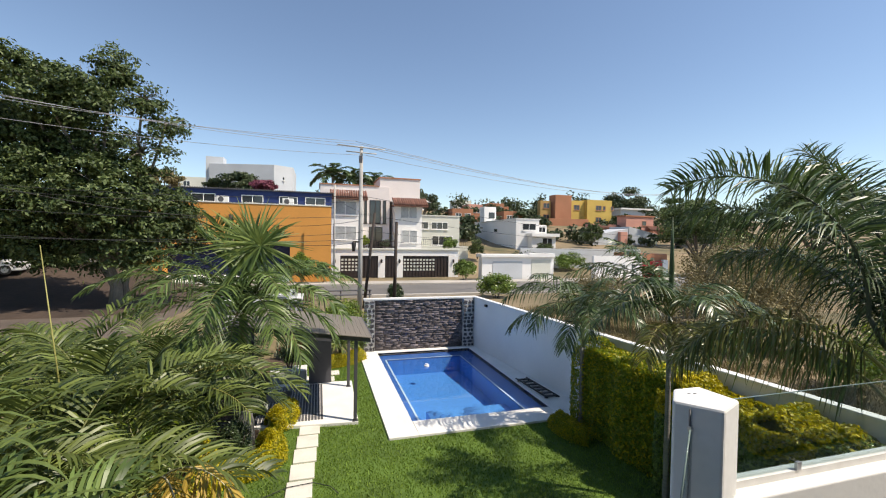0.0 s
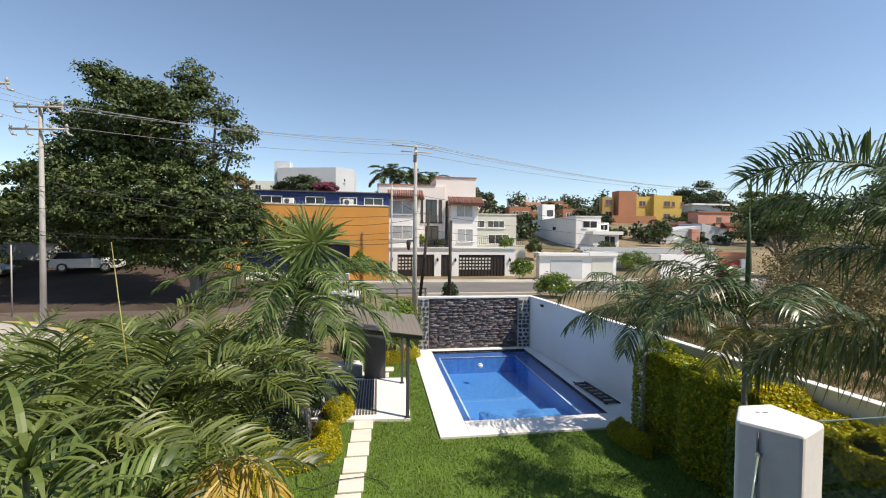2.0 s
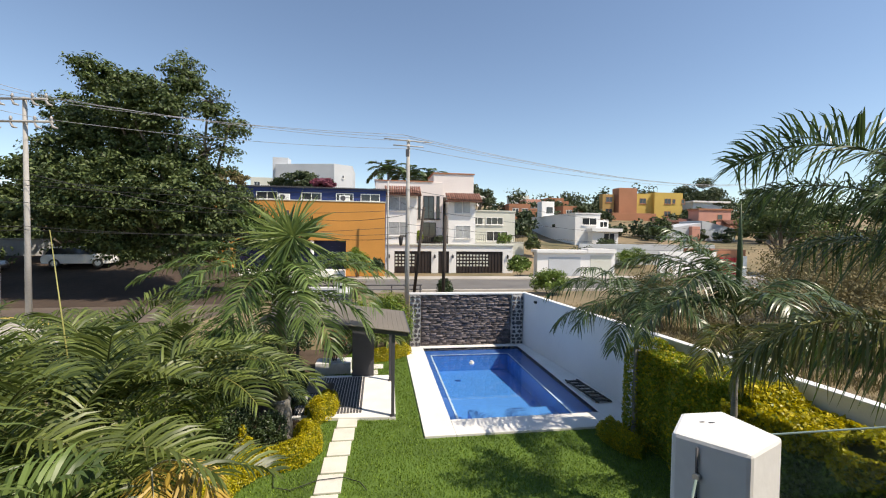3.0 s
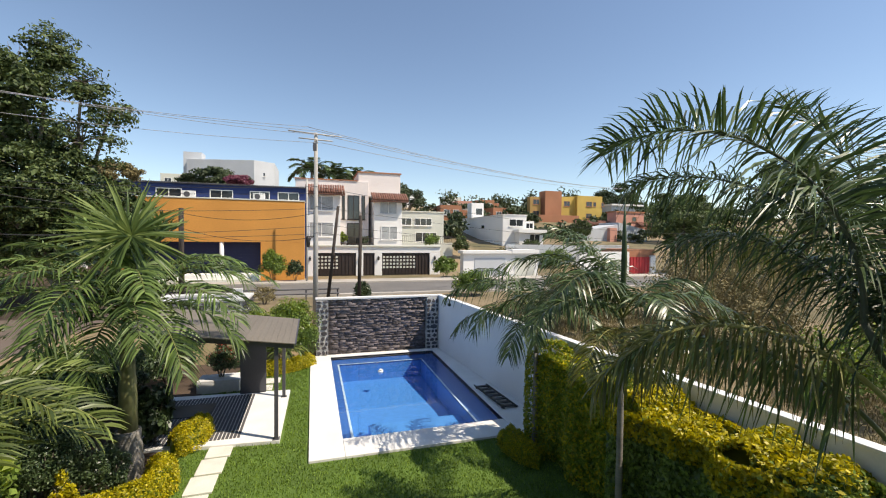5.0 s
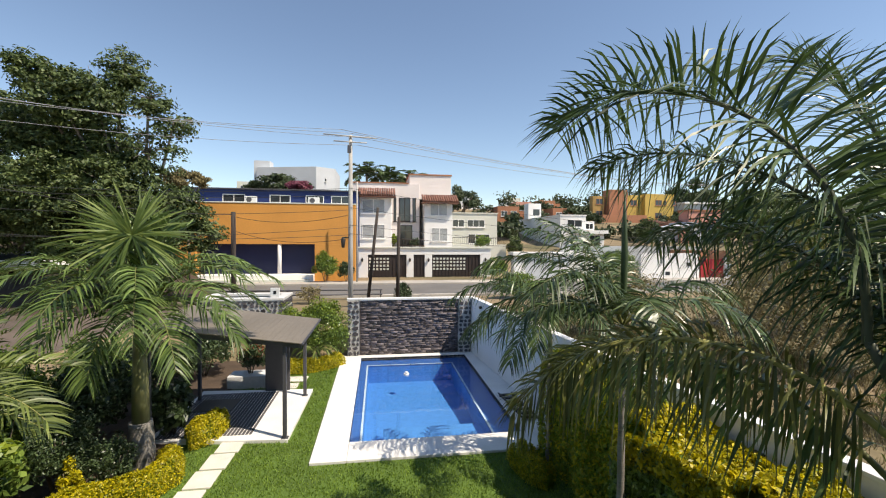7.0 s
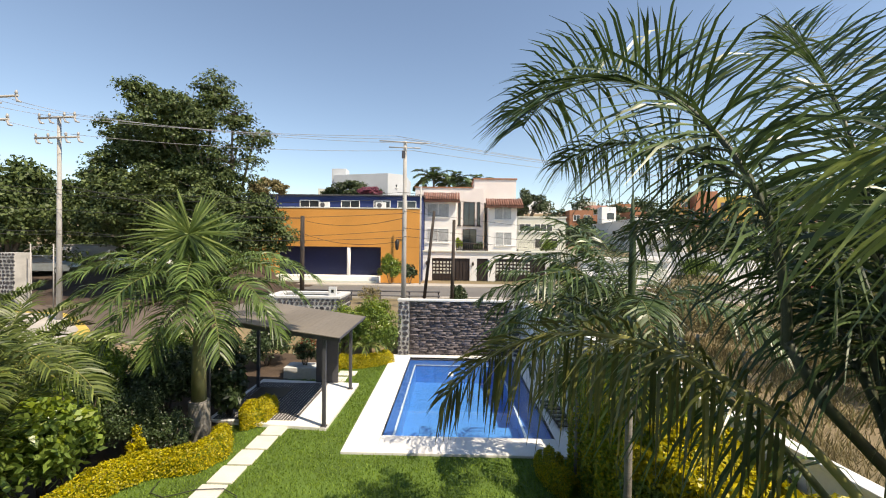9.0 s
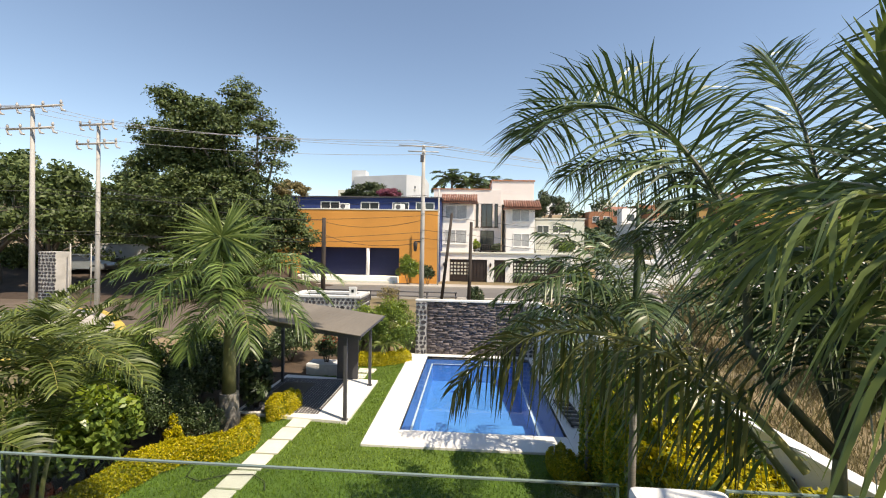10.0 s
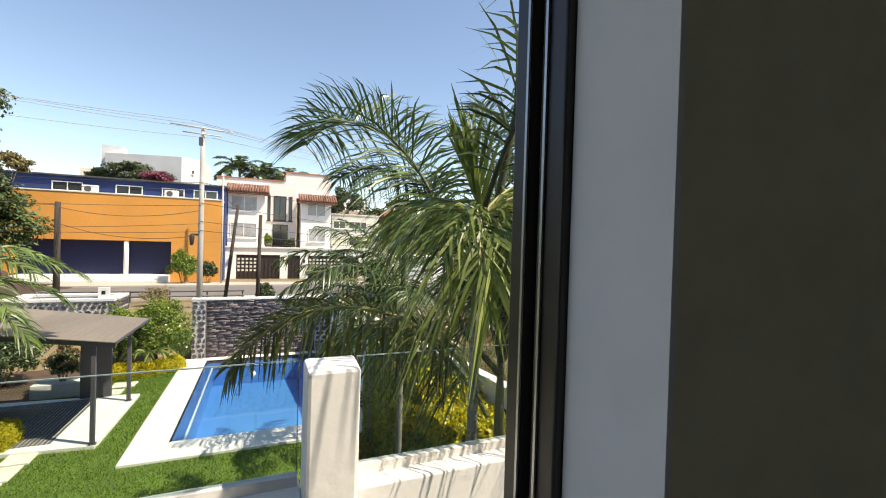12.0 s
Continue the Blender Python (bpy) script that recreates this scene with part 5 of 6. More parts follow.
# ---- trees ----
def tree(name, at, trunk_h, crown_c, crown_r, n, leaf, label, size=0.3, lumps=40, trunk_r=0.3, lump=0.33, low=-0.5, limbs=9):
    ob = thing(name, at, label, "tree")
    rnd = random.Random(int(at[0] * 13 + at[1] * 7))
    bm = bmesh.new()
    top = Vector((at[0] + rnd.uniform(-0.4, 0.4), at[1], at[2] + trunk_h))
    tube_in(bm, [at, tuple(Vector(at).lerp(top, 0.5) + Vector((0.15, 0, 0))), tuple(top)], [trunk_r, trunk_r * 0.8, trunk_r * 0.65], 9)
    for i in range(limbs):
        a = 2 * math.pi * i / limbs + rnd.uniform(-0.3, 0.3)
        f = rnd.uniform(0.3, 0.62)
        end = Vector((crown_c[0] + crown_r[0] * f * math.cos(a), crown_c[1] + crown_r[1] * f * math.sin(a), crown_c[2] + crown_r[2] * rnd.uniform(-0.4, 0.45)))
        b = top - Vector((0, 0, trunk_h * rnd.uniform(0, 0.35)))
        mid = b.lerp(end, 0.5) + Vector((0, 0, 0.12 * (end - b).length))
        tube_in(bm, [tuple(b), tuple(mid), tuple(end)], [trunk_r * 0.5, trunk_r * 0.28, trunk_r * 0.06], 6)
    part("trunk", bm, M["bark"], ob, "grey-brown trunk and limbs")
    p, q = blob_points(n, crown_c, crown_r, lumps, 0.85, lump, low, 0.8)
    leaf_cloud("crown", p, q, size, size * 0.55, M[leaf], ob, "uneven leafy crown")
    return ob


# the large corner tree: each head of its crown is a place, a radius and a fullness
HEADS = (
    (-14.9, 27.7, 14.1, 1.0, 1), (-13.2, 27.2, 12.6, 1.61, 1), (-10.5, 28.2, 14.5, 1.05, 1), (-11.5, 27.4, 12.4, 1.87, 1),
    (-8.7, 27.1, 12.6, 1.1, 0.4), (-7.9, 28.2, 11.6, 1.1, 0.22), (-17.3, 29.8, 12.1, 1.77, 1), (-15.1, 29.5, 10.6, 2.56, 1),
    (-12.3, 29.3, 9.8, 2.31, 0.9), (-8.9, 27.6, 9.7, 1.55, 0.28), (-17.9, 28.6, 9.3, 1.43, 1), (-16.1, 27.8, 7.4, 2.12, 1),
    (-13.4, 27.5, 7.5, 2.45, 1), (-10.6, 27.2, 7.4, 2.36, 1), (-8.2, 27.6, 6.6, 1.88, 1), (-7.2, 29.9, 5.5, 1.41, 1),
    (-12.1, 29.6, 5.0, 1.94, 0.8), (-14.8, 29.5, 5.2, 2.01, 0.9), (-17.9, 29.5, 5.8, 1.63, 0.9), (-9.0, 27.5, 4.4, 1.45, 0.8),
)


def headed_tree(name, at, heads, label, leaf, size=0.2, full=900):
    """A spreading tree: forked limbs run to every head of the crown, and each head is a loose heap of flat leaf sprays."""
    ob = thing(name, at, label, "tree")
    rnd = random.Random(21)
    bm = bmesh.new()
    fork = Vector((at[0] - 0.3, at[1], at[2] + 2.4))
    for dx, dy in ((-0.25, 0.0), (0.3, 0.2), (0.05, -0.3)):
        tube_in(bm, [(at[0] + dx, at[1] + dy, at[2] - 0.1), (at[0] + dx * 0.7, at[1] + dy * 0.7, at[2] + 1.2), tuple(fork + Vector((dx * 2, dy * 2, 0)))], [0.30, 0.24, 0.20], 8)
    P, Nn = [], []
    for x, y, z, r, dense in heads:
        c = Vector((x, y, z))
        mid = fork.lerp(c, 0.5) + Vector((rnd.uniform(-0.4, 0.4), rnd.uniform(-0.4, 0.4), 0.5))
        tube_in(bm, [tuple(fork), tuple(mid), tuple(c)], [0.16, 0.10, 0.05], 6)
        for _ in range(7 if dense > 0.6 else 16):
            d = Vector((rnd.gauss(0, 1), rnd.gauss(0, 1), rnd.gauss(0.3, 0.8))).normalized()
            tip = c + d * r * rnd.uniform(0.7, 1.0)
            tube_in(bm, [tuple(c), tuple(c.lerp(tip, 0.5) + Vector((0, 0, 0.08 * r))), tuple(tip)], [0.035, 0.022, 0.008], 4)
        sprays = int(25 * r * r * dense) + 8
        d = unit(RNG.normal(0, 1, (sprays, 3)))
        hub = np.array((x, y, z)) + d * r * RNG.uniform(0.35, 1.08, (sprays, 1)) * np.array((1.0, 1.0, 0.95))
        n = int(full / 16)
        k = np.repeat(np.arange(sprays), n)
        s = RNG.normal(0, 1, (len(k), 3))
        rad = RNG.uniform(0.26, 0.62, sprays)[k][:, None]
        P.append(hub[k] + s * rad * np.array((0.62, 0.62, 0.24)) - np.array((0, 0, 0.35)) * (s[:, :1] ** 2 + s[:, 1:2] ** 2) * rad * 0.25)
        Nn.append(unit(np.array((0, 0, 1.1)) + 0.5 * s + 0.4 * d[k]))
    part("trunk", bm, M["bark_pale"], ob, "pale grey forked trunk and limbs")
    leaf_cloud("crown", np.concatenate(P), np.concatenate(Nn), size, size * 0.52, M[leaf], ob, "uneven leafy crown with bare twigs on one side", 0.55)
    return ob


tree("small_tree", (-11.7, 39.0, 1.2), 4.0, (-11.7, 39.0, 9.6), (1.9, 1.6, 1.3), 6000, "leaf_dry", "small tree with olive yellow leaves behind the corner tree", 0.22, 26, 0.14, 0.33)
headed_tree("broadleaf_tree", (-10.8, 29.6, 1.0), HEADS, "large dark green tree with open uneven crown at the corner", "leaf_tree", 0.23, 1050)
tree("broadleaf_tree", (-22, 36, 1.0), 3.0, (-22, 36, 7.0), (6.0, 5.0, 5.0), 16000, "leaf_tree", "dark green tree along the side street", 0.36, 50, 0.35, 0.26)
tree("broadleaf_tree", (-30, 30, 1.0), 3.0, (-30, 30, 7.6), (6.5, 5.0, 5.8), 20000, "leaf_tree", "dark green tree along the side street", 0.36, 50, 0.35, 0.26)
tree("broadleaf_tree", (-38, 40, 1.0), 3.0, (-38, 40, 7.0), (8.0, 5.0, 5.5), 16000, "leaf_tree", "dark green tree along the side street", 0.4, 50, 0.35, 0.26)
tree("broadleaf_tree", (-17, 40, 1.0), 2.0, (-17, 41, 4.5), (7.0, 3.0, 3.6), 14000, "leaf_tree", "dark low tree behind the corner tree", 0.36, 40, 0.3, 0.28)
tree("broadleaf_tree", (-27, 43, 1.0), 1.5, (-27, 43, 3.6), (8.0, 3.0, 3.0), 14000, "leaf_tree", "dark low tree behind the side street", 0.36, 40, 0.3, 0.28)
tree("broadleaf_tree", (-45, 34, 1.0), 1.5, (-45, 34, 4.6), (8.0, 5.0, 4.2), 14000, "leaf_tree", "dark low tree behind the side street", 0.36, 40, 0.3, 0.28)
tree("broadleaf_tree", (-24, 28, 1.0), 2.6, (-24.5, 28, 6.2), (5.2, 3.5, 4.4), 16000, "leaf_tree", "dark green tree shading the side street", 0.34, 40, 0.3, 0.27)
shrub("scrub", (-20, 37.5, 2.9), (5.0, 1.6, 2.2), 9000, "leaf_tree", "dark shaded bushes under the side street trees", 0.3, 26)
shrub("scrub", (-31, 35.0, 2.9), (6.5, 1.6, 2.4), 9000, "leaf_tree", "dark shaded bushes under the side street trees", 0.3, 26)
shrub("scrub", (-44, 31.0, 3.0), (6.5, 2.0, 2.6), 9000, "leaf_tree", "dark shaded bushes under the side street trees", 0.3, 26)
tree("broadleaf_tree", (46, 42, 1.0), 2.5, (46, 42, 6.8), (8.0, 5.0, 4.2), 18000, "leaf_tree", "dark green spreading tree across the street", 0.36, 34, 0.4, 0.33)
tree("broadleaf_tree", (60, 38, 1.0), 3.0, (60, 38, 9.5), (11.0, 6.0, 8.0), 22000, "leaf_tree", "tall dark green tree across the street", 0.42, 40, 0.45, 0.3)
shrub("dry_scrub", (27.5, 20.5, 3.6), (4.6, 3.4, 2.9), 22000, "leaf_dry", "tall tangle of dry brown scrub on the empty lot", 0.15, 30, "leaf", 0.15, lump=0.4)
tree("broadleaf_tree", (70, 66, 4.0), 3.0, (70, 66, 10.5), (9.0, 4.0, 5.0), 14000, "leaf_tree", "dark green tree mass before the hill", 0.45, 60, 0.3, 0.24)
tree("broadleaf_tree", (84, 100, 9.0), 3.0, (84, 100, 15.5), (9.0, 6.0, 5.2), 12000, "leaf_far", "round green tree on the hill", 0.6, 30, 0.5, 0.35)
tree("broadleaf_tree", (16.5, 68, 5.0), 3.0, (16.8, 68, 10.6), (3.2, 3.0, 3.4), 7000, "leaf_far", "green tree behind the cream house", 0.4, 20, 0.3, 0.35)
tree("broadleaf_tree", (-8, 60, 4.0), 3.0, (-9, 60, 11.6), (4.5, 3.0, 2.2), 7000, "leaf_far", "tree behind the blue building", 0.4, 22, 0.3, 0.35)
shrub("bougainvillea", (-6.0, 56, 11.4), (1.7, 1.2, 0.9), 3500, "flower_pink", "magenta flowering bougainvillea above the blue roof", 0.28, 12)
shrub("scrub", (24.5, 47, 2.4), (2.6, 1.5, 1.7), 5000, "leaf_dark", "dark bush in front of the white house", 0.2, 14)
shrub("scrub", (33.0, 50.5, 2.4), (3.0, 1.5, 1.7), 5000, "leaf", "clipped green bush beside the wall", 0.2, 14)

# the shaded side street: parked cars, a pale garden wall, gate piers
def parked_car(x, y, z, yaw, paint, label):
    """A small hatchback: bodied shell, glass house, wheels with rims, lamps and bumper."""
    ob = thing("car", (x, y, z), label, "car")
    c, s = math.cos(radians(yaw)), math.sin(radians(yaw))

    def put(u, v, w):
        return (x + u * c - v * s, y + u * s + v * c, z + w)

    def hull(name, profile, half, material, label_="", inset=0.0):
        bm = bmesh.new()
        a = [bm.verts.new(put(u, -half + inset * k, w)) for u, w, k in profile]
        b = [bm.verts.new(put(u, half - inset * k, w)) for u, w, k in profile]
        n_ = len(a)
        bm.faces.new(a)
        bm.faces.new(b[::-1])
        for k in range(n_):
            bm.faces.new((a[k], b[k], b[(k + 1) % n_], a[(k + 1) % n_]))
        bmesh.ops.bevel(bm, geom=list(bm.edges), offset=0.05, segments=2, affect="EDGES", profile=0.5)
        return part(name, bm, material, ob, label_)
    hull("body", [(-2.0, 0.28, 0), (-2.05, 0.62, 0), (-1.9, 0.92, 0), (0.95, 0.95, 0), (1.9, 0.78, 0), (2.05, 0.55, 0), (2.0, 0.26, 0)], 0.84, paint)
    hull("glass_house", [(-1.85, 0.90, 0), (-1.55, 1.36, 1), (0.05, 1.40, 1), (0.95, 0.92, 0)], 0.78, M["window"], "dark car windows", 0.14)
    hull("roof", [(-1.55, 1.37, 0), (-1.45, 1.45, 0), (-0.05, 1.47, 0), (0.08, 1.39, 0)], 0.64, paint)
    for u in (-1.25, 1.25):
        for v in (-0.78, 0.78):
            w_ = tube("wheel", [put(u, v - 0.1, 0.31), put(u, v + 0.1, 0.31)], [0.31, 0.31], M["wire"], ob, "black tyre", 16)
            tube("rim", [put(u, v - 0.11, 0.31), put(u, v + 0.11, 0.31)], [0.19, 0.19], M["steel"], w_, "steel rim", 12)
    for v in (-0.6, 0.6):
        tube("headlight", [put(1.93, v, 0.66), put(2.03, v, 0.64)], [0.12, 0.10], M["ceramic"], ob, "clear headlight", 10)
    return ob


parked_car(-20.3, 35.0, 2.48, 12, M["plastic_white"], "white hatchback parked in the shade of the corner trees")
parked_car(-26.5, 33.5, 2.14, 10, M["steel"], "silver hatchback parked in the shade of the corner trees")
sw = thing("garden_wall", (-24, 38.6, 1), "pale rendered garden wall behind the shaded bank", "wall")
box("wall", -34, -13.5, 38.6, 38.85, 1.0, 4.3, M["white_worn"], sw, "", 0.02)
box("coping", -34.1, -13.4, 38.55, 38.9, 4.3, 4.42, M["pavement"], sw, "", 0.01)
stone_column(-19.8, -18.7, 23.6, 24.6, 1.0, 4.1, "stone_column", "gate pier of grey field stones beside the side street")
shrub("shrub", (-23.5, 22.0, 2.6), (2.0, 1.6, 1.6), 5000, "leaf_lime", "yellow-green bush at the far side of the street", 0.2, 14)
tb = thing("bare_tree", (-25.5, 24.0, 1.0), "leafless grey-twigged tree at the side street", "tree")
bmt = bmesh.new()
rnd = random.Random(5)
tube_in(bmt, [(-25.5, 24, 0.9), (-25.4, 24, 3.0), (-25.2, 24, 5.0)], [0.2, 0.16, 0.12], 8)
for k in range(26):
    a, e = rnd.uniform(0, 6.28), rnd.uniform(0.4, 1.3)
    b0 = Vector((-25.3, 24, rnd.uniform(3.2, 5.0)))
    d = Vector((math.cos(a) * math.cos(e), math.sin(a) * math.cos(e), math.sin(e)))
    m0, e0 = b0 + d * 2.0, b0 + d * rnd.uniform(3.4, 5.0) + Vector((rnd.uniform(-0.4, 0.4), 0, 0.3))
    tube_in(bmt, [tuple(b0), tuple(m0), tuple(e0)], [0.06, 0.035, 0.01], 5)
    for q in range(6):
        p0 = m0.lerp(e0, rnd.uniform(0, 0.9))
        tube_in(bmt, [tuple(p0), tuple(p0 + d * 0.5 + Vector((rnd.uniform(-0.7, 0.7), rnd.uniform(-0.7, 0.7), rnd.uniform(0, 0.7))))], [0.018, 0.006], 4)
part("trunk", bmt, M["bark_pale"], tb, "grey trunk and bare twigs")

shrub("shrub", (33.0, 57.0, 3.6), (2.4, 1.2, 1.4), 4500, "leaf_tree", "dark bushes below the white modern house terrace", 0.25, 14)
shrub("shrub", (21.5, 55.0, 4.2), (1.3, 1.0, 1.6), 3500, "leaf_tree", "dark bushes between the cream and white houses", 0.22, 12)
shrub("shrub", (46.5, 64.0, 6.6), (2.2, 1.5, 2.0), 4000, "leaf_tree", "feathery green clump below the mustard house", 0.3, 14)
# far fan of palms behind the white house
for x, y, z in ((2.2, 58, 13.2), (5.0, 59, 12.8), (7.8, 60, 12.6)):
    fp = thing("far_palm", (x, y, 4.0), "tall feather palm behind the white house", "palm tree", "palms behind the white house")
    palm_trunk(fp, x, y, 3.0, z, 0.2, 0.15)
    for k in range(12):
        add_frond(fp, M["frond_dark"], M["rachis_dark"], (x, y, z), k * 30 + 8, 66 - (k % 3) * 22, 3.4, 90, leaflets=26, leaf_len=1.1, leaf_w=0.17, hang=0.3, stem=0.05)


# woods on the hill, far off
def far_woods():
    P, Nn = [], []
    for _ in range(150):
        x, y = RNG.uniform(-120, 170), RNG.uniform(105, 190)
        r = RNG.uniform(2.2, 5.0)
        p, q = blob_points(260, (x, y, height(x, y) + r * 0.6), (r * 1.3, r, r * RNG.uniform(0.6, 1.0)), 9, 0.4, 0.5)
        P.append(p)
        Nn.append(q)
    for _ in range(75):
        x, y = RNG.uniform(15, 95), RNG.uniform(64, 108)
        r = RNG.uniform(1.3, 2.6)
        p, q = blob_points(260, (x, y, height(x, y) + r * 0.6), (r * 1.3, r, r * 0.9), 9, 0.4, 0.5)
        P.append(p)
        Nn.append(q)
    ob = leaf_cloud("far_woods", np.concatenate(P), np.concatenate(Nn), 0.8, 0.5, M["leaf_far"])
    tagged(ob, "hazy green trees scattered over the far hill", "trees", kind="stuff")


shrub("balcony_plant", (5.3, 47.6, 4.8), (0.7, 0.4, 0.8), 1500, "leaf_lime", "bright green plant on the white house terrace", 0.2, 8)
far_woods()
build_grass(90000)


def dry_grass(n):
    """Bleached grass on the empty lot beyond the wall, taller and thicker towards the house."""
    x, y = RNG.uniform(9.0, 19.0, n), RNG.uniform(1.6, 24.0, n)
    keep = x > 8.1 + 0.09 * (19.7 - y)
    tuft = np.sin(x * 2.3 + 1.1 * np.sin(y * 1.7)) + np.sin(y * 2.9 + x) > RNG.uniform(-2.0, 1.2, n)
    x, y = x[keep & tuft], y[keep & tuft]
    n = len(x)
    a = RNG.uniform(0, 2 * np.pi, n)
    h = RNG.uniform(0.10, 0.32, n) + np.clip((6.0 - y) * 0.16, 0, 0.7) * RNG.uniform(0.3, 1.0, n)
    w = 0.010 + 0.006 * (y > 10)
    ln = RNG.normal(0, 0.35, (n, 2)) * h[:, None]
    z0 = np.full(n, 0.99)
    v = np.stack([np.stack([x - w * np.cos(a), y - w * np.sin(a), z0], 1), np.stack([x + w * np.cos(a), y + w * np.sin(a), z0], 1),
                  np.stack([x + ln[:, 0] + 0.003, y + ln[:, 1], z0 + h], 1), np.stack([x + ln[:, 0] - 0.003, y + ln[:, 1], z0 + h], 1)], 1).reshape(-1, 3)
    ob = link_mesh("dry_grass", fast_mesh("dry_grass", v, np.arange(4 * n).reshape(-1, 4)), None, "", [M["leaf_dry"]])
    tagged(ob, "bleached dry grass and weeds on the empty lot", "grass", kind="stuff")


dry_grass(60000)


# ---- houses across the street ----
def window(parent, x0, x1, z0, z1, y, glass="window", frame_mat="house_white", bars=1, rail=False):
    """A window set in a facade that faces the garden: frame proud of the wall, panes behind it, a sill."""
    fr = bmesh.new()
    t = 0.07
    box_in(fr, x0, x1, y - 0.05, y, z1 - t, z1)
    box_in(fr, x0, x1, y - 0.05, y, z0, z0 + t)
    box_in(fr, x0, x0 + t, y - 0.05, y, z0 + t, z1 - t)
    box_in(fr, x1 - t, x1, y - 0.05, y, z0 + t, z1 - t)
    for k in range(bars):
        c = x0 + (x1 - x0) * (k + 1) / (bars + 1)
        box_in(fr, c - 0.03, c + 0.03, y - 0.045, y, z0 + t, z1 - t)
    w = part("window", fr, M[frame_mat], parent)
    box("pane", x0 + t, x1 - t, y - 0.012, y - 0.002, z0 + t, z1 - t, M[glass], w, "reflecting glass")
    box("sill", x0 - 0.08, x1 + 0.08, y - 0.14, y - 0.001, z0 - 0.09, z0 - 0.002, M[frame_mat], w)
    return w


def house(name, at, label):
    return thing(name, at, label, "house")


def blocks(parent, material, *rows, name="wall", label=""):
    for x0, x1, y0, y1, z0, z1 in rows:
        box(name, x0, x1, y0, y1, z0, z1, M[material], parent, label, 0.02)


def tile_roof(parent, x0, x1, y0, y1, z_low, z_high):
    """A small lean-to roof of rounded clay tiles, laid row beside row."""
    bm = bmesh.new()
    n = max(4, int((x1 - x0) / 0.24))
    for i in range(n):
        cx = x0 + (x1 - x0) * (i + 0.5) / n
        tube_in(bm, [(cx, y0, z_low), (cx, (y0 + y1) / 2, (z_low + z_high) / 2 + 0.02), (cx, y1, z_high)], [0.13, 0.125, 0.12], 6)
    part("tile_roof", bm, M["tile"], parent, "terracotta clay tiles")
    box("eave", x0 - 0.05, x1 + 0.05, y0 + 0.02, y1, z_low - 0.16, z_low - 0.06, M["tile"], parent)


# orange shop building with the navy storey behind it
og = house("orange_building", (-5, 45, 1), "long orange commercial building with dark blue shopfronts")
blocks(og, "orange", (-15.0, 1.62, 42.9, 43.7, 1.0, 8.12), (-15.0, 1.62, 41.75, 42.898, 4.45, 8.12), (-2.05, 1.62, 41.75, 42.898, 1.0, 4.448), (-15.0, -12.2, 41.75, 42.898, 1.0, 4.448))
box("coping", -15.05, 1.68, 41.70, 43.72, 8.12, 8.22, M["house_cream"], og, "pale roof edge", 0.01)
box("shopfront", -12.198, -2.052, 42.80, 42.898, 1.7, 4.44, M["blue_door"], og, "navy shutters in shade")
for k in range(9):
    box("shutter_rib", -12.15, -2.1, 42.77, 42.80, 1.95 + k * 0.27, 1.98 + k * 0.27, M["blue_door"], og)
tube("column", [(-5.17, 41.95, 1.7), (-5.17, 41.95, 4.448)], [0.17, 0.17], M["house_white"], og, "round white column", 14)
box("plinth", -15.0, -2.06, 40.9, 42.79, 1.0, 1.7, M["house_white"], og, "white raised step", 0.02)
box("step", -13.0, -2.3, 40.3, 40.898, 1.0, 1.35, M["house_cream"], og, "", 0.02)

bl = house("blue_building", (-5, 48, 1), "navy blue upper storey with white windows and dark roof")
box("wall", -16.0, 1.70, 44.0, 50.0, 1.0, 9.55, M["blue"], bl)
box("roof_slab", -16.2, 1.9, 43.7, 50.2, 9.55, 9.62, M["dark_grey"], bl, "dark roof edge")
rf = bmesh.new()
for k in range(90):
    x = -16.15 + k * 0.2
    tube_in(rf, [(x, 43.68, 9.64), (x, 50.2, 9.66)], [0.05, 0.05], 6)
part("corrugated_roof", rf, M["dark_grey"], bl, "dark corrugated sheet roof")
for x0, x1 in ((-10.7, -8.7), (-6.5, -4.6), (-3.2, -1.5), (-0.8, 1.1)):
    window(bl, x0, x1, 8.36, 9.12, 44.0)


def ac_unit(x, y, z):
    ob = thing("air_conditioner", (x, y, z), "white air conditioner unit on the building roof edge", "air conditioner", "air conditioners")
    box("casing", x - 0.5, x + 0.5, y - 0.2, y + 0.2, z, z + 0.62, M["plastic_white"], ob, "", 0.03)
    bm = bmesh.new()
    tube_in(bm, [(x - 0.12, y - 0.215, z + 0.31), (x - 0.12, y - 0.201, z + 0.31)], [0.24, 0.24], 16)
    part("fan_grille", bm, M["dark_grey"], ob, "dark round fan grille")


ac_unit(-7.9, 43.0, 8.225)
ac_unit(-2.3, 43.0, 8.225)

# white three-storey house with brown gates
wh = house("white_house", (7, 50, 1), "white three-storey house with clay tile canopies and brown gates")
blocks(wh, "house_white", (1.7, 15.6, 45.6, 46.0, 3.35, 4.0), (1.7, 2.66, 45.6, 46.0, 1.0, 3.348), (6.6, 7.34, 45.6, 46.0, 1.0, 3.348), (8.5, 9.28, 45.6, 46.0, 1.0, 3.348), (14.45, 15.6, 45.6, 46.0, 1.0, 3.348),
       (1.75, 5.1, 47.0, 53.0, 1.0, 10.1), (8.6, 11.65, 47.0, 53.0, 1.0, 9.4))
blocks(wh, "house_pinkish", (0.6, 8.2, 48.4, 54.0, 1.0, 11.05), (7.1, 11.75, 48.6, 54.0, 9.41, 12.05))
box("ledge", 1.6, 15.7, 45.45, 46.1, 4.0, 4.16, M["house_cream"], wh, "", 0.02)
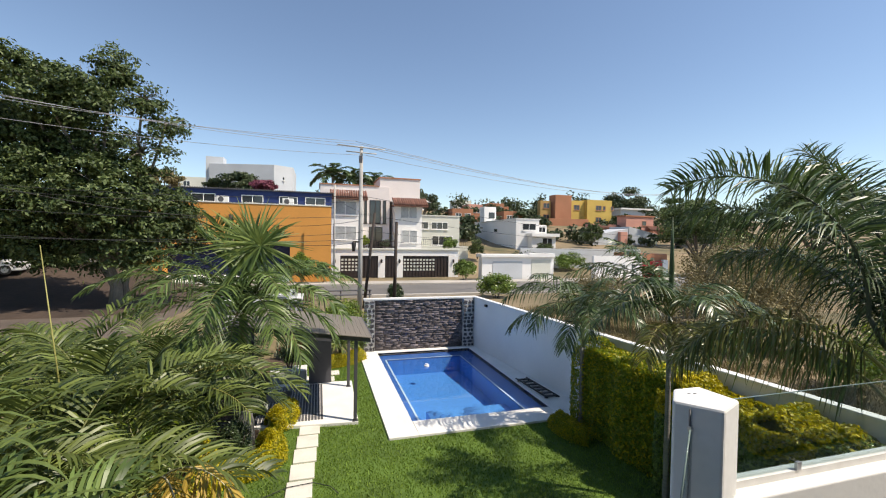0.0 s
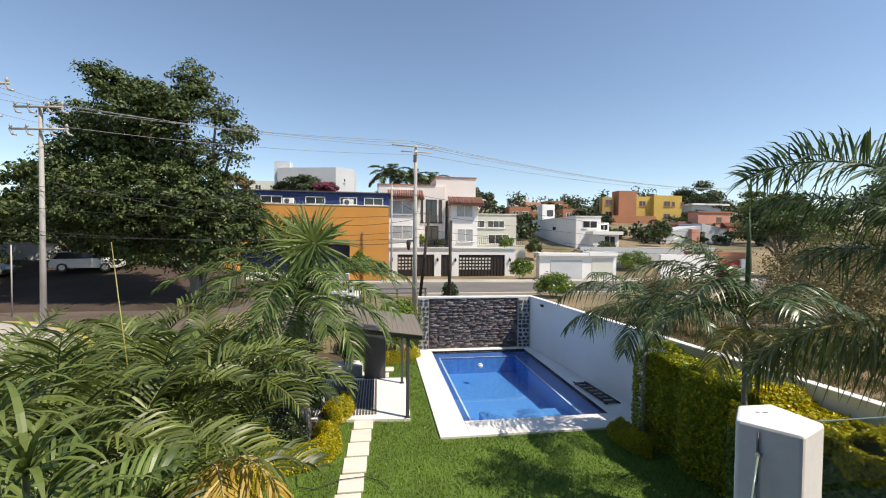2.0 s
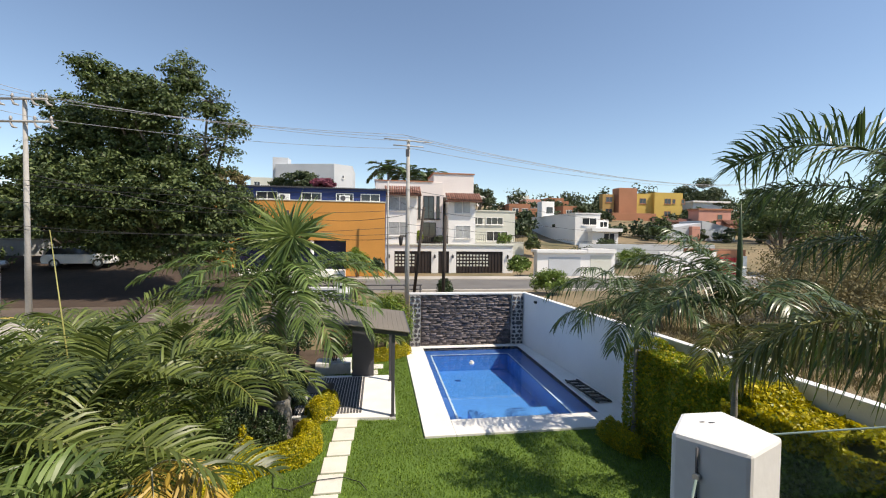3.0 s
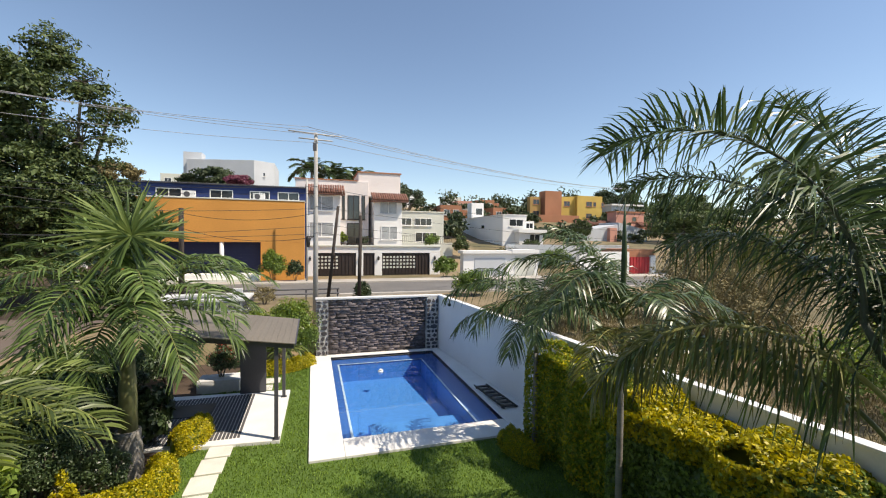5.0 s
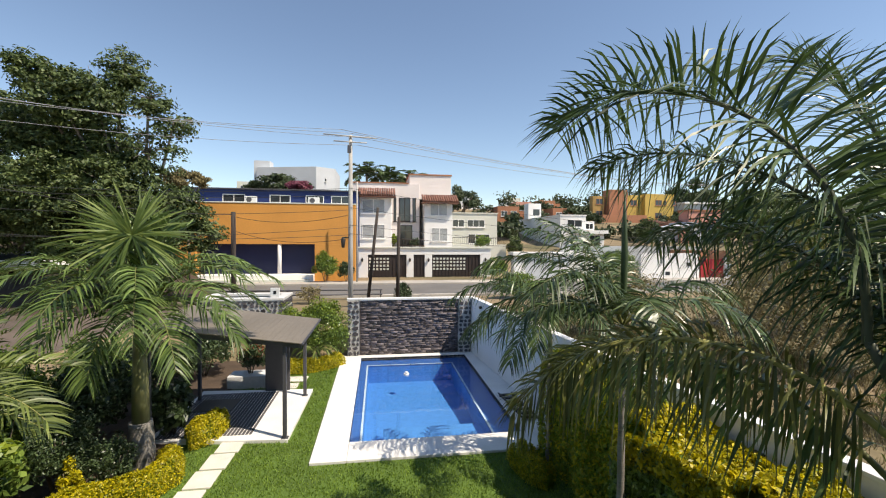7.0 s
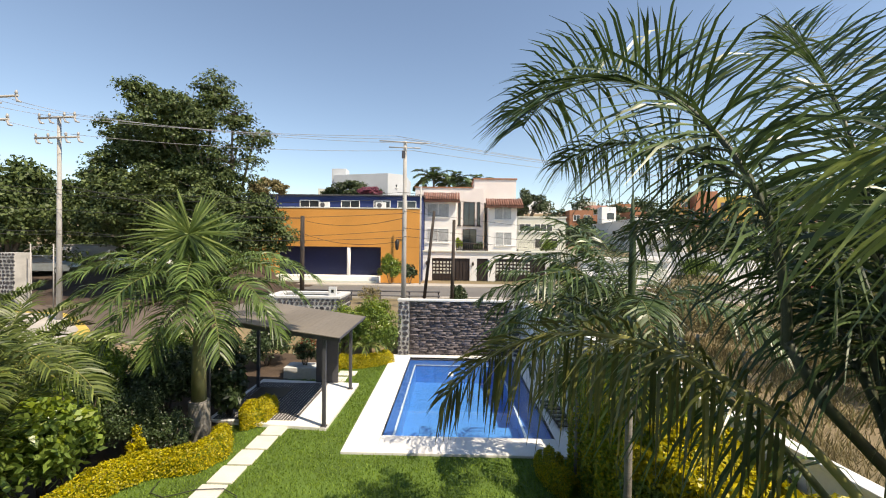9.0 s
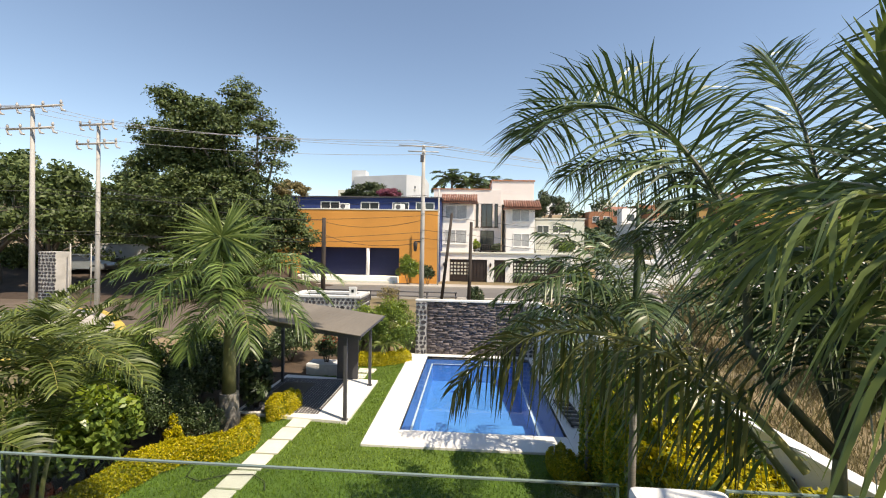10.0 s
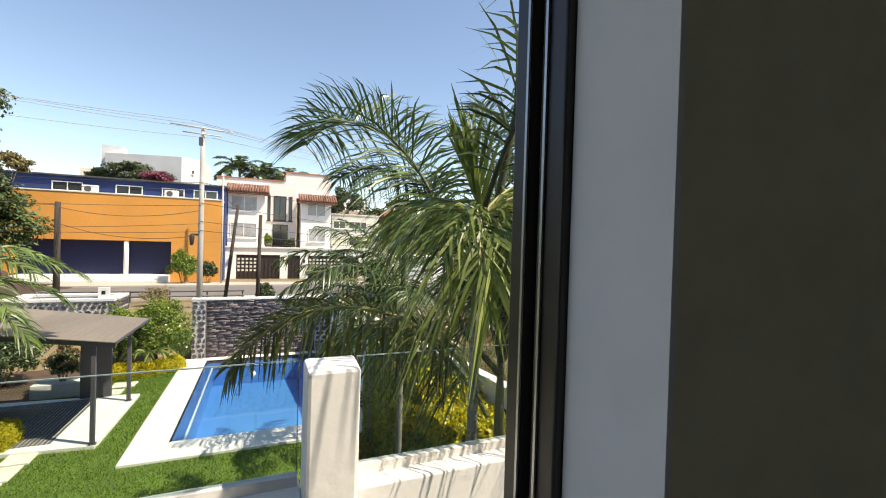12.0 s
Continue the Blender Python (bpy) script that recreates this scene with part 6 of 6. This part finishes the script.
box("coping", 7.0, 11.85, 48.5, 54.1, 12.05, 12.17, M["house_terracotta"], wh)
box("coping", 0.5, 7.0, 48.3, 54.1, 11.05, 11.15, M["house_terracotta"], wh)
box("garage_floor", 1.8, 15.5, 46.01, 46.98, 3.9, 3.98, M["pavement"], wh, "terrace floor behind the ledge")
tile_roof(wh, 1.6, 5.5, 46.2, 47.6, 9.5, 10.35)
tile_roof(wh, 8.3, 12.2, 46.2, 47.6, 8.95, 9.75)
window(wh, 2.0, 4.4, 7.7, 9.2, 47.0, "curtain", bars=1)
window(wh, 2.0, 4.4, 5.0, 6.5, 47.0, "curtain", bars=1)
window(wh, 9.2, 11.1, 7.5, 8.85, 47.0, "curtain", bars=1)
window(wh, 9.35, 11.15, 4.75, 6.2, 47.0, "curtain", bars=1)
window(wh, 5.95, 7.2, 6.9, 9.5, 48.4, "window", "gate_brown", bars=1)
window(wh, 5.35, 5.65, 6.9, 9.5, 48.4, "window", "gate_brown", bars=0)
window(wh, 7.45, 7.8, 6.9, 9.5, 48.4, "window", "gate_brown", bars=0)
window(wh, 5.9, 7.4, 4.2, 6.5, 48.4, "window", "gate_brown", bars=1)


def gate(x0, x1, lattice):
    g = thing("garage_gate", ((x0 + x1) / 2, 45.7, 1), "dark brown slatted garage gate", "gate")
    box("gate_panel", x0, x1, 45.74, 45.80, 1.05, 3.34, M["gate_brown"], g)
    for k in range(int((x1 - x0) / 0.36) + 1):
        box("stile", x0 + k * 0.36, x0 + k * 0.36 + 0.06, 45.68, 45.738, 1.05, 3.34, M["gate_brown"], g)
    if lattice:
        bm = bmesh.new()
        for k in range(int((x1 - x0 - 1.5) / 0.36)):
            for j in range(4):
                x = x0 + 0.10 + k * 0.36
                box_in(bm, x, x + 0.22, 45.725, 45.7385, 1.75 + j * 0.36, 1.95 + j * 0.36)
        part("lattice_opening", bm, M["house_cream"], g, "pale light openings of the lattice")["kind"] = "stuff"


rail = thing("balcony_railing", (6.8, 46.6, 4.0), "dark metal balcony railing on the white house terrace", "railing")
for z in (4.3, 4.9):
    tube("rail", [(5.15, 46.6, z), (8.55, 46.6, z)], [0.03, 0.03], M["gate_brown"], rail, "", 6)
for k in range(15):
    tube("baluster", [(5.2 + k * 0.235, 46.6, 3.99), (5.2 + k * 0.235, 46.6, 4.9)], [0.018, 0.018], M["gate_brown"], rail, "", 5)
for x in (2.1, 6.95, 8.9, 15.0):
    wl = thing("wall_lamp", (x, 45.5, 2.7), "small dark lantern on the white street wall", "wall lamp", "lanterns on the street wall")
    box("bracket", x - 0.05, x + 0.05, 45.50, 45.60, 2.95, 3.02, M["black_metal"], wl)
    tube("lantern", [(x, 45.46, 2.6), (x, 45.46, 2.66), (x, 45.46, 2.9), (x, 45.46, 2.98)], [0.04, 0.09, 0.11, 0.02], M["black_metal"], wl, "", 6)
shrub("balcony_plant", (7.6, 47.3, 4.6), (0.7, 0.4, 0.65), 1300, "leaf_dark", "dark green potted plant on the white house terrace", 0.2, 8)
shrub("shrub", (15.0, 47.0, 4.7), (1.1, 0.5, 0.9), 1800, "leaf", "leafy green plants along the terrace wall", 0.2, 10)
shrub("shrub", (14.8, 41.0, 2.2), (1.35, 0.6, 1.25), 4500, "leaf", "green bush before the cream house wall", 0.2, 12)
gate(2.68, 6.58, True)
gate(7.36, 8.48, False)
gate(9.3, 14.43, True)

cr = house("cream_house", (17, 60, 3), "cream flat-roofed house with dark windows")
blocks(cr, "house_cream", (13.2, 19.5, 57.0, 64.0, 2.0, 8.4), (13.2, 20.5, 56.0, 56.998, 2.0, 4.3))
box("coping", 13.1, 19.6, 56.9, 64.1, 8.4, 8.55, M["house_cream"], cr)
for k in range(28):
    tube("railing_bar", [(13.3 + k * 0.26, 55.98, 4.3), (13.3 + k * 0.26, 55.98, 5.2)], [0.02, 0.02], M["black_metal"], cr, "", 5)
tube("railing_top", [(13.2, 55.98, 5.2), (20.5, 55.98, 5.2)], [0.03, 0.03], M["black_metal"], cr, "dark terrace railing", 6)
window(cr, 13.4, 15.0, 6.6, 7.6, 57.0)
window(cr, 15.4, 17.8, 6.6, 7.6, 57.0, bars=2)
window(cr, 15.5, 18.5, 4.4, 5.7, 57.0, bars=2)

w2 = house("white_modern_house", (30, 64, 3), "white modern house with stacked terraces")
blocks(w2, "house_white", (30.5, 34.6, 61.6, 80.0, 2.5, 8.6), (34.6, 36.3, 62.2, 74.0, 2.5, 7.8), (32.6, 36.8, 60.2, 61.598, 2.5, 5.9))
blocks(w2, "house_white", (30.03, 32.41, 74.0, 76.2, 8.6, 11.42))
box("coping", 30.4, 34.7, 61.5, 80.1, 8.6, 8.75, M["house_white"], w2, "white roof edge")
box("terrace_slab", 32.3, 37.2, 59.7, 62.1, 5.9, 6.4, M["house_white"], w2)
window(w2, 31.6, 34.0, 6.9, 8.0, 61.6, bars=1)
window(w2, 34.8, 36.1, 6.6, 7.5, 62.2, bars=1)
window(w2, 34.4, 36.2, 4.4, 5.7, 60.2, bars=1)
box("side_window", 30.46, 30.498, 69.0, 70.2, 6.7, 7.2, M["window"], w2)
box("tower_window", 30.93, 32.11, 73.95, 73.998, 9.3, 10.4, M["window"], w2)

w3 = house("white_garage", (21, 43, 1), "white flat-roofed garage with grey doors")
blocks(w3, "house_white", (16.8, 25.2, 41.4, 42.4, 1.0, 3.55))
box("roof_slab", 16.6, 22.0, 41.1, 42.6, 3.45, 3.75, M["house_white"], w3, "", 0.02)
box("roof_slab", 22.05, 25.2, 41.1, 42.6, 3.45, 3.88, M["house_white"], w3, "", 0.02)
box("garage_door", 18.0, 21.4, 41.36, 41.398, 1.1, 3.0, M["house_grey"], w3, "light grey door")
box("garage_door", 22.5, 24.8, 41.36, 41.398, 1.1, 3.2, M["house_cream"], w3, "pale door")
gw = house("grey_boundary_wall", (33, 52, 1), "long light grey boundary wall")
box("wall", 26.5, 46.0, 52.0, 52.3, 1.0, 4.2, M["house_grey"], gw, "", 0.02)

rg = house("white_gate_wall", (36, 41, 1), "white street wall with a bright red gate")
blocks(rg, "house_white", (30.0, 36.6, 41.0, 41.35, 1.0, 3.65), (39.6, 40.3, 41.0, 41.35, 1.0, 3.2))
blocks(rg, "house_terracotta", (36.6, 40.5, 41.4, 46.0, 1.0, 3.9))
box("gate", 36.75, 39.5, 41.10, 41.2, 1.0, 3.05, M["gate_red"], rg, "bright red metal gate")
for k in range(7):
    box("gate_rib", 36.85 + k * 0.4, 36.91 + k * 0.4, 41.06, 41.098, 1.05, 3.0, M["gate_red"], rg)
for x, z in ((35.4, 2.5), (33.0, 1.6)):
    box("wall_vent", x - 0.25, x + 0.25, 40.96, 40.998, z - 0.18, z + 0.18, M["window"], rg)

# hillside houses
yh = house("yellow_house", (63, 98, 9), "mustard and terracotta stepped house on the hill")
blocks(yh, "house_yellow", (61.6, 65.8, 94.5, 97.0, 8.0, 15.6), (65.8, 73.2, 93.5, 97.0, 8.0, 15.9))
blocks(yh, "house_ochre", (53.4, 56.3, 95.0, 96.5, 8.0, 15.3))
blocks(yh, "house_terracotta", (57.0, 61.6, 94.0, 97.0, 8.0, 16.8), (54.6, 65.7, 92.6, 93.4, 8.0, 10.8))
for x0, z0, y in ((54.2, 13.4, 95.0), (62.6, 13.2, 94.5), (68.4, 13.2, 93.5), (68.4, 10.2, 93.5), (54.2, 10.6, 95.0)):
    window(yh, x0, x0 + 1.7, z0, z0 + 1.3, y, "window", "house_terracotta")
for x0 in (69.0, 71.4):
    window(yh, x0 + 1.5, x0 + 2.3, 13.3, 14.4, 93.5, "window", "house_terracotta", 0)

pk = house("salmon_house", (70, 82, 7), "salmon pink house with clay tile roof")
blocks(pk, "house_salmon", (66.5, 74.0, 80.0, 83.0, 6.0, 11.0), (58.4, 66.5, 82.0, 83.5, 6.0, 9.2), (74.0, 78.0, 81.0, 83.0, 5.0, 8.4))
box("roof_edge", 66.3, 74.2, 79.8, 83.2, 11.0, 11.3, M["house_terracotta"], pk)
tile_roof(pk, 60.0, 66.2, 80.4, 82.0, 8.3, 9.1)
tile_roof(pk, 72.0, 79.0, 78.6, 80.0, 8.0, 8.9)
window(pk, 70.8, 72.0, 9.0, 10.1, 80.0, "window", "house_terracotta", 0)
# side walls: shade is put into the grey, perspective into the sloping tops
g2 = house("shaded_side_house", (58, 72, 5), "house with shaded side walls, their shade put in as grey")
bm = bmesh.new()
for xs in ((50.3, 58.8, 6.4, 7.9), (59.0, 65.8, 8.3, 6.9)):
    vs = [bm.verts.new(p) for y in (70.0, 76.0) for p in ((xs[0], y, 3.0), (xs[1], y, 3.0), (xs[1], y, xs[3]), (xs[0], y, xs[2]))]
    bm.faces.new(vs[:4])
    bm.faces.new(vs[4:][::-1])
    for i in range(4):
        bm.faces.new((vs[i], vs[(i + 1) % 4], vs[4 + (i + 1) % 4], vs[4 + i]))
part("wall", bm, M["house_grey"], g2)
box("red_shed", 56.4, 58.0, 69.2, 69.998, 4.0, 7.2, M["house_salmon"], g2, "salmon porch", 0.02)
gr = house("grey_hill_house", (86, 98, 9), "low grey house on the hill")
blocks(gr, "house_grey", (78.0, 86.0, 96.0, 102.0, 8.0, 14.0))
box("roof_slab", 77.6, 88.0, 95.4, 102.4, 14.0, 14.4, M["house_white"], gr)

fw = house("white_block_house", (-9, 78, 6), "plain white block house on the rise")
bm = bmesh.new()
prism_in(bm, [(-16.7, 77.5), (-6.6, 75.0), (-3.7, 77.0), (-3.7, 86.0), (-16.7, 86.0)], 6.0, 17.0, 0.02)
part("wall", bm, M["house_grey"], fw)
box("roof_tank_room", -17.4, -14.8, 78.5, 81.0, 6.0, 18.3, M["house_grey"], fw)
window(fw, -5.6, -5.0, 14.6, 15.2, 75.9, bars=0)
for k, (x, y, w, h, mt) in enumerate(((29.5, 92, 5, 3.4, "house_terracotta"), (40.0, 122, 5, 3.2, "house_cream"), (49.5, 119, 5, 2.6, "house_terracotta"), (38.0, 105, 4, 2.8, "house_salmon"), (44, 96, 4, 2.6, "house_terracotta"), (22, 112, 6, 4, "house_white"), (-30, 110, 8, 6, "house_cream"), (90, 122, 8, 4.5, "house_white"))):
    hz = height(x, y)
    fh = house("hillside_house", (x, y, hz), "small flat-roofed " + {"house_terracotta": "terracotta", "house_cream": "cream", "house_grey": "grey", "house_salmon": "salmon", "house_white": "white"}[mt] + " house on the far hill")
    blocks(fh, mt, (x, x + w, y, y + 6, hz - 2, hz + h), (x + w * 0.6, x + w + 2, y + 1, y + 7, hz - 2, hz + h * 0.7))
    window(fh, x + 0.8, x + 2.2, hz + h - 2.2, hz + h - 1.0, y, bars=1)
    window(fh, x + w * 0.6, x + w * 0.6 + 1.4, hz + h - 2.2, hz + h - 1.0, y, bars=1)

# gatehouse wall of field stone beyond the shelter
gh = thing("entrance_wall", (-2.0, 21.0, 0), "hollow field stone gate pier with pale cement coping", "wall")
GX0, GX1, GY0, GY1 = -3.6, -0.25, 20.3, 22.2
for x0, x1, y0, y1 in ((GX0, GX1, GY0, GY0 + 0.3), (GX0, GX1, GY1 - 0.3, GY1), (GX0, GX0 + 0.3, GY0 + 0.301, GY1 - 0.301), (GX1 - 0.3, GX1, GY0 + 0.301, GY1 - 0.301)):
    box("wall_core", x0, x1, y0, y1, 0.5, 2.34, M["mortar"], gh, "pale mortar core")
    box("coping", x0 - 0.04, x1 + 0.04, y0 - 0.04, y1 + 0.04, 2.342 + 0.002 * (x1 - x0 > 1), 2.45 + 0.002 * (x1 - x0 > 1), M["white_worn"], gh, "pale cement coping", 0.01)


def field_stones(parent, length, z0, z1, put, seed):
    """Rough dark stones over a face: put(along, up, out) gives the place."""
    rnd = random.Random(seed)
    bm = bmesh.new()
    z = z0
    while z < z1 - 0.08:
        h = rnd.uniform(0.13, 0.24)
        x = 0.02
        while x < length - 0.1:
            w = rnd.uniform(0.13, 0.30)
            cx, cz, k, ph = x + w / 2, min(z + h / 2, z1 - h * 0.45), rnd.randint(5, 7), rnd.uniform(0, 6)
            ring = [(cx + w * 0.46 * rnd.uniform(0.75, 1.02) * math.cos(ph + 6.283 * q / k), cz + h * 0.46 * rnd.uniform(0.75, 1.02) * math.sin(ph + 6.283 * q / k)) for q in range(k)]
            f = [bm.verts.new(put(cx + (px - cx) * 0.86, cz + (pz - cz) * 0.86, rnd.uniform(0.025, 0.05))) for px, pz in ring]
            g = [bm.verts.new(put(px, pz, -0.01)) for px, pz in ring]
            bm.faces.new(f)
            for q in range(k):
                bm.faces.new((f[q], f[(q + 1) % k], g[(q + 1) % k], g[q]))
            x += w
        z += h
    part("stone_facing", bm, M["laja"], parent, "dark field stones in pale joints")["kind"] = "stuff"


field_stones(gh, GX1 - GX0, 0.55, 2.33, lambda a, u, o: (GX0 + a, GY0 - o, u), 9)
field_stones(gh, GY1 - GY0, 0.55, 2.33, lambda a, u, o: (GX1 + o, GY0 + a, u), 10)
mb = thing("meter_box", (-0.6, 20.45, 2.455), "small white meter box on the stone gate pier", "meter box")
box("box_body", -0.78, -0.42, 20.4, 20.52, 2.455, 2.86, M["plastic_white"], mb, "", 0.012)
box("box_window", -0.66, -0.54, 20.392, 20.399, 2.6, 2.74, M["window"], mb, "small dark dial window")
rl = thing("road_barrier", (-1, 29.5, 1), "low metal road barrier", "barrier")
for z in (1.35, 1.65):
    tube("rail", [(-6, 29.6, z), (4, 29.6, z)], [0.05, 0.05], M["dark_grey"], rl)
for k in range(6):
    box("post", -5.9 + k * 1.95, -5.82 + k * 1.95, 29.62, 29.7, 1.0, 1.7, M["dark_grey"], rl)


# ---- poles and cables ----
def utility_pole(x, y, z0, z1, arms, label, r=0.12, mat="concrete_pole", ins=True):
    ob = thing("utility_pole", (x, y, z0), label, "utility pole", "concrete utility poles")
    tube("shaft", [(x, y, z0), (x, y, (z0 + z1) / 2), (x, y, z1)], [r, r * 0.82, r * 0.62], M[mat], ob, "", 12)
    for za, half, yaw in arms:
        c, s = math.cos(radians(yaw)), math.sin(radians(yaw))
        bm = bmesh.new()
        tube_in(bm, [(x - half * c, y - half * s - 0.12, za), (x + half * c, y + half * s - 0.12, za)], [0.05 if ins else 0.028] * 2, 4)
        part("crossarm", bm, M["concrete_pole"] if mat == "concrete_pole" else M["wood_pole"], ob)
        if ins:
            for f in (-0.95, -0.4, 0.4, 0.95):
                px, py = x + half * c * f, y + half * s * f - 0.12
                tube("insulator", [(px, py, za + 0.04), (px, py, za + 0.12), (px, py, za + 0.22)], [0.03, 0.06, 0.03], M["ceramic"], ob, "", 8)
                tube("insulator", [(px, py - 0.02, za - 0.05), (px + 0.10, py - 0.05, za - 0.22), (px + 0.26, py - 0.05, za - 0.26)], [0.035, 0.05, 0.03], M["ceramic"], ob, "", 8)
    return ob


utility_pole(-13.95, 18.0, 1.0, 10.6, ((10.45, 1.75, -8), (9.55, 1.3, -8)), "tall grey concrete utility pole with crossarms")
utility_pole(-13.10, 20.3, 1.0, 10.45, ((10.35, 1.0, -8), (9.45, 1.2, -8)), "tall grey concrete utility pole with crossarms")
up = utility_pole(2.47, 21.7, 0.9, 9.75, ((9.68, 1.2, 12), (9.42, 0.75, 8)), "slim grey concrete utility pole with crossarms", 0.13, ins=False)
box("switch_box", 2.34, 2.50, 21.48, 21.56, 8.9, 9.25, M["dark_grey"], up)
box("lamp_bracket", 2.12, 2.40, 21.60, 21.66, 5.0, 5.06, M["black_metal"], up)
lant = bmesh.new()
tube_in(lant, [(2.14, 21.63, 4.55), (2.14, 21.63, 4.6), (2.14, 21.63, 4.95), (2.14, 21.63, 5.06)], [0.05, 0.08, 0.12, 0.03], 6)
part("lantern", lant, M["black_metal"], up, "black street lantern")
for x, y, z0, z1, dx, r, lab in ((3.11, 26.0, 0.95, 6.75, 0.6, 0.10, "leaning dark wooden pole"), (4.78, 25.0, 0.95, 6.2, 0.08, 0.11, "short dark wooden pole"), (-4.34, 27.0, 0.95, 6.45, 0.0, 0.15, "short dark wooden pole with a box"), (1.85, 40.0, 1.1, 10.0, 0.0, 0.09, "slim grey pole by the orange building")):
    wp = thing("wooden_pole", (x, y, z0), lab, "utility pole")
    tube("shaft", [(x, y, z0), (x + dx, y, z1)], [r, r * 0.8], M["concrete_pole"] if r < 0.1 else M["wood_pole"], wp, "", 9)
for x, y in ((-18.2, 24.0), (-17.4, 24.5)):
    gp = thing("gate_post", (x, y, 1), "slim grey steel gate post at the side street", "post", "gate posts")
    tube("post", [(x, y, 1.0), (x, y, 4.6)], [0.035, 0.03], M["concrete_pole"], gp, "", 8)


def cable(a, b, sag, r=0.012, mat="wire"):
    pts = []
    for i in range(17):
        f = i / 16
        p = Vector(a).lerp(Vector(b), f)
        pts.append((p.x, p.y, p.z - 4 * sag * f * (1 - f)))
    ob = thing("cable", a, "thin overhead power cable between the poles", "cable", "overhead cables")
    tube("wire", pts, [r] * 17, M[mat], ob, "", 5)


B, P2, FAR = (-13.1, 20.3), (2.47, 21.7), (50, 50)
for za, zb, off in ((10.55, 9.85, 0.0), (10.5, 9.85, 0.9), (10.5, 9.8, -0.9), (9.6, 9.45, 0.7)):
    cable((B[0] + off, B[1] - 0.1, za), (P2[0] + off * 0.4, P2[1] + off * 0.9, zb), 0.25, 0.010, "grey_wire")
    cable((P2[0] + off * 0.4, P2[1] + off * 0.9, zb), (FAR[0] + off, FAR[1], 12.4), 1.0, 0.012, "grey_wire")
    cable((-14.0 + off, 18.0, za), (-42, 8 + off, za - 0.4), 0.6, 0.012, "grey_wire")
    cable((-14.0 + off, 18.0, za), (B[0] + off, B[1] - 0.1, za), 0.05, 0.010, "grey_wire")
for za, zb in ((7.1, 7.3), (6.9, 7.0), (5.25, 5.15), (5.1, 5.5), (6.2, 6.3)):
    cable((B[0], B[1] - 0.15, za), (P2[0], P2[1] - 0.12, zb), 0.28, 0.010)
    cable((-14.0, 17.85, za), (B[0], B[1] - 0.15, za), 0.04, 0.010)
    cable((-14.0, 17.85, za), (-40, 6, za + 0.3), 0.6, 0.010)
for zb, zf in ((7.3, 6.0), (5.2, 4.9), (6.4, 5.5), (5.6, 5.2)):
    cable((P2[0], P2[1] - 0.12, zb), (46, 36.5, zf), 0.9, 0.010)
cable((-4.34, 27.0, 6.2), (2.47, 21.8, 6.1), 0.35, 0.012)
cable((-4.34, 27.0, 5.4), (2.47, 21.8, 5.0), 0.4, 0.012)
cable((-4.34, 27.0, 6.3), (-13.1, 20.4, 7.4), 0.4, 0.016)
cable((1.85, 40, 9.0), (3.7, 26.0, 6.6), 0.3, 0.012)
